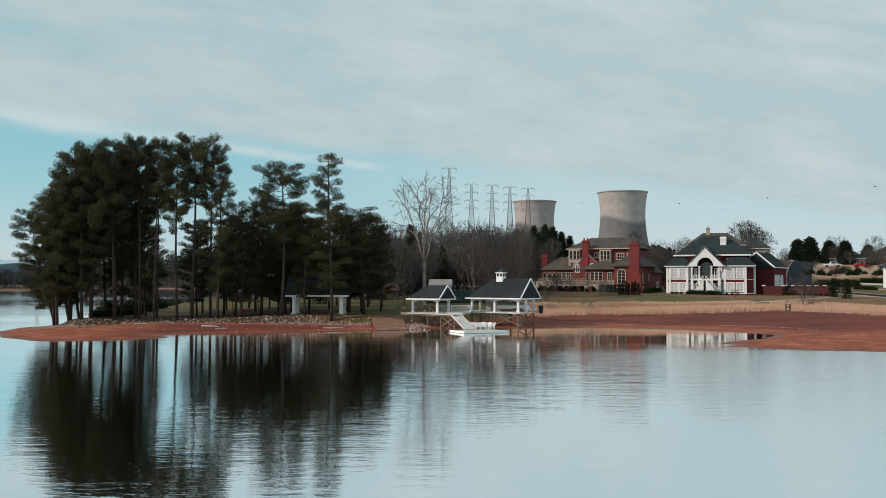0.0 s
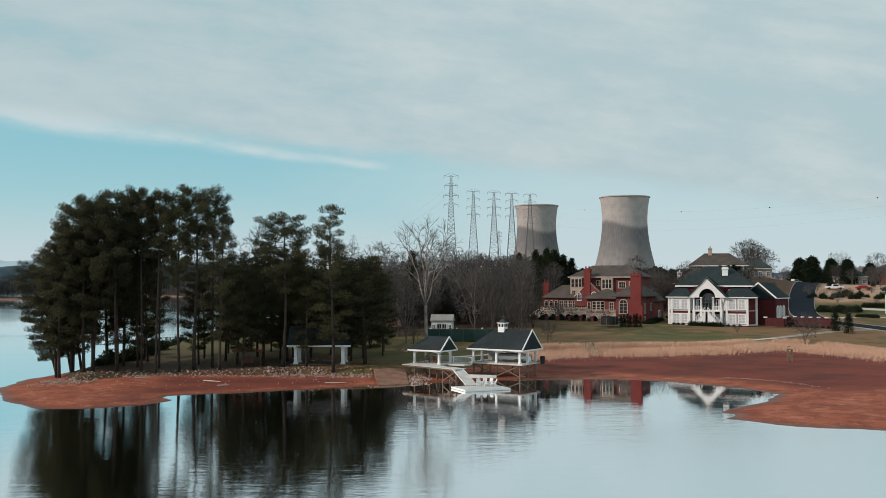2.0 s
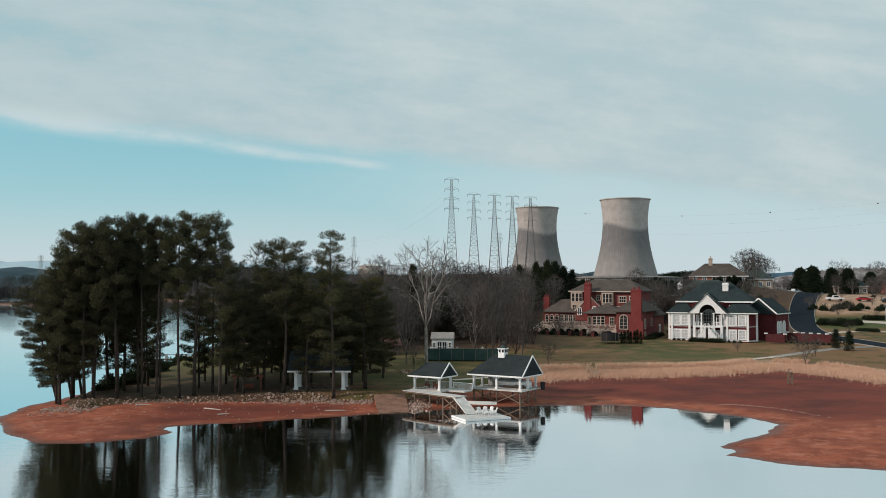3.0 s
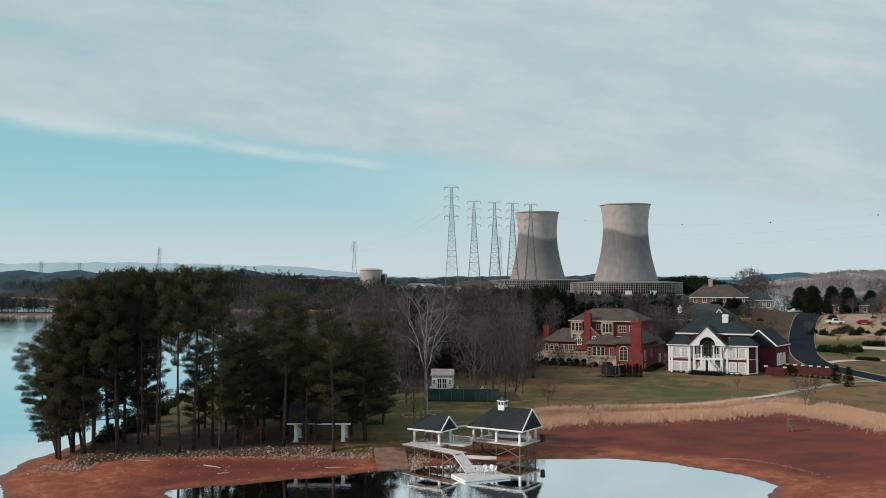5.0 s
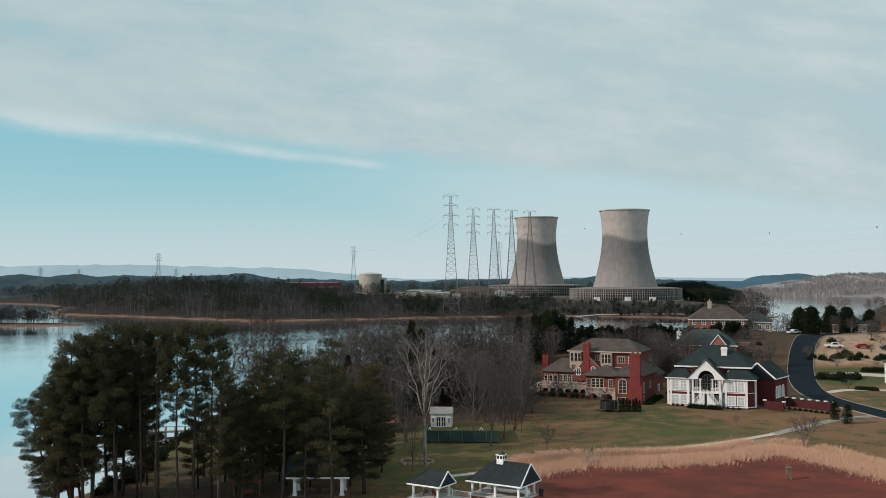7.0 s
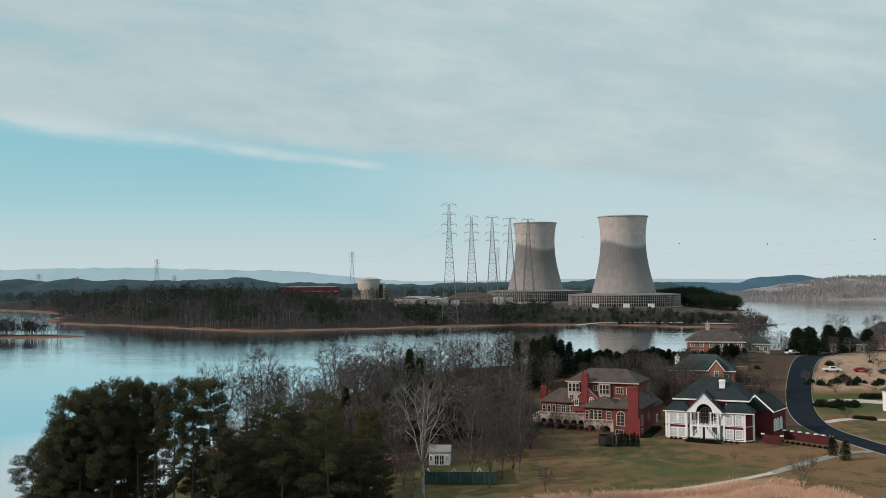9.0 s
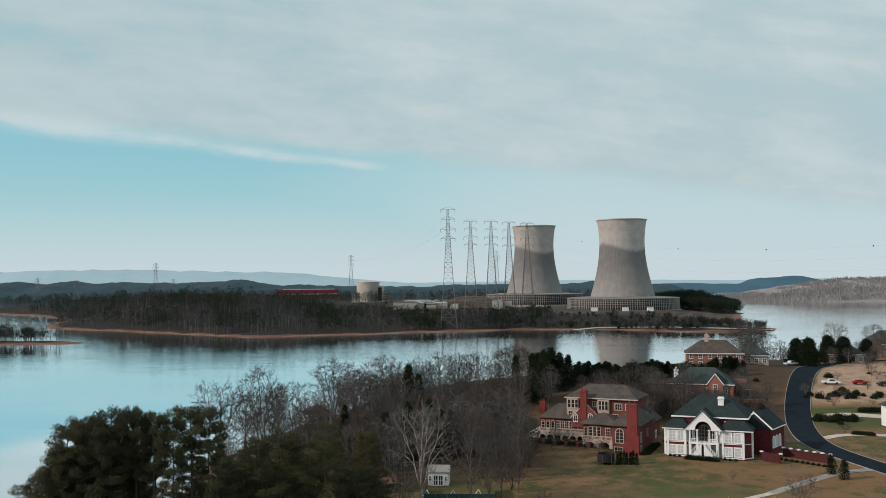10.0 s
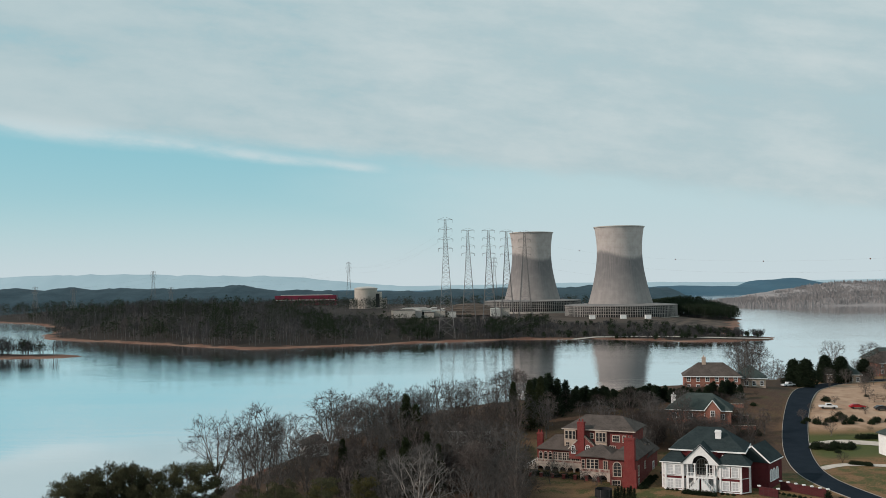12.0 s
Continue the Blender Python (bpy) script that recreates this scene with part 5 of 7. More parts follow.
    part("roof", hip(MB(), -4.6, 4.6, -2.4, 2.4, 5.35, 2.9, 0.35, ends=(0, 0)), "dark_roof", sh)
    part("fascia", MB().box(-4.97, 4.97, -2.82, -2.75, 5.10, 5.36).box(-4.97, 4.97, 2.75, 2.82, 5.10, 5.36), "white", sh)
    col = None
    for x in (-3.7, 3.7):
        for y in (-1.9, 1.9):
            if col is None:
                col = part("column", MB().box(-0.26, 0.26, -0.26, 0.26, 2.0, 5.2).box(-0.36, 0.36, -0.36, 0.36, 2.0, 2.6).box(-0.34, 0.34, -0.34, 0.34, 4.9, 5.2), "white", sh, at=Matrix.Translation((x, y, 0)))
            else:
                share(col, Matrix.Translation((x, y, 0)), sh)
    part("floor_slab", MB().box(-4.6, 4.6, -2.4, 2.4, 1.9, ground(-19.5, 152.8) + 0.04), "wood", sh)
    for x in (-1.5, 1.2):
        picnic_table(pose(-19.5 + x, 152.6, ground(-19.5, 152.8) + 0.1, 0, 0, 8 * x))
    # timber swing frame
    sw = thing("swing_frame", pose(-31.0, 152.0, ground(-31, 152), 0, 0, 12), "brown timber arbour with a hanging bench", "swing")
    for x in (-2.0, 2.0):
        for y in (-0.6, 0.6):
            part("post", MB().box(x - 0.08, x + 0.08, y - 0.08, y + 0.08, -0.1, 2.3), "redwood", sw)
    part("beam", MB().box(-2.4, 2.4, -0.66, -0.54, 2.25, 2.45).box(-2.4, 2.4, 0.54, 0.66, 2.25, 2.45), "redwood", sw)
    for i in range(9):
        x = -2.2 + 0.55 * i
        part("rafter", MB().box(x - 0.04, x + 0.04, -1.0, 1.0, 2.46, 2.60), "redwood", sw)
    part("bench", MB().box(-0.9, 0.9, -0.3, 0.25, 0.5, 0.56).box(-0.9, 0.9, 0.22, 0.28, 0.56, 1.05), "redwood", sw)
    for x in (-0.8, 0.8):
        part("chain", MB().bar((x, 0, 0.55), (x, 0, 2.3), 0.03), "steel", sw)


def chair(name, m, mat, label, group):
    ob = thing(name, m, label, "chair", group)
    part("seat", MB().box(-0.28, 0.28, -0.30, 0.26, 0.36, 0.42), mat, ob)
    for i in range(5):
        x = -0.24 + 0.12 * i
        part("slat", MB().bar((x, 0.24, 0.40), (x, 0.52, 1.05 - 0.03 * abs(i - 2)), 0.09, 0.03), mat, ob)
    for x in (-0.34, 0.34):
        part("arm", MB().box(x - 0.07, x + 0.07, -0.34, 0.36, 0.58, 0.62), mat, ob)
        for y in (-0.28, 0.28):
            part("leg", MB().box(x - 0.035, x + 0.035, y - 0.035, y + 0.035, 0, 0.58), mat, ob)
    return ob


def picnic_table(m):
    ob = thing("picnic_table", m, "dark timber picnic table with benches in the shelter", "table", "picnic tables")
    part("tabletop", MB().box(-0.9, 0.9, -0.38, 0.38, 0.70, 0.76), "wood", ob)
    for y in (-0.68, 0.68):
        part("bench", MB().box(-0.9, 0.9, y - 0.14, y + 0.14, 0.42, 0.47), "wood", ob)
    for x in (-0.65, 0.65):
        part("frame", MB().bar((x, -0.62, 0), (x, 0.2, 0.72), 0.09).bar((x, 0.62, 0), (x, -0.2, 0.72), 0.09).box(x - 0.05, x + 0.05, -0.75, 0.75, 0.36, 0.44), "wood", ob)
    return ob


waterfront()


def stones():
    """Pale riprap along the bank, half sunk, each a rough lump."""
    r = random.Random(3)
    mb = MB()
    def lump(x, y, s):
        z = ground(x, y)
        q = pose(x, y, z + s * 0.15, r.uniform(0, 360), r.uniform(0, 360), r.uniform(0, 360))
        k = [(r.uniform(0.6, 1.0) * s * a, r.uniform(0.6, 1.0) * s * b, r.uniform(0.5, 0.8) * s * c) for a, b, c in ((1, 1, 1), (-1, 1, 1), (-1, -1, 1), (1, -1, 1), (1, 1, -1), (-1, 1, -1), (-1, -1, -1), (1, -1, -1))]
        mb.add(k, [(0, 1, 2, 3), (7, 6, 5, 4), (0, 4, 5, 1), (1, 5, 6, 2), (2, 6, 7, 3), (3, 7, 4, 0)], q)
    for _ in range(2400):
        x = r.uniform(-58, -10.8)
        dense = 0.9 if x > -27 or x < -50 else 0.3
        if r.random() > dense:
            continue
        lo, hi = (143.2, 146.6) if x > -50 else (134.5, 142.5)
        lump(x, r.gauss((lo + hi) / 2, (hi - lo) / 3.4) + (0.06 * (x + 30) if x > -50 else 0.0), r.choice((0.05, 0.07, 0.09, 0.12, 0.17)))
    for _ in range(330):
        lump(r.gauss(-3.9, 0.8), r.gauss(143.4, 2.4), r.choice((0.10, 0.14, 0.2, 0.26)))
    for _ in range(160):
        x = r.uniform(-50, 16)
        lump(x, r.uniform(131, 143) + 0.05 * x, r.choice((0.05, 0.07, 0.1)))
    for i in range(260):   # strand line of pale debris across the mud
        t = r.random()
        lump(41.2 + 10.6 * t + r.gauss(0, 0.3), 143.5 - 14.0 * t ** 2.6 + r.gauss(0, 0.22), r.choice((0.03, 0.05, 0.07)))
    tagged(part("riprap", mb, "rock", recalc=False), "pale riprap stones scattered along the clay bank", "stones", kind="stuff")
    for i, (x, y, l, a) in enumerate(((-33, 137.5, 3.6, -35), (-30.5, 133.5, 1.6, 20), (-15.5, 138.0, 3.0, 4), (-44, 141.0, 2.2, 15), (12.0, 147.2, 1.2, 30))):
        lg = thing("driftwood", pose(x, y, ground(x, y) + 0.07, 0, 0, a), "bleached driftwood log on the clay", "log", "driftwood")
        part("log", MB().tube([(-l / 2, 0, 0), (0, 0.1, 0.03), (l / 2, -0.05, 0.05)], [0.11, 0.09, 0.04], 7), "stone_trim", lg)


stones()


def reeds():
    """Belt of dry reeds along the back of the mud bay."""
    r = random.Random(8)
    line = [Vector((x, DEEP * y)) for x, y in ((13.5, 114.5), (19, 118.6), (25, 119.6), (27.8, 119.8), (30.5, 120), (40, 120), (53, 121.8), (64, 127.2), (70, 124.8), (74.5, 116), (79, 107.5), (88, 99.5))]
    spans = [(a, b, (b - a).length) for a, b in zip(line, line[1:])]
    total = sum(s[2] for s in spans)
    mb = MB()
    for _ in range(105000):
        d = r.uniform(0, total)
        for a, b, l in spans:
            if d <= l:
                break
            d -= l
        p = a.lerp(b, d / l)
        q = (b - a).normalized()
        off = r.gauss(0.2, 2.3)
        p = p + Vector((-q.y, q.x)) * off
        if 26.3 < p.x < 29.2 and r.random() < 0.85:
            continue
        z = ground(p.x, p.y)
        lean = Vector((r.gauss(0.12, 0.24), r.gauss(-0.05, 0.24), 1)).normalized()
        h = r.uniform(0.75, 1.5) * (1 - 0.06 * abs(off))
        s = Vector((r.uniform(-1, 1), r.uniform(-1, 1), 0)).normalized() * r.uniform(0.015, 0.036)
        o = Vector((p.x, p.y, z - 0.05))
        m_ = o + lean * h * 0.6
        t = o + lean * h + Vector((r.gauss(0.12, 0.15), r.gauss(0, 0.15), -0.05))
        mb.add([o - s, o + s, m_ + s * 1.2, m_ - s * 1.2, t], [(0, 1, 2, 3), (3, 2, 4)])
    tagged(part("reeds", mb, "reed", recalc=False), "dense belt of dry straw-coloured reeds", "reeds", kind="stuff")


reeds()


M["kerb"] = plain("kerb_concrete", (0.21, 0.20, 0.18), (0.32, 0.30, 0.27), 0.6, 0.9, relief=0.2)


def ribbon(name, pts, width, lift, mat, label, category, edge=None):
    """A strip draped on the ground along a smooth line."""
    P = [Vector(p) for p in pts]
    line = []
    for i in range(len(P) - 1):
        p0, p1, p2, p3 = P[max(i - 1, 0)], P[i], P[i + 1], P[min(i + 2, len(P) - 1)]
        for j in range(10):
            t = j / 10
            line.append(0.5 * ((2 * p1) + (p2 - p0) * t + (2 * p0 - 5 * p1 + 4 * p2 - p3) * t * t + (3 * p1 - p0 - 3 * p2 + p3) * t ** 3))
    line.append(P[-1])
    mb, kerbs = MB(), [MB(), MB()]
    n = 5
    for i, p in enumerate(line):
        d = (line[min(i + 1, len(line) - 1)] - line[max(i - 1, 0)]).normalized()
        s = Vector((d.y, -d.x))
        mid = ground(p.x, p.y)
        for j in range(n):
            q = p + s * width * (j / (n - 1) - 0.5)
            z = max(ground(q.x, q.y), mid - 0.3) + lift
            mb.v.append((q.x, q.y, z))
            if j in (0, n - 1) and edge:
                k = kerbs[0 if j == 0 else 1]
                o = s * (-0.16 if j == 0 else 0.16)
                k.v += [(q.x, q.y, z - 0.2), (q.x, q.y, z + 0.10), (q.x + o.x, q.y + o.y, z + 0.10), (q.x + o.x, q.y + o.y, z - 0.3)]
    mb.f = [(i * n + j, i * n + j + 1, (i + 1) * n + j + 1, (i + 1) * n + j) for i in range(len(line) - 1) for j in range(n - 1)]
    tagged(part(name, mb, mat, smooth=True, recalc=False), label, category, kind="structure")
    if edge:
        for k in kerbs:
            k.f = [(i * 4 + j, (i + 1) * 4 + j, (i + 1) * 4 + j + 1, i * 4 + j + 1) for i in range(len(line) - 1) for j in range(3)]
            tagged(part("kerb", k, edge), "pale concrete kerb along the road", "kerb", kind="structure")


ribbon("path", [(1.5, 165.3), (6.5, 167.5), (12, 172), (20, 177.5), (27, 180.5), (35, 183.5), (45.5, 187.5), (58, 194), (69.5, 201)], 1.7, 0.06, "path", "pale concrete path behind the reeds", "path")
ribbon("path", [(69, 200.7), (76.5, 207), (84, 213), (91, 218), (99, 221)], 2.4, 0.05, "kerb", "grey drive joining the path to the road", "drive")
ROAD = [(150, 165), (124, 182), (109, 205), (101, 228), (98.2, 248), (102.5, 272), (112.5, 302), (126, 333), (142, 364), (160, 386), (185, 396), (235, 402)]
ribbon("road", ROAD, 7.4, 0.10, "asphalt", "winding dark asphalt road up the hill", "road", edge="kerb")
ribbon("path", [(103, 258), (112, 262), (128, 258), (150, 255)], 3.0, 0.08, "path", "pale concrete drive across the lawn", "drive")
ribbon("path", [(109, 284), (122, 288), (140, 284), (160, 284)], 4.5, 0.08, "path", "pale concrete drive beside clipped shrubs", "drive")

# ---- houses ----
WINDOWS = {}


def window(parent, x, z, w, h, y=0.0, cols=2, rows=3, arch=False, turn=0.0, trim="white", wide=0.16, pane="glass"):
    """A window on a wall: casing, bars and sill as one frame, with its dark pane behind. Looks along -y before turning."""
    key = (w, h, cols, rows, arch, trim, wide, pane)
    at = Matrix.Translation((x, y, z)) @ pose(0, 0, 0, 0, 0, turn)
    name = "door" if h > 2.25 * w and rows <= 2 else "window"
    if key in WINDOWS:
        f0 = WINDOWS[key]
        f = share(f0, at, parent)
        for c in f0.children:
            share(c, Matrix.Identity(4), f)
        return f
    a, o = w / 2, w / 2 + wide
    def outline(e, foot, head):
        top = [(e * math.cos(math.pi * i / 10), h + e * math.sin(math.pi * i / 10)) for i in range(11)] if arch else [(e, h + head), (-e, h + head)]
        return [(-e, foot), (e, foot)] + top
    inner, outer = outline(a, 0, 0), outline(o, -0.08, wide)
    n = len(inner)
    fr = MB()
    for ring, y_ in ((outer, -0.09), (inner, -0.09), (inner, 0.02), (outer, 0.02)):
        fr.v += [(p[0], y_, p[1]) for p in ring]
    fr.f = [(k * n + i, k * n + (i + 1) % n, (k + 1) % 4 * n + (i + 1) % n, (k + 1) % 4 * n + i) for k in range(4) for i in range(n)]
    f = part(name, fr, trim, parent, at=at)
    part("pane", MB().prism(inner, -0.03, -0.012), pane, f)
    part("sill", MB().box(-o - 0.06, o + 0.06, -0.15, -0.092, -0.16, -0.04), trim, f)
    top = h + (a if arch else 0)
    for i in range(1, cols):
        x_ = -a + w * i / cols
        part("glazing_bar", MB().box(x_ - 0.04, x_ + 0.04, -0.06, -0.032, 0.002, top - 0.04), trim, f)
    for z_ in [h * i / rows for i in range(1, rows)] + ([h] if arch else []):
        part("glazing_bar", MB().box(-a + 0.002, a - 0.002, -0.068, -0.034, z_ - 0.035, z_ + 0.035), trim, f)
    WINDOWS[key] = f
    return f


def chimney(parent, x0, x1, y0, y1, z0, z1, mat="chimney", pots=2, base=None):
    mb = MB().box(x0, x1, y0, y1, z0, z1)
    if base:
        mb.box(x0 - base, x1 + base, y0 - 0.3, y1, z0, z0 + (z1 - z0) * 0.42)
    mb.box(x0 - 0.12, x1 + 0.12, y0 - 0.12, y1 + 0.12, z1 - 0.55, z1 - 0.25)
    c = part("chimney", mb, mat, parent)
    for i in range(pots):
        x = x0 + (x1 - x0) * (i + 0.5) / pots
        part("pot", MB().lathe([(0.20, z1), (0.24, z1 + 0.1), (0.17, z1 + 0.7)], 8, True), mat, c, at=Matrix.Translation((x, (y0 + y1) / 2, 0)))
    return c


def baluster_rail(parent, a, b, z, mat="stone_trim", h=1.0):
    a, b = Vector(a), Vector(b)
    mb = MB().bar(a + Vector((0, 0, z + h)), b + Vector((0, 0, z + h)), 0.14, 0.12).bar(a + Vector((0, 0, z + 0.06)), b + Vector((0, 0, z + 0.06)), 0.12, 0.1)
    n = max(3, int((b - a).length / 0.32))
    for i in range(n + 1):
        p = a.lerp(b, i / n)
        w = 0.14 if i % 8 == 0 else 0.05
        mb.box(p.x - w, p.x + w, p.y - w, p.y + w, z, z + h)
    return part("balustrade", mb, mat, parent)


def white_house():
    """Brick house with white canted bays, an arched pediment over a balcony and a brick wing."""
    G = 4.85
    ob = thing("house", pose(55.9, 239.4, G, 0, 0, -23), "crimson brick house with white arched pediment and slate roof", "house")
    E = 6.6
    part("wall", MB().box(2.0, 18.8, 2.6, 15.5, -0.6, 9.4), "brick_b", ob, "crimson brick walls")
    # canted bays either side of the porch
    lb = [(0.0, 1.4), (0.9, 0.0), (5.1, 0.0), (6.0, 1.4), (6.0, 3.0), (0.0, 3.0)]
    rb = [(13.2, 1.4), (14.1, 0.0), (18.9, 0.0), (20.8, 2.3), (20.8, 6.5), (13.2, 3.0)]
    for pts in (lb, rb):
        part("bay_wall", MB().plan(pts, -0.6, E), "brick_b", ob)
        band = MB()
        for (ax, ay), (bx, by) in zip(pts[:4], pts[1:4]):
            d = Vector((bx - ax, by - ay)).normalized()
            nrm = Vector((d.y, -d.x)) * 0.05
            for z0, z1 in ((-0.25, 0.0), (E - 0.35, E), (3.22, 3.36)):
                band.bar((ax + nrm.x, ay + nrm.y, (z0 + z1) / 2), (bx + nrm.x, by + nrm.y, (z0 + z1) / 2), 0.12, z1 - z0)
            for x, y in ((ax, ay), (bx, by)):
                band.box(x - 0.24 + nrm.x, x + 0.24 + nrm.x, y - 0.2 + nrm.y, y + 0.2 + nrm.y, -0.25, E)
        part("white_trim", band, "white", ob, "white corner boards and cornice")
        for (ax, ay), (bx, by) in zip(pts[:4], pts[1:4]):
            L = math.hypot(bx - ax, by - ay)
            if ax > 18 and ay > -1 and bx > 20:
                spots = ()
            else:
                spots = (0.27, 0.73) if L > 3 else (0.5,)
            for s in spots:
                x, y = ax + (bx - ax) * s, ay + (by - ay) * s
                turn = math.degrees(math.atan2(by - ay, bx - ax))
                n = Vector((by - ay, -(bx - ax))).normalized() * 0.05
                w = 1.35 if L > 3 else 0.95
                window(ob, x + n.x, 3.65, w, 2.25, y + n.y, 2, 3, turn=turn, wide=0.32, pane="blind")
                window(ob, x + n.x, 0.35, w, 1.95, y + n.y, 2, 2 if L < 3 else 3, turn=turn, wide=0.32, pane="blind")
        x0, x1 = pts[0][0], pts[3][0]
        part("bay_roof", hip(MB(), x0, x1, 0.0, 5.6, E + 0.05, 2.5, 0.45, inset=2.6), "slate", ob, "slate hipped roof over the bay")
        part("gutter", MB().box(x0 - 0.5, x1 + 0.5, -0.55, -0.42, E - 0.16, E + 0.06), "white", ob)
    # main roof
    part("roof", hip(MB(), 2.0, 19.4, 2.6, 15.5, 9.4, 4.9, 0.55, inset=6.2), "slate", ob, "large slate hipped roof")
    part("cornice", MB().box(1.4, 20.0, 1.95, 2.1, 9.1, 9.45).box(19.9, 20.05, 2.0, 16.0, 9.1, 9.45), "white", ob)
    chimney(ob, 12.4, 13.8, 5.6, 6.6, 8.0, 14.0, "white", 0)
    part("oculus", MB().lathe([(0.20, 0), (0.36, 0), (0.36, 0.12), (0.20, 0.12)], 14), "white", ob, at=Matrix.Translation((14.6, 2.55, 8.15)) @ pose(0, 0, 0, 90, 0, 0))
    # porch
    C = 9.55
    part("porch_wall", MB().box(6.0, 13.2, 1.9, 2.7, -0.5, E + 2.6), "brick_b", ob)
    part("balcony_floor", MB().box(6.0, 13.2, -0.9, 2.0, 3.05, 3.35), "white", ob)
    for x in (6.35, 8.1, 11.0, 12.85):
        part("column", MB().tube([(x, -0.6, 3.35), (x, -0.6, 6.5)], [0.21, 0.17], 12).box(x - 0.28, x + 0.28, -0.88, -0.32, 3.35, 3.6).box(x - 0.28, x + 0.28, -0.88, -0.32, 6.35, 6.6), "white", ob)
        part("pier", MB().box(x - 0.3, x + 0.3, -0.85, -0.3, -0.4, 3.05), "white", ob)
    # pediment with its arch
    ped, r0, n = MB(), 1.95, 14
    out = [(5.1, 6.45), (5.1, 6.75), (C, 11.15), (14.0, 6.75), (14.0, 6.45)]
    arc = [(C + r0 * math.cos(math.pi * i / n), 6.5 + 2.15 * math.sin(math.pi * i / n)) for i in range(n + 1)]
    right = [(C + r0, 6.45), (14.0, 6.45), (14.0, 6.75), (C, 11.15)]
    half = n // 2
    ped.prism([(14.0, 6.45), (14.0, 6.75), (C, 11.15)] + arc[:half + 1][::-1], -1.05, -0.55)
    ped.prism([(5.1, 6.45)] + arc[half:][::-1] + [(C, 11.15), (5.1, 6.75)], -1.05, -0.55)
    part("pediment", ped, "white", ob, "white pediment with a wide round arch", recalc=True)
    part("pediment_moulding", MB().bar((4.9, -1.12, 6.62), (C, -1.12, 11.25), 0.14, 0.36).bar((14.2, -1.12, 6.62), (C, -1.12, 11.25), 0.14, 0.36), "white", ob)
    part("pediment_roof", MB().prism([(4.7, 6.75), (C, 11.45), (14.4, 6.75), (14.0, 6.6), (C, 11.1), (5.1, 6.6)], -1.2, 7.5), "slate", ob)
    # flat near-black panel stands in for the shade of the recess
    part("archway", MB().box(7.2, 11.9, 1.80, 1.88, 3.4, 8.7), "dark", ob, "near-black panel painting the shade behind the arch")
    # grey trim instead of white puts the recess shade into its colour
    window(ob, C, 3.5, 2.6, 2.6, 1.76, 4, 3, arch=True, trim="louvre")
    for x in (7.2, 12.0):
        window(ob, x, 3.5, 1.1, 2.4, 1.86, 2, 3, pane="blind")
    baluster_rail(ob, (6.3, -0.75, 0), (8.2, -0.75, 0), 3.35, "white")
    baluster_rail(ob, (10.9, -0.75, 0), (12.9, -0.75, 0), 3.35, "white")
    for x in (7.2, 11.0, 12.6):
        window(ob, x, 0.0, 1.3, 2.2, 1.86, 2, 2, pane="blind")
    # double stair in front of the porch
    for s in (-1, 1):
        edge = [(C + s * 0.3, -0.3)]
        for i in range(9):
            edge += [(C + s * (0.3 + i * 0.30), 3.1 - 0.36 * i), (C + s * (0.6 + i * 0.30), 3.1 - 0.36 * i)]
        st = MB().prism(edge + [(C + s * 3.0, -0.3)], -2.3, -0.95)
        part("stair", st, "white", ob, "white outside stair")
        baluster_rail_sloped(ob, (C + s * 0.3, -2.32), (C + s * 3.1, -2.32), 3.2, 0.1)
    for x in range(9):
        plant(SHRUB, *to_plan(ob, 6.0 + x * 0.85, -3.2), 0.95, group="foundation shrubs")
    for x in (1.5, 2.6, 3.8, 14.6, 15.8, 17.2):
        plant(SHRUB, *to_plan(ob, x, -1.0), 0.5, group="foundation shrubs")
    part("bay_window", MB().box(20.78, 20.86, 3.2, 4.2, 0.2, 2.0).box(20.78, 20.86, 3.2, 4.2, 3.6, 5.4), "white", ob)
    # the brick wing
    wg = thing("house_wing", pose(81.7, 236.6, G, 0, 0, -37), "crimson brick gabled wing with white arched doors", "house")
    part("wall", MB().box(-8.4, 0.0, 0.0, 10.0, -0.6, 6.4), "brick_b", wg)
    part("gable_wall", MB().prism([(-8.4, 6.4), (0.0, 6.4), (-4.0, 9.9)], 0.0, 0.3), "brick_b", wg)
    part("roof", hip(MB(), -8.4, 0.0, 0.0, 10.0, 6.35, 3.75, 0.35, inset=0), "slate", wg)
    part("rake_board", MB().bar((0.4, -0.38, 6.3), (-4.1, -0.38, 10.1), 0.12, 0.34).bar((-8.8, -0.38, 6.3), (-4.1, -0.38, 10.1), 0.12, 0.34), "white", wg)
    part("gutter", MB().box(0.33, 0.45, -0.3, 10.2, 6.12, 6.36), "white", wg)
    window(wg, -3.6, 7.15, 0.85, 1.0, -0.02, 2, 2, pane="blind")
    window(wg, -6.2, 6.6, 0.7, 0.8, -0.02, 2, 2, pane="blind")
    window(wg, -5.3, 2.9, 0.6, 1.3, -0.02, 1, 2), window(wg, -5.6, 0.6, 0.9, 0.9, -0.02, 2, 2, arch=True, pane="blind")
    for y in (1.7, 3.7, 6.2):
        window(wg, 0.02, 1.6, 1.4, 1.9, y, 2, 3, arch=True, turn=90, wide=0.3, pane="blind")
    # brick garden wall with pale caps
    gw = thing("garden_wall", Matrix.Identity(4), "long brick garden wall with pale stone caps", "wall")
    pts = [(77.5, 231.5), (80.8, 227.8), (84.5, 236.5), (92.2, 226.6)]
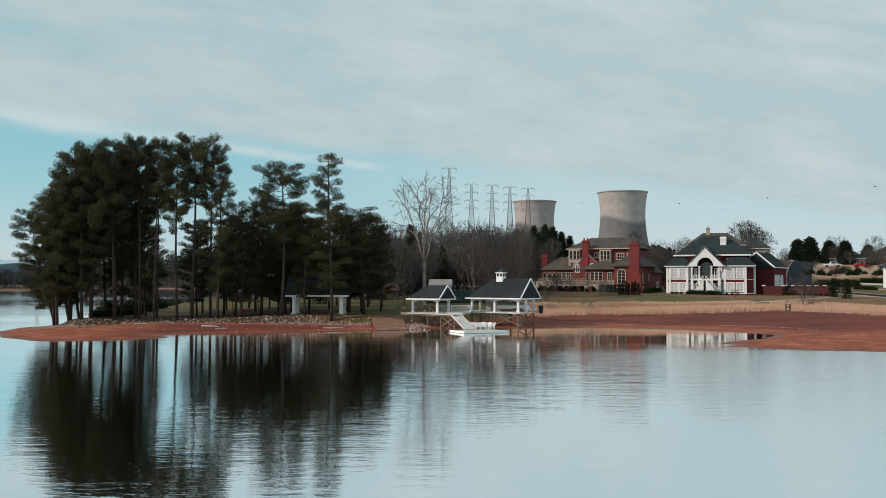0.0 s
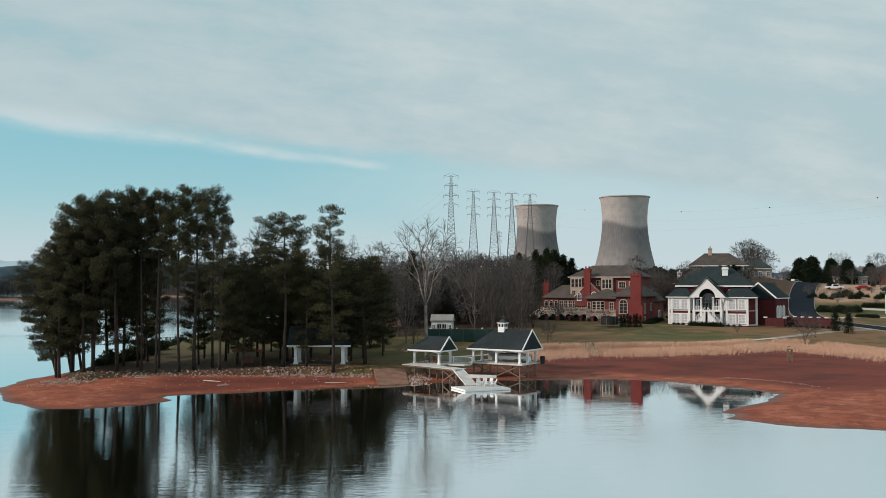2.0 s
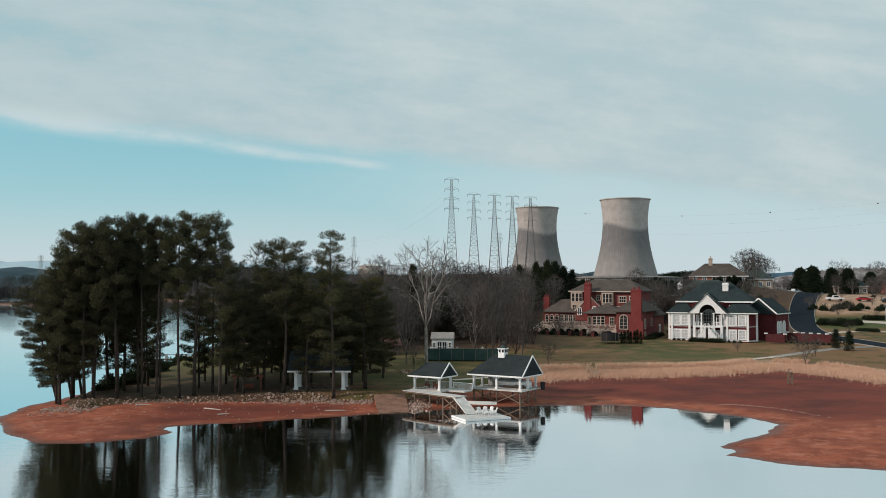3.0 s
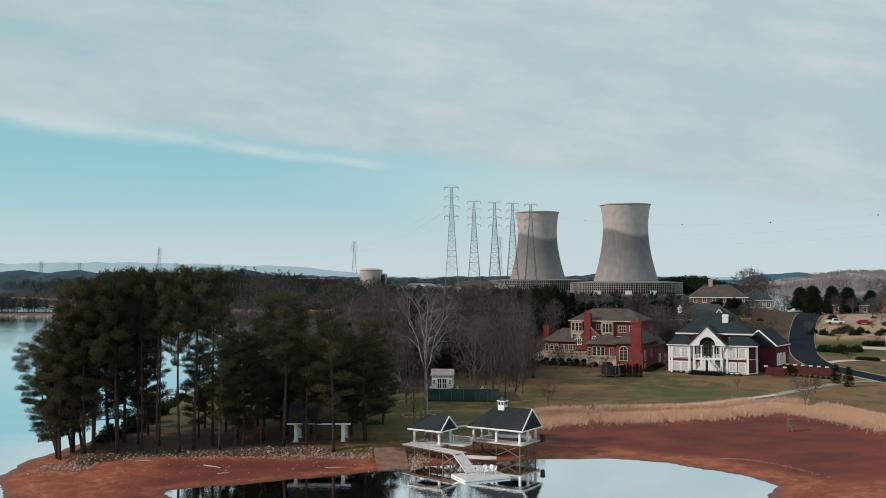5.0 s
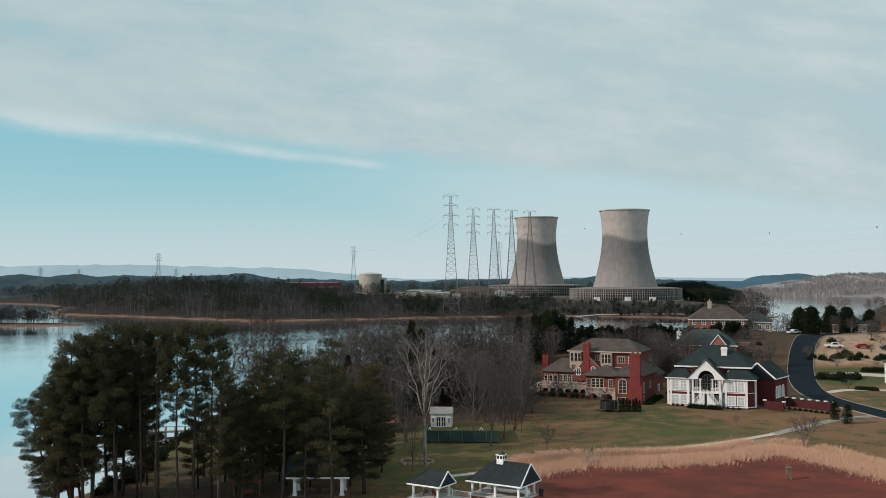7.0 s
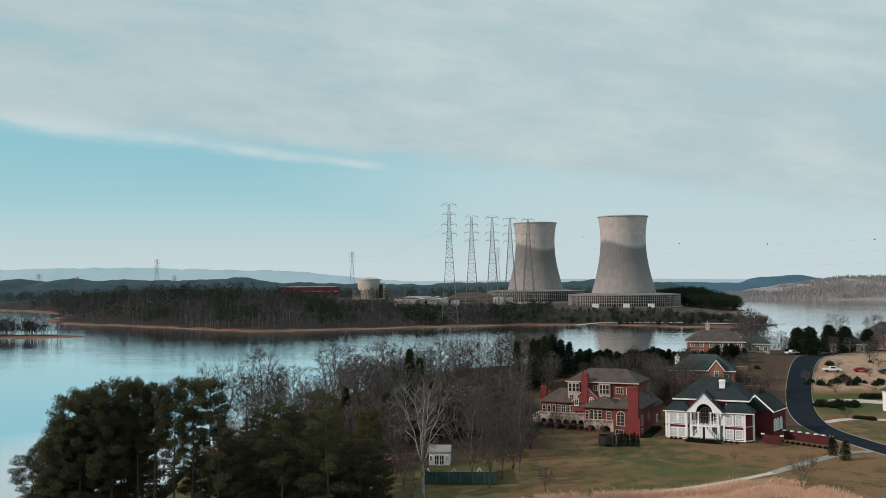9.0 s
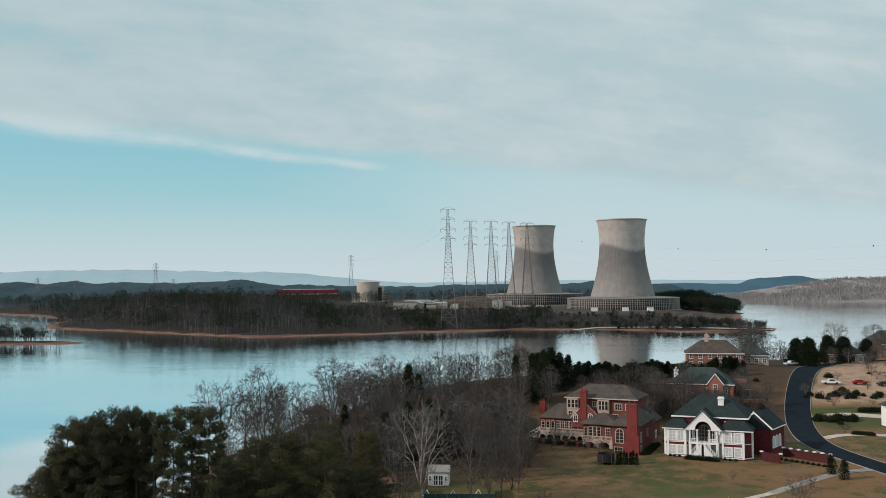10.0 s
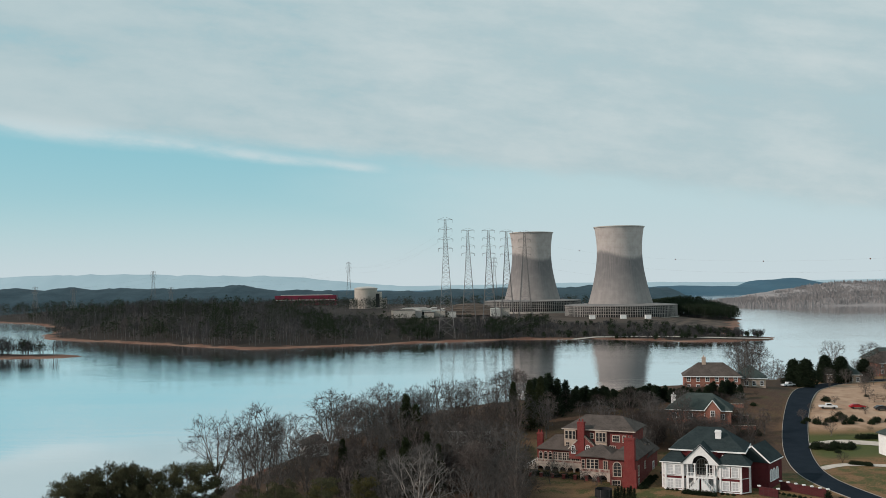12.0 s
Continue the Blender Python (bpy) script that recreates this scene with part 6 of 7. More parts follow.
    for a, b, z in ((0, 1, G), (2, 3, G)):
        a_, b_ = Vector((*pts[a], z)), Vector((*pts[b], z))
        part("wall", MB().bar(a_ + Vector((0, 0, 0.7)), b_ + Vector((0, 0, 0.7)), 0.35, 2.0), "brick_d", gw)
        n = 6 if a else 1
        for i in range(n + 1):
            p = a_.lerp(b_, i / n)
            part("cap", MB().box(p.x - 0.35, p.x + 0.35, p.y - 0.35, p.y + 0.35, p.z + 1.68, p.z + 1.95), "white", gw)
    for i in range(10):
        plant(SHRUB, 82.5 + i * 0.9, (232.5 - i * 1.05) / DEEP, 0.55, group="shrubs at the garden wall")


def baluster_rail_sloped(parent, a, b, z0, z1):
    a, b = Vector((*a, z0)), Vector((*b, z1))
    up = Vector((0, 0, 0.95))
    mb = MB().bar(a + up, b + up, 0.14, 0.14)
    for i in range(8):
        p = a.lerp(b, i / 7)
        mb.box(p.x - 0.05, p.x + 0.05, p.y - 0.05, p.y + 0.05, p.z - 0.3, p.z + 0.95)
    return part("stair_rail", mb, "white", parent)


def to_plan(ob, x, y):
    p = ob.matrix_basis @ Vector((x, y, 0))
    return p.x, p.y / DEEP


def arcade(name, parent, mat, x0, x1, n, y0, y1, z0, z1, r, pier, label=""):
    """A wall of n round-arched bays, each a part."""
    w = (x1 - x0) / n
    for i in range(n):
        c = x0 + w * (i + 0.5)
        a = w / 2 - pier
        arc = [(c - a * math.cos(math.pi * j / 12), r + 0.8 * a * math.sin(math.pi * j / 12)) for j in range(13)]
        out = [(c - w / 2, z0), (c - a, z0)] + arc + [(c + a, z0), (c + w / 2, z0), (c + w / 2, z1), (c - w / 2, z1)]
        part(name, MB().prism(out, y0, y1), mat, parent, label)


def mansion():
    """Large red brick mansion: arcaded wing, three-storey block, projecting front with a great chimney."""
    G = 4.6
    ob = thing("mansion", pose(27.5, 262, G, 0, 0, -25), "large red brick mansion with weathered brown hipped roofs", "house")
    # arcaded wing
    part("wall", MB().box(-0.9, 12.0, 2.2, 9.5, -1.0, 6.2), "brick", ob, "red brick walls")
    arcade("arch_bay", ob, "stone_trim", -0.9, 12.0, 6, 0.0, 0.5, -1.0, 2.55, 1.2, 0.24, "pale stone arch below the balcony")
    # near-black sheet on the wall paints the shade inside the arcade
    part("arcade_shade", MB().box(-0.8, 11.9, 2.12, 2.17, -0.8, 2.4), "dark", ob)
    part("balcony_floor", MB().box(-1.1, 12.2, -0.15, 2.3, 2.5, 2.75), "stone_trim", ob)
    baluster_rail(ob, (-1.0, 0.05, 0), (12.1, 0.05, 0), 2.75)
    arcade("loggia_bay", ob, "brick", -0.9, 3.3, 3, 1.9, 2.15, 2.75, 6.2, 4.9, 0.22)
    for i in range(6):
        window(ob, 4.0 + i * 1.25, 3.35, 0.95, 2.0, 2.16, 2, 3, trim="stone_trim", wide=0.12)
    for x in (-0.2, 1.2, 2.6):
        window(ob, x, 3.3, 0.85, 1.7, 1.86, 1, 2, arch=True, trim="stone_trim", wide=0.12)
    part("roof", hip(MB(), -0.9, 12.5, 2.0, 9.8, 6.3, 3.4, 0.6), "brown_roof", ob, "weathered brown hipped roof")
    chimney(ob, -1.75, -0.15, 3.4, 4.6, -0.8, 10.3, "chimney", 2)
    # outside stair down to the left
    edge = [(-1.4, -1.0)]
    for i in range(14):
        edge += [(-1.4 - 0.36 * i, 2.5 - 0.235 * i), (-1.4 - 0.36 * (i + 1), 2.5 - 0.235 * i)]
    st = MB().prism(edge + [(-1.4 - 0.36 * 14, -1.0)], 0.0, 2.0)
    part("stair", st, "stone_trim", ob, "pale stone stair with balustrade")
    for y in (0.0, 2.0):
        baluster_rail_sloped(ob, (-1.2, y), (-6.6, y), 2.6, -0.7)
    # three-storey block
    part("wall", MB().box(6.6, 25.2, 3.4, 15.0, -1.0, 11.9), "brick", ob)
    part("roof", hip(MB(), 6.6, 25.2, 3.4, 15.0, 12.0, 3.1, 0.8, inset=5.0), "brown_roof", ob)
    part("eave_board", MB().box(5.7, 26.1, 2.48, 2.58, 11.72, 12.0), "stone_trim", ob)
    part("corner_bay", MB().box(6.4, 9.6, 2.6, 4.0, 5.5, 11.8), "stucco", ob, "tan stucco corner with windows")
    for x in (7.1, 8.2, 9.2):
        window(ob, x, 9.2, 0.75, 2.1, 2.56, 1, 2, trim="stone_trim", wide=0.12)
    window(ob, 7.4, 6.9, 0.9, 1.3, 2.56, 2, 2, trim="stone_trim", wide=0.12)
    window(ob, 14.0, 9.6, 0.8, 1.2, 3.36, 2, 2, trim="stone_trim", wide=0.16)
    part("window_bay", MB().box(15.0, 18.2, 2.7, 3.6, 6.4, 11.6), "stucco", ob, "tan stucco window bay")
    for x in (15.7, 16.6, 17.5):
        window(ob, x, 8.9, 0.7, 2.3, 2.66, 1, 2, trim="stone_trim", wide=0.10)
        window(ob, x, 6.8, 0.7, 1.2, 2.66, 1, 2, trim="stone_trim", wide=0.10)
    window(ob, 20.6, 9.0, 1.7, 1.5, 3.36, 3, 2, trim="stone_trim", wide=0.2)
    window(ob, 23.2, 9.0, 1.2, 1.5, 3.36, 2, 2, trim="stone_trim", wide=0.2)
    window(ob, 19.6, 6.4, 1.6, 1.3, 3.36, 3, 2, trim="stone_trim", wide=0.16)
    chimney(ob, 10.5, 12.3, 1.4, 2.8, 4.0, 14.1, "chimney", 2)
    # gabled front beside that chimney
    part("gable_front", MB().prism([(12.3, 4.0), (15.4, 4.0), (15.4, 7.4), (12.3, 10.1)], 1.6, 3.4), "brick", ob)
    part("gable_front", MB().prism([(8.0, 4.0), (10.5, 4.0), (10.5, 9.0), (8.0, 6.7)], 1.6, 3.4), "brick", ob)
    part("gable_board", MB().bar((12.4, 1.5, 10.2), (15.7, 1.5, 7.3), 0.12, 0.3), "stone_trim", ob)
    part("gable_board", MB().bar((10.4, 1.5, 9.2), (7.8, 1.5, 6.6), 0.12, 0.3), "stone_trim", ob)
    part("gable_roof", MB().prism([(12.3, 10.15), (15.9, 7.15), (15.9, 7.35), (12.3, 10.4)], 1.4, 5.0), "brown_roof", ob)
    window(ob, 13.3, 6.1, 1.0, 1.2, 1.56, 2, 2, arch=True, trim="white"), window(ob, 9.2, 5.6, 0.9, 1.5, 1.56, 2, 2, arch=True, trim="white")
    # middle front
    part("wall", MB().box(13.3, 22.4, -5.0, 4.0, -1.0, 6.2), "brick", ob)
    part("roof", hip(MB(), 12.6, 22.4, -5.2, 4.0, 6.3, 2.4, 0.6), "brown_roof", ob)
    for x in (15.3, 16.4, 17.5):
        window(ob, x, 3.1, 0.85, 2.3, -5.04, 1, 3, trim="stone_trim", wide=0.12)
    window(ob, 19.9, 3.0, 1.0, 2.2, -5.04, 2, 3, trim="stone_trim", wide=0.16)
    window(ob, 13.95, 3.0, 0.7, 2.2, -5.04, 1, 3, trim="stone_trim", wide=0.12)
    arcade("balcony_bay", ob, "stone_trim", 13.6, 21.6, 2, -6.8, -5.0, -1.0, 2.3, 0.9, 0.9, "pale balcony over an arched opening")
    # shade under the balcony arches, painted as a near-black sheet
    part("arch_shade", MB().box(13.8, 21.4, -5.1, -5.02, -0.8, 2.2), "dark", ob)
    baluster_rail(ob, (13.6, -6.7, 0), (21.6, -6.7, 0), 2.35)
    # projecting front with the great chimney
    part("wall", MB().box(22.4, 29.0, -10.0, 4.0, -1.0, 6.9), "brick", ob)
    part("roof", hip(MB(), 22.0, 29.0, -10.0, 9.0, 6.95, 3.0, 0.6), "brown_roof", ob)
    window(ob, 24.3, 2.6, 1.9, 2.5, -10.04, 2, 3, arch=True, trim="stone_trim", wide=0.2)
    window(ob, 24.0, -0.3, 2.0, 1.7, -10.04, 3, 2, trim="stone_trim")
    chimney(ob, 26.5, 29.1, -11.4, -10.0, -1.0, 12.6, "chimney", 2, base=0.45)
    for y, z, h in ((-7.0, 2.6, 2.3), (-7.0, -0.2, 1.8), (0.0, 3.2, 1.6)):
        window(ob, 29.03, z, 1.2, h, y, 2, 3, turn=90, trim="stone_trim", wide=0.2)
    # lower wing running back, with dormers
    part("wall", MB().box(23.0, 28.6, 4.0, 17.0, -1.0, 5.4), "brick", ob)
    part("roof", hip(MB(), 23.0, 28.6, 3.0, 17.0, 5.5, 3.4, 0.6), "brown_roof", ob)
    for y in (6.5, 9.8):
        d = part("dormer", MB().box(25.6, 27.9, y - 0.8, y + 0.8, 6.2, 8.3), "stucco", ob)
        part("dormer_roof", hip(MB(), 25.2, 27.9, y - 0.8, y + 0.8, 8.3, 0.8, 0.3), "brown_roof", d)
        window(d, 27.93, 6.9, 0.9, 1.1, y, 2, 2, turn=90, trim="stone_trim", wide=0.12)
    window(ob, 28.63, 0.4, 1.3, 2.2, 11.5, 2, 2, turn=90, trim="white", wide=0.35)
    # terrace in front: fence piers, hedge, furniture shapes
    tr = thing("terrace_wall", pose(27.5, 262, G, 0, 0, -25), "low terrace wall with brick piers and dark iron panels", "wall")
    for i in range(8):
        x = -3.0 + i * 3.1
        part("pier", MB().box(x - 0.35, x + 0.35, -8.2, -7.5, -0.9, 1.5).box(x - 0.45, x + 0.45, -8.3, -7.4, 1.5, 1.65), "brick", tr)
        if i < 7:
            part("panel", MB().box(x + 0.35, x + 2.75, -7.9, -7.82, 0.9, 1.0).box(x + 0.35, x + 2.75, -7.9, -7.82, 0.0, 0.08), "black", tr)
            bars = MB()
            for j in range(14):
                bars.box(x + 0.45 + j * 0.17, x + 0.48 + j * 0.17, -7.88, -7.84, 0, 0.95)
            tagged(part("bars", bars, "black", tr), kind="stuff")
    for i in range(24):
        plant(SHRUB, *to_plan(ob, -5 + i * 0.85, -4.0 - (i % 3) * 1.1), 0.6 + 0.25 * ((i * 7) % 3), group="terrace shrubs")
    for i in range(12):
        plant(SHRUB, *to_plan(ob, 30.4 + (i % 2) * 1.0, -11 + i * 1.15), 0.85, group="shrubs beside the mansion")


def simple_house(x, y, turn, w, d, h, rise, wall, roof, label, chim=None, wins=4, storeys=2, gable=None, lift=0.0, trim="white"):
    g = ground(x, y) + lift
    ob = thing("house", pose(x, y, g, 0, 0, turn), label, "house", "houses along the road")
    part("wall", MB().box(-w / 2, w / 2, -d / 2, d / 2, -1.5, h), wall, ob)
    part("roof", hip(MB(), -w / 2, w / 2, -d / 2, d / 2, h, rise, 0.55), roof, ob)
    part("eave_board", MB().box(-w / 2 - 0.57, w / 2 + 0.57, -d / 2 - 0.62, -d / 2 - 0.54, h - 0.28, h), trim, ob)
    for s in range(storeys):
        z = 0.9 + s * (h / storeys)
        for i in range(wins):
            xx = -w / 2 + w * (i + 0.5) / wins
            window(ob, xx, z, 1.1, 1.5, -d / 2 - 0.02, 2, 2, trim=trim, wide=0.16)
    if gable:
        gx, gw, gh = gable
        part("gable_wall", MB().prism([(gx - gw / 2, -1.0), (gx + gw / 2, -1.0), (gx + gw / 2, h), (gx, h + gh), (gx - gw / 2, h)], -d / 2 - 1.6, -d / 2 + 2.0), wall, ob)
        part("gable_roof", MB().prism([(gx - gw / 2 - 0.4, h - 0.25), (gx, h + gh + 0.1), (gx + gw / 2 + 0.4, h - 0.25), (gx + gw / 2 + 0.4, h), (gx, h + gh + 0.4), (gx - gw / 2 - 0.4, h)], -d / 2 - 1.8, -d / 2 + 4.5), roof, ob)
        part("rake_board", MB().bar((gx - gw / 2 - 0.4, -d / 2 - 1.82, h - 0.1), (gx, -d / 2 - 1.82, h + gh + 0.25), 0.1, 0.26).bar((gx + gw / 2 + 0.4, -d / 2 - 1.82, h - 0.1), (gx, -d / 2 - 1.82, h + gh + 0.25), 0.1, 0.26), trim, ob)
        window(ob, gx, h - 1.6, 1.1, 1.5, -d / 2 - 1.63, 2, 2, trim=trim)
    if chim:
        cx, cy, ch, mat = chim
        chimney(ob, cx - 0.7, cx + 0.7, cy - 0.5, cy + 0.5, h * 0.5, ch, mat, 1)
    return ob


white_house()
mansion()
simple_house(134.0, 272, 6, 14, 8, 6.2, 3.0, "white", "green_roof", "white porch house with grey-green roof at the lawn", None, 5, 2)
simple_house(214, 452, -8, 24, 12, 5.0, 5.0, "stucco", "green_roof", "long low house with grey-green hipped roof", None, 6, 1)
simple_house(101.2, 355, -12, 20.0, 11, 5.6, 4.6, "brick_c", "brown_roof", "two-storey orange brick house with brown hipped roof", (-2.5, -0.5, 12.2, "stucco"), 6, lift=ground(98.6, 345) - 1.5 - ground(101.2, 355))
simple_house(116.2, 357, -16, 11, 10, 3.6, 4.2, "stucco", "green_roof", "low house with grey-green hipped roof and white porch", None, 4, 1, lift=ground(113.5, 348) - 0.4 - ground(116.2, 357))
simple_house(85.5, 313, -20, 20, 12, 3.6, 4.8, "brick_c", "green_roof", "brick house with steep green roof and front gables", (-8.6, 2.0, 7.4, "white"), 4, 1, gable=(4.6, 4.6, 3.2))
simple_house(166, 392, -20, 13, 10, 3.6, 3.6, "stucco", "green_roof", "pale single-storey house behind evergreens", None, 5, 1)
simple_house(199, 424, 12, 16, 11, 5.5, 4.6, "brick_c", "brown_roof", "brick house at the roadside with brown roof", None, 5, 2)
simple_house(9.3, 281, -10, 11, 9, 7.6, 3.4, "white", "brown_roof", "white two-storey house half hidden by bare trees", None, 4, 2)
simple_house(-37.0, 284, 25, 7, 6, 3.4, 2.4, "white", "brown_roof", "small white lake cottage behind bare trees", (1.5, 0, 6.4, "white"), 3, 1)

# ---- the power plant across the lake ----
def cooling_tower(x, y, z):
    ob = thing("cooling_tower", Matrix.Translation((x, y, z)), "tall concrete cooling tower with dark-stained lower shell", "cooling tower", "cooling towers")
    H, n = 117.0, 96
    prof = []
    for i in range(41):
        h = 12 + (H - 12) * i / 40
        t = (h - 86) / 86
        prof.append((29.9 * math.sqrt(1 + (t / (0.815 if t < 0 else 0.85)) ** 2 * (1.0 if t < 0 else 1.25)), h))
    inner = [(r - 0.7, h) for r, h in reversed(prof)]
    part("shell", MB().lathe(prof + inner, n), "tower", ob, smooth=True)
    part("rim", MB().lathe([(prof[-1][0] + 0.1, H - 1.6), (prof[-1][0] + 0.9, H - 1.3), (prof[-1][0] + 0.9, H - 0.2), (prof[-1][0] - 0.6, H + 0.1)], n), "concrete", ob)
    leg = None
    r0, r1 = prof[0][0] + 4.0, prof[0][0]
    for i in range(40):
        a = 2 * math.pi * i / 40
        q = pose(0, 0, 0, 0, 0, math.degrees(a))
        if leg is None:
            leg = part("leg", MB().bar((r0, 0, 0), (r1, 3.2, 12.2), 1.0).bar((r0, 0, 0), (r1, -3.2, 12.2), 1.0), "concrete", ob)
        else:
            share(leg, q, ob)
    # ring of fill cells round the foot
    R = 73.5
    part("fill_roof", MB().lathe([(r1 + 1.5, 14.5), (R + 1, 12.6), (R + 1, 11.6), (r1 + 1.5, 13.2)], n), "ring_roof", ob, "pale ring roof over the fill")
    part("fill_core", MB().lathe([(R - 6, -4), (R - 2, 11.6)], n), "pit", ob, "dark open fill behind the louvres")
    for h in (1.8, 5.2, 7.4, 9.6):
        part("ring_beam", MB().lathe([(R + 0.1, h), (R + 0.5, h), (R + 0.5, h + 0.5), (R + 0.1, h + 0.5)], n), "louvre", ob)
    post = None
    for i in range(150):
        q = pose(0, 0, 0, 0, 0, 360 * i / 150)
        if post is None:
            post = part("post", MB().bar((R + 0.6, 0, -4), (R + 0.3, 0, 12.0), 0.60), "louvre", ob)
        else:
            share(post, q, ob)
    part("basin", MB().lathe([(R + 3, -5.5), (R + 3, -2.6), (R + 2.3, -2.6), (R + 2.3, -5.5)], n), "concrete", ob)
    return ob


cooling_tower(240.5, 1275, 11.5)
cooling_tower(140.5, 1465, 15.0)


def pylon_meshes(H, w0, arms, half, thin=1.0):
    """Lattice tower: four tapering legs, rings and cross bracing, with cross arms."""
    legs, brace = [MB() for _ in range(4)], MB()
    levels = [0.0]
    while levels[-1] < 0.97:
        levels.append(levels[-1] + max(0.028 / thin, 0.085 / thin * (1 - levels[-1])))
    levels[-1] = 1.0
    def corner(t, i):
        w = w0 * ((1 - t) ** 1.25) + 0.9
        return Vector((w * (1 if i in (0, 3) else -1), w * (1 if i in (0, 1) else -1), H * t))
    for i in range(4):
        legs[i].tube([corner(t, i) for t in levels], [(0.31 - 0.14 * t) * thin for t in levels], 4)
    for a, b in zip(levels, levels[1:]):
        for i in range(4):
            j = (i + 1) % 4
            brace.bar(corner(a, i), corner(b, j), 0.145 * thin).bar(corner(a, j), corner(b, i), 0.145 * thin).bar(corner(b, i), corner(b, j), 0.145 * thin)
    arm = []
    for t, l in arms:
        z = H * t
        for s in (-1, 1):
            mb = MB()
            for d in (-0.8, 0.8):
                mb.bar((s * 0.9, d, z), (s * l * half, 0, z + 0.4), 0.24)
            mb.bar((s * 0.9, 0, z + 2.4), (s * l * half, 0, z + 0.4), 0.2)
            mb.bar((s * l * half, 0, z + 0.4), (s * l * half, 0, z - 2.4), 0.28)
            arm.append(mb)
    return (*legs, brace, *arm)


def pylons():
    arms = ((0.995, 1.0), (0.915, 0.95), (0.83, 1.05), (0.75, 1.0))
    first = None
    for x, y, h in ((5.6, 930, 106), (30.5, 1035, 104), (53.5, 1045, 104), (73.5, 1050, 103), (94.0, 1055, 102)):
        z = float(far_height(x, y))
        m = Matrix.Translation((x, y, max(z, 1.0)))
        if first is None:
            first = thing("pylon", m, "tall grey lattice pylon at the far shore", "pylon", "river crossing pylons")
            for n, mb in zip(("leg", "leg", "leg", "leg", "bracing") + ("cross_arm",) * 8, pylon_meshes(106, 7.0, arms, 7.0)):
                part(n, mb, "steel", first, recalc=False)
            first.scale = (1, 1, 1.09)
        else:
            c = copy_thing(first, m)
            c.scale = (1, 1, h / 106)
    small = None
    for x, y, h in ((-484, 1600, 44), (-155, 1600, 56), (88, 1560, 60), (-640, 1500, 34), (-560, 1450, 30), (-420, 1480, 30)):
        m = Matrix.Translation((x, y, 38 if y > 1500 else 26))
        if small is None:
            small = thing("pylon", m, "slender lattice pylon beyond the woods", "pylon", "distant pylons")
            for n, mb in zip(("leg", "leg", "leg", "leg", "bracing") + ("cross_arm",) * 8, pylon_meshes(46, 3.0, ((0.95, 0.8), (0.84, 1.0), (0.73, 0.8)), 5.0, 0.55)):
                part(n, mb, "steel", small, recalc=False)
        else:
            c = copy_thing(small, m)
            c.scale = (1, 1, h / 46)


pylons()


def cable(name, a, b, sag, balls=(), n=36, r=0.05, label="thin overhead power line"):
    ob = thing(name, Matrix.Identity(4), label, "power line", "power lines")
    a, b = Vector(a), Vector(b)
    at = lambda t: a.lerp(b, t) - Vector((0, 0, 4 * sag * t * (1 - t)))
    part("wire", MB().tube([at(i / n) for i in range(n + 1)], [r] * (n + 1), 3), "wire", ob)
    for t in balls:
        p = at(t)
        part("marker_ball", MB().lathe([(0, -0.5), (0.35, -0.35), (0.5, 0), (0.35, 0.35), (0, 0.5)], 10), "ball", ob, at=Matrix.Translation(p), smooth=True)


for i, (x, y) in enumerate(((94, 1055), (73.5, 1050), (53.5, 1045))):
    cable("power_line", (x + 7, y, 100 - 8 * i), (x + 330, y - 860, 96 - 8 * i), 30, (0.12, 0.30, 0.42, 0.53) if i == 0 else (), r=0.022)
for z, dx in ((104, -7), (104, 7), (96, -7)):
    cable("power_line", (5.6 + dx, 930, z), (-155 + dx * 0.5, 1600, z - 18), 12, r=0.025)
    cable("power_line", (-484, 1600, 74 - (104 - z)), (-155, 1600, 84 - (104 - z)), 16, r=0.03)
    cable("power_line", (-484, 1600, 74 - (104 - z)), (-820, 1500, 64 - (104 - z)), 16, r=0.03)


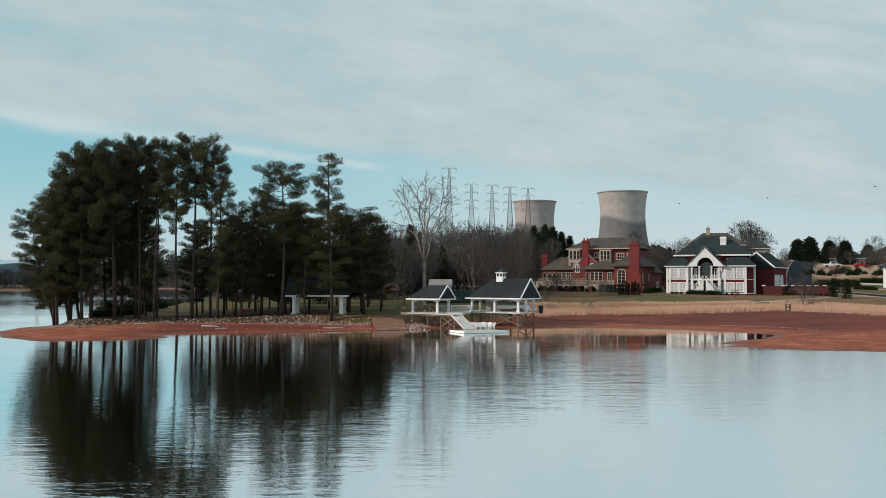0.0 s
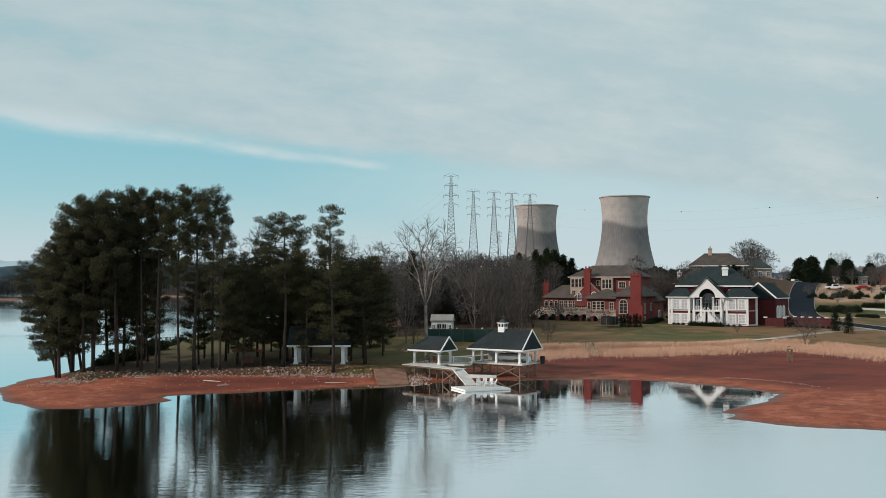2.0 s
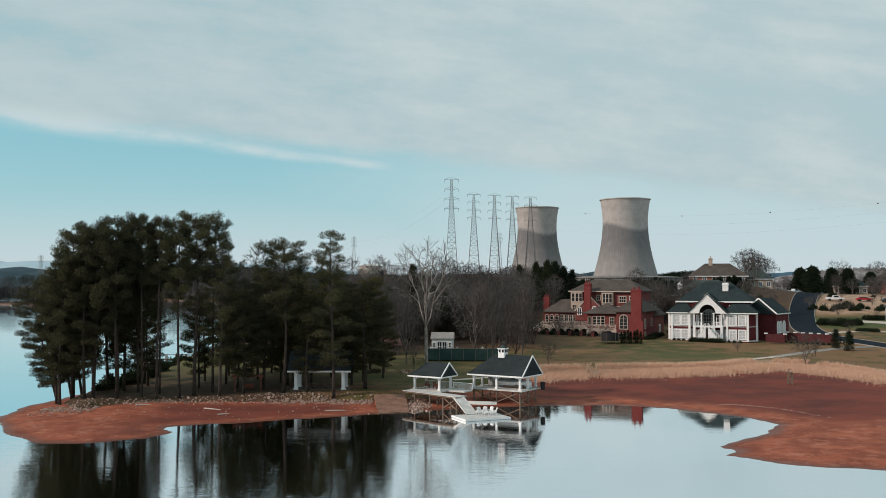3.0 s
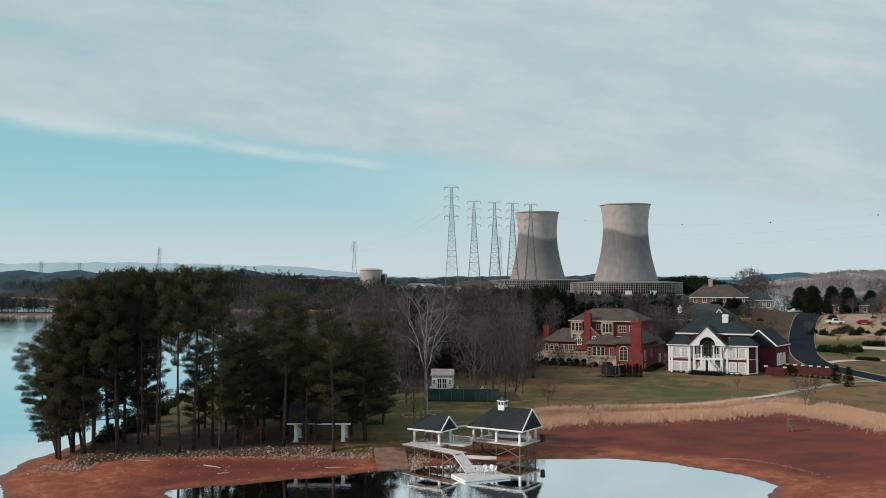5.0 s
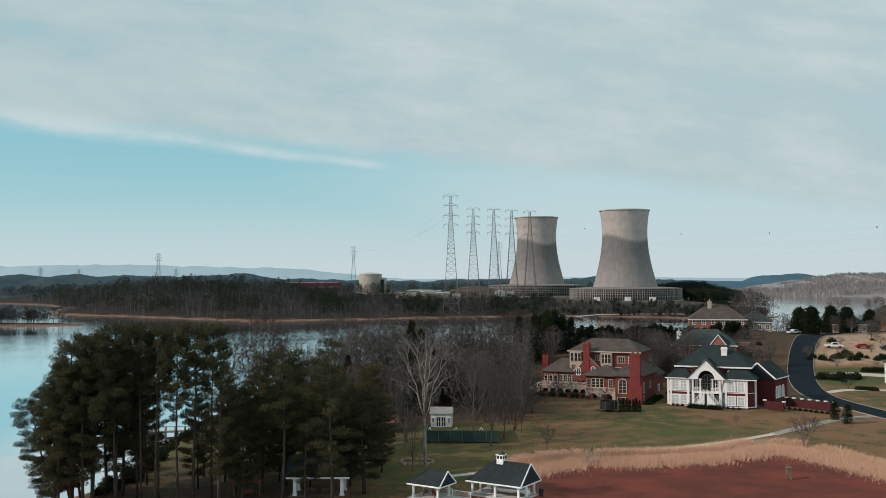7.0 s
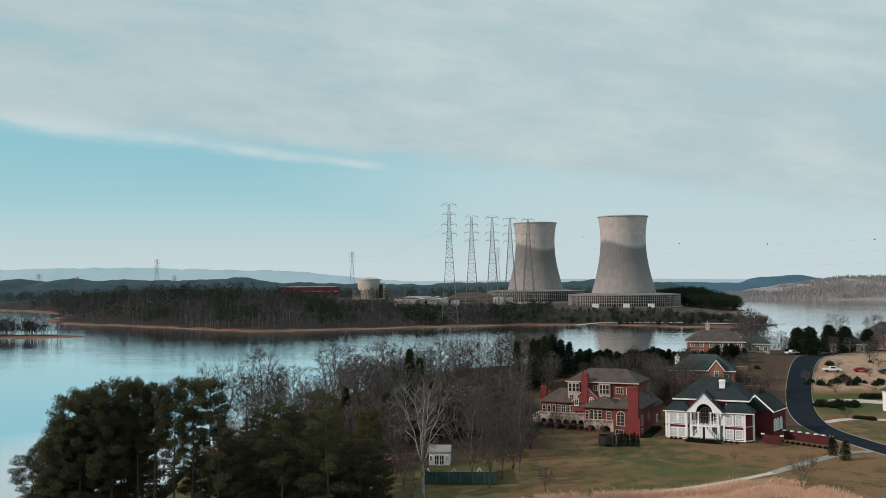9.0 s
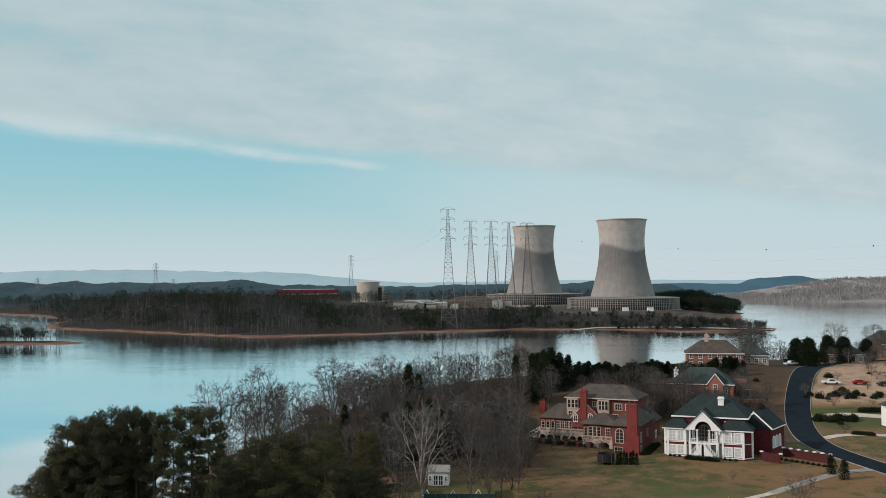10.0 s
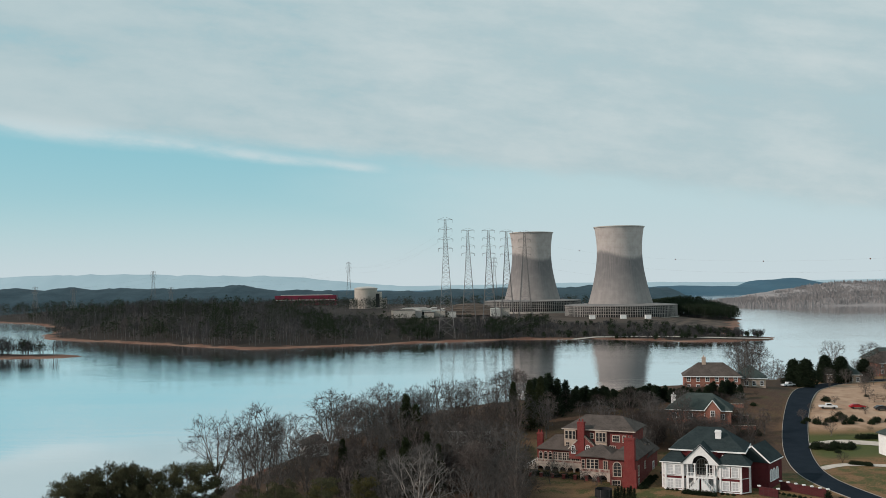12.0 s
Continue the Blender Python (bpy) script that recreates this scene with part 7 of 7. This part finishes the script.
def plant_buildings():
    dome = thing("reactor_building", Matrix.Translation((-145, 1830, 9)) @ Matrix.Diagonal((1.18, 1.18, 1.07, 1)), "tan concrete reactor building with a shallow white dome", "building")
    part("drum", MB().lathe([(18.5, 0), (18.5, 35.5), (19.2, 35.5), (19.2, 36.8), (18, 36.8)], 48), "dome", dome, smooth=False)
    part("dome", MB().lathe([(18.0, 36.8), (14, 38.6), (8, 39.7), (0, 40.1)], 48), "plant", dome, "pale shallow dome", smooth=True)
    part("annex", MB().box(14, 26, -12, 6, 0, 30).box(26, 34, -10, 4, 0, 18).box(-26, -14, -14, 2, 0, 17), "dome", dome)
    part("annex_bay", MB().box(17, 23, -12.4, -12, 3, 27), "pit", dome)
    red = thing("turbine_hall", Matrix.Translation((-311, 2190, 9)), "long maroon clad turbine hall", "building")
    part("hall", MB().box(-70, 70, -16, 16, 0, 23.2), "maroon", red)
    part("roof_vent", MB().box(-58, 60, -4, 4, 23.2, 24.7), "plant", red)
    part("window_band", MB().box(-68, 68, -16.3, -16, 12, 14), "plant", red)
    low = thing("warehouse", Matrix.Translation((-35, 1290, 13)), "long low warehouse with pale arched roof", "building")
    part("hall", MB().box(-22, 22, -9, 9, 0, 7.5), "plant", low)
    part("roof", MB().prism([(-22 + 0.0, 7.5), (22, 7.5), (22, 8.2), (14, 10.4), (-14, 10.4), (-22, 8.2)], -9.5, 9.5), "plant", low)
    for i in range(11):
        part("opening", MB().box(-20 + i * 3.7, -17.8 + i * 3.7, -9.2, -9, 1, 5), "pit", low)
    r = random.Random(12)
    for i in range(26):
        x = r.uniform(-75, 85)
        y = r.uniform(1215, 1400)
        w, d, h = r.uniform(4, 16), r.uniform(4, 9), r.uniform(3, 8)
        sh = thing("plant_shed", Matrix.Translation((x, y, 13.5)), "low pale plant building in the works yard", "building", "yard buildings")
        part("body", MB().box(-w, w, -d, d, -3, h), r.choice(("plant", "louvre", "dome", "concrete")), sh)
        part("roof", hip(MB(), -w, w, -d, d, h, 0.9, 0.4), r.choice(("plant", "plant", "brown_roof")), sh)
    for x, y in ((185, 1165), (222, 1160), (250, 1150)):
        sh = thing("pump_house", Matrix.Translation((x, y, float(far_height(x, y)) - 0.3)), "small white pump house beside the cooling tower", "building", "pump houses")
        part("body", MB().box(-3.4, 3.4, -3, 3, -1, 5.0), "white", sh)
        part("roof", MB().box(-3.7, 3.7, -3.3, 3.3, 5.0, 5.3), "louvre", sh)
    mound = MB()
    for i in range(19):
        for j in range(9):
            x, y = -52 + 104 * i / 18, -28 + 56 * j / 8
            mound.v.append((x, y, 16 * max(0, 1 - (x / 52) ** 2) * max(0, 1 - (y / 28) ** 2) ** 0.8 + r.uniform(-0.4, 0.4)))
    mound.f = [(i * 9 + j, (i + 1) * 9 + j, (i + 1) * 9 + j + 1, i * 9 + j + 1) for i in range(18) for j in range(8)]
    tagged(part("spoil_heap", mound, "far_land", at=Matrix.Translation((40, 1330, 12)), smooth=True), "brown earth mound in the works yard", "mound", kind="structure")
    ribbon_far = MB()
    pts = [(90, 905), (150, 925), (210, 900), (262, 868), (300, 868)]
    for x, y in pts:
        z = float(far_height(x, y))
        ribbon_far.v += [(x, y - 5, z + 0.5), (x, y + 5, z + 0.9)]
    ribbon_far.f = [(2 * i, 2 * i + 2, 2 * i + 3, 2 * i + 1) for i in range(len(pts) - 1)]
    tagged(part("causeway", ribbon_far, "concrete"), "pale gravel causeway along the far shore", "road", kind="structure")


plant_buildings()


def far_woods():
    """Woods on the far shore: bare grey-brown crowns with scattered pines, uneven tops."""
    r = random.Random(21)
    bare, trunks, ever = MB(), MB(), MB()
    def broad(x, y, z, h, w, blades=42):
        lean = r.gauss(0, 0.8)
        trunks.tube([(x, y, z - 0.5), (x + lean * 0.4, y, z + h * 0.45), (x + lean, y, z + h * 0.86)], [0.26, 0.17, 0.05], 3, cap=False)
        for _ in range(blades):
            t = r.random() ** 0.8
            a = r.uniform(0, 6.283)
            q = w * (0.30 + 0.70 * math.sin(math.pi * min(0.96, 0.10 + 0.86 * t))) * math.sqrt(r.random())
            c = Vector((x + lean * t + q * math.cos(a), y + q * math.sin(a), z + h * (0.22 + 0.70 * t)))
            d = Vector((math.cos(a) * 0.7, math.sin(a) * 0.7, 1.0)).normalized() * r.uniform(1.2, 2.6)
            s = Vector((r.uniform(-1, 1), r.uniform(-1, 1), 0.2)).normalized() * r.uniform(0.08, 0.24)
            bare.add([c - s, c + s, c + d + s * 0.6, c + d - s * 0.6], [(0, 1, 2, 3)])
    def conifer(x, y, z, h, w, clumps=34):
        trunks.tube([(x, y, z - 0.5), (x, y, z + h * 0.9)], [0.22, 0.06], 3, cap=False)
        for _ in range(clumps):
            t = 0.25 + 0.72 * r.random() ** 0.75
            a = r.uniform(0, 6.283)
            q = w * math.sqrt(max(0.04, 1 - ((t - 0.55) / 0.48) ** 2)) * math.sqrt(r.random())
            tuft(ever, (x + q * math.cos(a), y + q * math.sin(a), z + h * t), 1.25, r, 4, 0.7, 0.34)
    n = 0
    while n < 2700:
        x, y = r.uniform(-900, 120), r.uniform(720, 1560)
        if y > 1230 and x > -440:
            continue
        z = float(0)
        if y > 1120 and x > -140 or (x > -60 and y > 1060):
            continue
        d = float(inside_by(PLANT, x, y))
        if d < 16 or (r.random() < 0.3 and d > 200):
            continue
        z = float(far_height(x, y))
        h = r.choice((r.uniform(11, 16), r.uniform(14, 20), r.uniform(18, 25))) * (0.55 if x > -60 else 1.0 - 0.40 * float(step(x / y, -0.185, -0.095)))
        grove = noise.noise(Vector((x / 45, y / 70, 5.0)))
        if r.random() < (0.8 if grove > 0.18 else 0.13):
            conifer(x, y, z, h * 1.1, 3.6)
        else:
            broad(x, y, z, h, r.uniform(3.2, 5.2))
        n += 1
    for _ in range(1150):   # low scrub along the point and the spit
        if r.random() < 0.6:
            x, y = r.uniform(40, 310), r.choice((r.uniform(870, 935), r.uniform(870, 1010)))
            h = r.uniform(2.5, 7.5)
        else:
            x, y = r.uniform(-480, -318), r.uniform(784, 845)
            h = r.uniform(8, 17)
        if max(float(inside_by(PLANT, x, y)), float(inside_by(SPIT, x, y))) < 9:
            continue
        (conifer if r.random() < (0.35 if x > 0 else 0.08) else broad)(x, y, float(far_height(x, y)), h, h * 0.34)
    for _ in range(1000):   # evergreen grove beside the tower
        a, q = r.uniform(0, 6.283), math.sqrt(r.random())
        x, y = 352 + 58 * q * math.cos(a), 1335 + 95 * q * math.sin(a)
        if float(inside_by(PLANT, x, y)) < 5:
            continue
        conifer(x, y, float(far_height(x, y)) - 1, r.uniform(22, 29) * (1.08 - 0.4 * q), 6.0)
    hillside = MB()
    for _ in range(9000):   # bare woods on the hills across the lake
        x, t = r.uniform(575, 1300), r.uniform(0.02, 0.6)
        y = 1850 + 420 * t
        e = float(step(x, 560, 640)) * 8 + 34 * float(step(x, 620, 900))
        z = LAKE + e * (0.30 + 0.7 * t / 0.6 if t > 0.12 else t * 2.5)
        h = r.uniform(4, 9)
        for _ in range(3):
            c = Vector((x + r.gauss(0, 2.2), y + r.gauss(0, 2), z - 2.5 + r.uniform(0, 3)))
            s = Vector((r.uniform(0.5, 1), r.uniform(-0.5, 0.5), 0)) * r.uniform(0.25, 0.8)
            d = Vector((r.gauss(0, 0.8), r.gauss(0, 0.5), h))
            hillside.add([c - s * 0.6, c + s * 0.6, c + d + s, c + d - s], [(0, 1, 2, 3)])
    tagged(part("hillside_woods", hillside, "hill", recalc=False), "hazy leafless woods on the hills across the lake", "woods", kind="stuff")
    for _ in range(260):   # trees before the turbine hall
        x, y = r.uniform(-420, -180), r.uniform(2100, 2160)
        (conifer if r.random() < 0.3 else broad)(x, y, max(float(far_height(x, y)), 8), r.uniform(8, 15), 4.5)
    for _ in range(1300):   # woods behind the works
        x, y = r.uniform(-880, 420), r.uniform(1540, 1850)
        if 60 < x < 220 and y < 1600 or float(inside_by(PLANT, x, y)) < 6:
            continue
        (conifer if r.random() < 0.4 else broad)(x, y, max(float(far_height(x, y)), 6), r.uniform(16, 26), 5.0)
    tagged(part("far_bare_woods", bare, "twig_far", recalc=False), "grey-brown leafless woods on the far shore", "woods", kind="stuff")
    tagged(part("far_trunks", trunks, "bark_far", recalc=False), "grey trunks of the far woods", "woods", kind="stuff")
    tagged(part("far_pines", ever, "cypress", recalc=False), "scattered dark pines on the far shore", "woods", kind="stuff")


far_woods()

# ---- things on the lawn and along the road ----
def vehicle(x, y, turn, mat, label, pickup=False, L=5.0):
    ob = thing("car", pose(x, y, ground(x, y) + 0.12, 0, 0, turn), label, "car", "parked cars")
    W, h = 0.95, L / 2
    body = MB()
    if pickup:
        prof = [(-h, 0.5), (h, 0.5), (h, 0.95), (h * 0.55, 1.10), (h * 0.32, 1.75), (-h * 0.22, 1.78), (-h * 0.30, 1.12), (-h, 1.10)]
    else:
        prof = [(-h, 0.45), (h, 0.45), (h, 0.85), (h * 0.55, 1.0), (h * 0.22, 1.48), (-h * 0.55, 1.50), (-h * 0.92, 1.02), (-h, 0.95)]
    body.prism(prof, -W, W)
    part("body", body, mat, ob)
    roofz = 1.66 if pickup else 1.40
    part("side_glass", MB().prism([(h * 0.46, 1.14), (h * 0.27, roofz), (-h * (0.18 if pickup else 0.5), roofz), (-h * (0.22 if pickup else 0.75), 1.14)], -W - 0.02, W + 0.02), "glass", ob)
    wheel = None
    for sx in (-0.62, 0.62):
        for sy in (-W, W):
            q = Matrix.Translation((sx * h, sy, 0.36)) @ pose(0, 0, 0, 90, 0, 0)
            if wheel is None:
                wheel = part("wheel", MB().lathe([(0.0, -0.12), (0.36, -0.12), (0.36, 0.12), (0.0, 0.12)], 14), "black", ob, at=q)
            else:
                share(wheel, q, ob)
    return ob


vehicle(131.0, 321.5, -12, "car_white", "white pickup truck parked on the pale drive", True, 5.8)
vehicle(141.0, 322.0, -8, "car_red", "red car parked beside the pickup", False, 5.0)
vehicle(148.5, 320.0, 0, "car_dark", "dark car with pale roof parked on the drive")
vehicle(136.0, 372.0, 20, "car_white", "white van parked at the top of the road", True, 5.6)
vehicle(61.0, 252.0, -30, "car_dark", "dark car parked behind the brick house")


def court():
    ob = thing("sports_court", Matrix.Identity(4), "small court behind green windscreen fencing with white rails", "court")
    z = ground(4, 195)
    a, b, c, d = Vector((-3.4, 193.6, z)), Vector((11.0, 193.0, z)), Vector((11.6, 205, z)), Vector((-3.0, 205.5, z))
    part("surface", MB().add([tuple(p + Vector((0, 0, 0.14))) for p in (a, b, c, d)], [(0, 1, 2, 3)]), "court", ob, "green court surface")
    for p, q in ((a, b), (b, c), (d, a)):
        part("windscreen", MB().bar(p + Vector((0, 0, 1.25)), q + Vector((0, 0, 1.25)), 0.05, 2.3), "net", ob, "dark green windscreen")
        n = 6
        for i in range(n + 1):
            s = p.lerp(q, i / n)
            part("post", MB().tube([(s.x, s.y, z - 0.1), (s.x, s.y, z + 2.6)], [0.05, 0.05], 6), "steel", ob)
    part("top_rail", MB().bar(a + Vector((0, 0, 2.45)), b + Vector((0, 0, 2.45)), 0.07), "steel", ob)
    for x in (-4.2, 1.2, 6.4):
        g = thing("goal_frame", Matrix.Translation((x, 198, z + 0.15)), "leaning white pipe goal frame on the court", "goal", "goal frames")
        part("pipe", MB().bar((0, 0, 0), (1.4, -1.2, 2.4), 0.12), "white", g)
        part("pipe", MB().bar((2.6, -1.5, 0), (1.4, -1.2, 2.4), 0.12), "white", g)


court()


def garden_things():
    s = thing("garden_shed", pose(-0.4, 212, ground(-0.4, 212), 0, 0, -6), "white garden shed with grey roof and double doors", "shed")
    part("wall", MB().box(-2.3, 2.3, -1.6, 1.6, -0.3, 2.9), "white", s)
    part("roof", hip(MB(), -2.3, 2.3, -1.6, 1.6, 2.9, 1.3, 0.25, ends=(0, 0)), "louvre", s)
    for x in (-0.55, 0.55):
        window(s, x, 0.1, 0.85, 2.0, -1.63, 2, 2)
    window(s, -1.8, 1.0, 0.5, 0.9, -1.63, 2, 2), window(s, 1.8, 1.0, 0.5, 0.9, -1.63, 2, 2)
    b = thing("storage_barn", pose(-13.5, 206, ground(-13.5, 206), 0, 0, 14), "low dark barn with faded red roof among trees", "shed")
    part("wall", MB().box(-3.5, 3.5, -2.5, 2.5, -0.3, 2.2), "wood", b)
    M["red_roof"] = plain("faded_red_roof", (0.16, 0.075, 0.062), (0.24, 0.125, 0.105), 0.5, 0.9)
    part("roof", hip(MB(), -3.5, 3.5, -2.5, 2.5, 2.2, 1.3, 0.4, ends=(0, 0)), "red_roof", b)
    t = thing("trampoline", Matrix.Translation((39.6, 230.0, ground(39.6, 230))), "round black trampoline with dark safety net", "trampoline")
    part("net", MB().lathe([(2.0, 0.7), (2.0, 2.5), (1.97, 2.5), (1.97, 0.7)], 28), "black", t)
    part("mat", MB().lathe([(2.1, 0.62), (2.1, 0.72), (0, 0.72)], 28), "black", t)
    for i in range(6):
        a = i * math.pi / 3
        part("pole", MB().tube([(2.05 * math.cos(a), 2.05 * math.sin(a), -0.05), (2.05 * math.cos(a), 2.05 * math.sin(a), 2.55)], [0.04, 0.04], 6), "steel", t)
    bx = thing("pump_stand", pose(59.1, 164.6, ground(59.1, 164.6), 0, 0, -12), "weathered timber pump stand standing on the mud", "stand")
    for x in (-0.55, 0.55):
        for y in (-0.45, 0.45):
            part("post", MB().box(x * 0.6 - 0.09, x * 0.6 + 0.09, y - 0.09, y + 0.09, -0.3, 2.0), "wood", bx)
    for z in (0.35, 0.95, 1.55):
        part("board", MB().box(-0.32, 0.32, -0.52, -0.47, z - 0.12, z + 0.12), "wood", bx)
        part("board", MB().box(0.36, 0.42, -0.45, 0.45, z - 0.12, z + 0.12), "stone_trim", bx)
    part("platform", MB().box(-0.48, 0.48, -0.6, 0.6, 1.98, 2.06), "wood", bx)
    part("pipe", MB().tube([(-0.3, 0, 1.98), (-0.3, 0, 2.5), (0.1, 0, 2.55)], [0.07, 0.07, 0.07], 8), "steel", bx)
    ring = thing("fire_ring", Matrix.Translation((-4.8, 176.5, ground(-4.8, 176.5))), "low stone ring on the lawn under the sycamore", "fire pit")
    r = random.Random(2)
    for i in range(16):
        a = 2 * math.pi * i / 16
        w = r.uniform(0.25, 0.4)
        part("stone", MB().box(-w, w, -0.22, 0.22, -0.1, r.uniform(0.25, 0.4)), "rock", ring, at=pose(3.0 * math.cos(a), 2.4 * math.sin(a), 0, 0, 0, math.degrees(a) + 90))
    # hedges by the upper lawns
    for i in range(14):
        plant(SHRUB, 110.5 + i * 0.85, (281.5 + 1.5 * math.sin(i)) / DEEP, 1.5, group="hedge by the drive", label="large rounded evergreen shrub beside the drive")
    for i in range(10):
        plant(SHRUB, 128 + i * 1.1, 291.5 / DEEP, 1.2, group="hedge by the drive")
    for i in range(9):
        plant(SHRUB, 113.2 + i * 0.5, (262.5 - 0.3 * i) / DEEP, 0.9, group="shrubs on the lawn")
    for i in range(16):
        plant(SHRUB, 117 + i * 2.1, (307 + 2 * math.sin(i * 1.7)) / DEEP, 0.9 + 0.3 * (i % 3), group="mulch bed shrubs")
    for i in range(12):
        plant(SHRUB, 92 + (i % 4) * 2.2, (296 + 7 * (i // 4)) / DEEP, 1.1 + 0.3 * (i % 2), group="mulch bed shrubs")
    for x, y, l in ((96.5, 302, 7.0), (98, 312, 6.0), (100, 323, 6.0)):
        w = thing("retaining_wall", pose(x, y, ground(x, y), 0, 0, -8), "low orange brick retaining wall beside the road", "wall", "retaining walls")
        part("wall", MB().box(-l / 2, l / 2, -0.2, 0.2, -0.8, 1.1), "brick_c", w)
        part("cap", MB().box(-l / 2 - 0.1, l / 2 + 0.1, -0.28, 0.28, 1.1, 1.22), "stone_trim", w)


garden_things()


def hillside_shrubs():
    """Leafless shrubs and low evergreens on the sandy slope beside the road."""
    r = random.Random(31)
    road = [Vector(a).lerp(Vector(b), i / 6) for a, b in zip(ROAD, ROAD[1:]) for i in range(6)]
    n = 0
    while n < 48:
        x, y = r.uniform(104, 186), r.uniform(262, 392)
        gap = min((p - Vector((x, y))).length for p in road)
        if gap < 6.5 or 126 < x < 153 and 316 < y < 327 or (103 < x < 152 and 252 < y < 262) or 106 < x < 162 and 281 < y < 291:
            continue
        if n % 5:
            plant(UNDER, x, y / DEEP, r.uniform(0.32, 0.7), wide=1.3, label="leafless reddish-brown shrub on the slope", group="slope shrubs")
        else:
            plant(SHRUB, x, y / DEEP, r.uniform(0.7, 1.5), wide=1.2, label="low dark evergreen shrub on the sandy slope", group="slope shrubs")
        n += 1


hillside_shrubs()


def bank_shrubs():
    for i in range(22):
        t = i / 21
        plant(SHRUB, -55.6 + 1.6 * math.sin(t * 5) + 0.8 * math.sin(i * 2.1), 103 + 37 * t, 1.0 + 0.5 * ((i * 5) % 3), group="shrubs on the bank", label="dark evergreen shrub at the top of the bank")


bank_shrubs()


def lake_dock():
    """Private dock with a covered slip behind the pines."""
    d = thing("lake_dock", pose(-64.5, 222, 0, 0, 0, 8), "dark timber dock with rails on the open lake", "dock")
    part("deck", MB().box(-7, 7, -1.0, 1.0, 1.15, 1.35), "wood", d)
    for i in range(7):
        for y in (-0.9, 0.9):
            part("pile", MB().tube([(-6.6 + i * 2.2, y, -2), (-6.6 + i * 2.2, y, 2.4)], [0.14, 0.12], 7), "wood", d)
    part("rail", MB().box(-7, 7, 0.85, 0.95, 2.2, 2.3), "wood", d)
    b = thing("pontoon_boat", pose(-67, 217, 0.45, 0, 0, 10), "pontoon boat moored at the dark timber dock", "boat")
    part("deck", MB().box(-3.2, 3.2, -1.2, 1.2, 0.5, 0.62), "deck", b)
    for y in (-0.9, 0.9):
        part("pontoon", MB().tube([(-3.4, y, 0.2), (3.0, y, 0.2), (3.5, y, 0.4)], [0.3, 0.3, 0.05], 10), "steel", b)
    part("rail_panel", MB().box(-3.1, 3.1, -1.2, -1.12, 0.62, 1.25).box(-3.1, 3.1, 1.12, 1.2, 0.62, 1.25), "car_dark", b)
    part("canopy", MB().box(-2.0, 0.6, -1.2, 1.2, 2.3, 2.4), "car_dark", b)
    for x in (-1.9, 0.5):
        for y in (-1.1, 1.1):
            part("canopy_pole", MB().bar((x, y, 1.2), (x, y, 2.3), 0.05), "steel", b)


lake_dock()
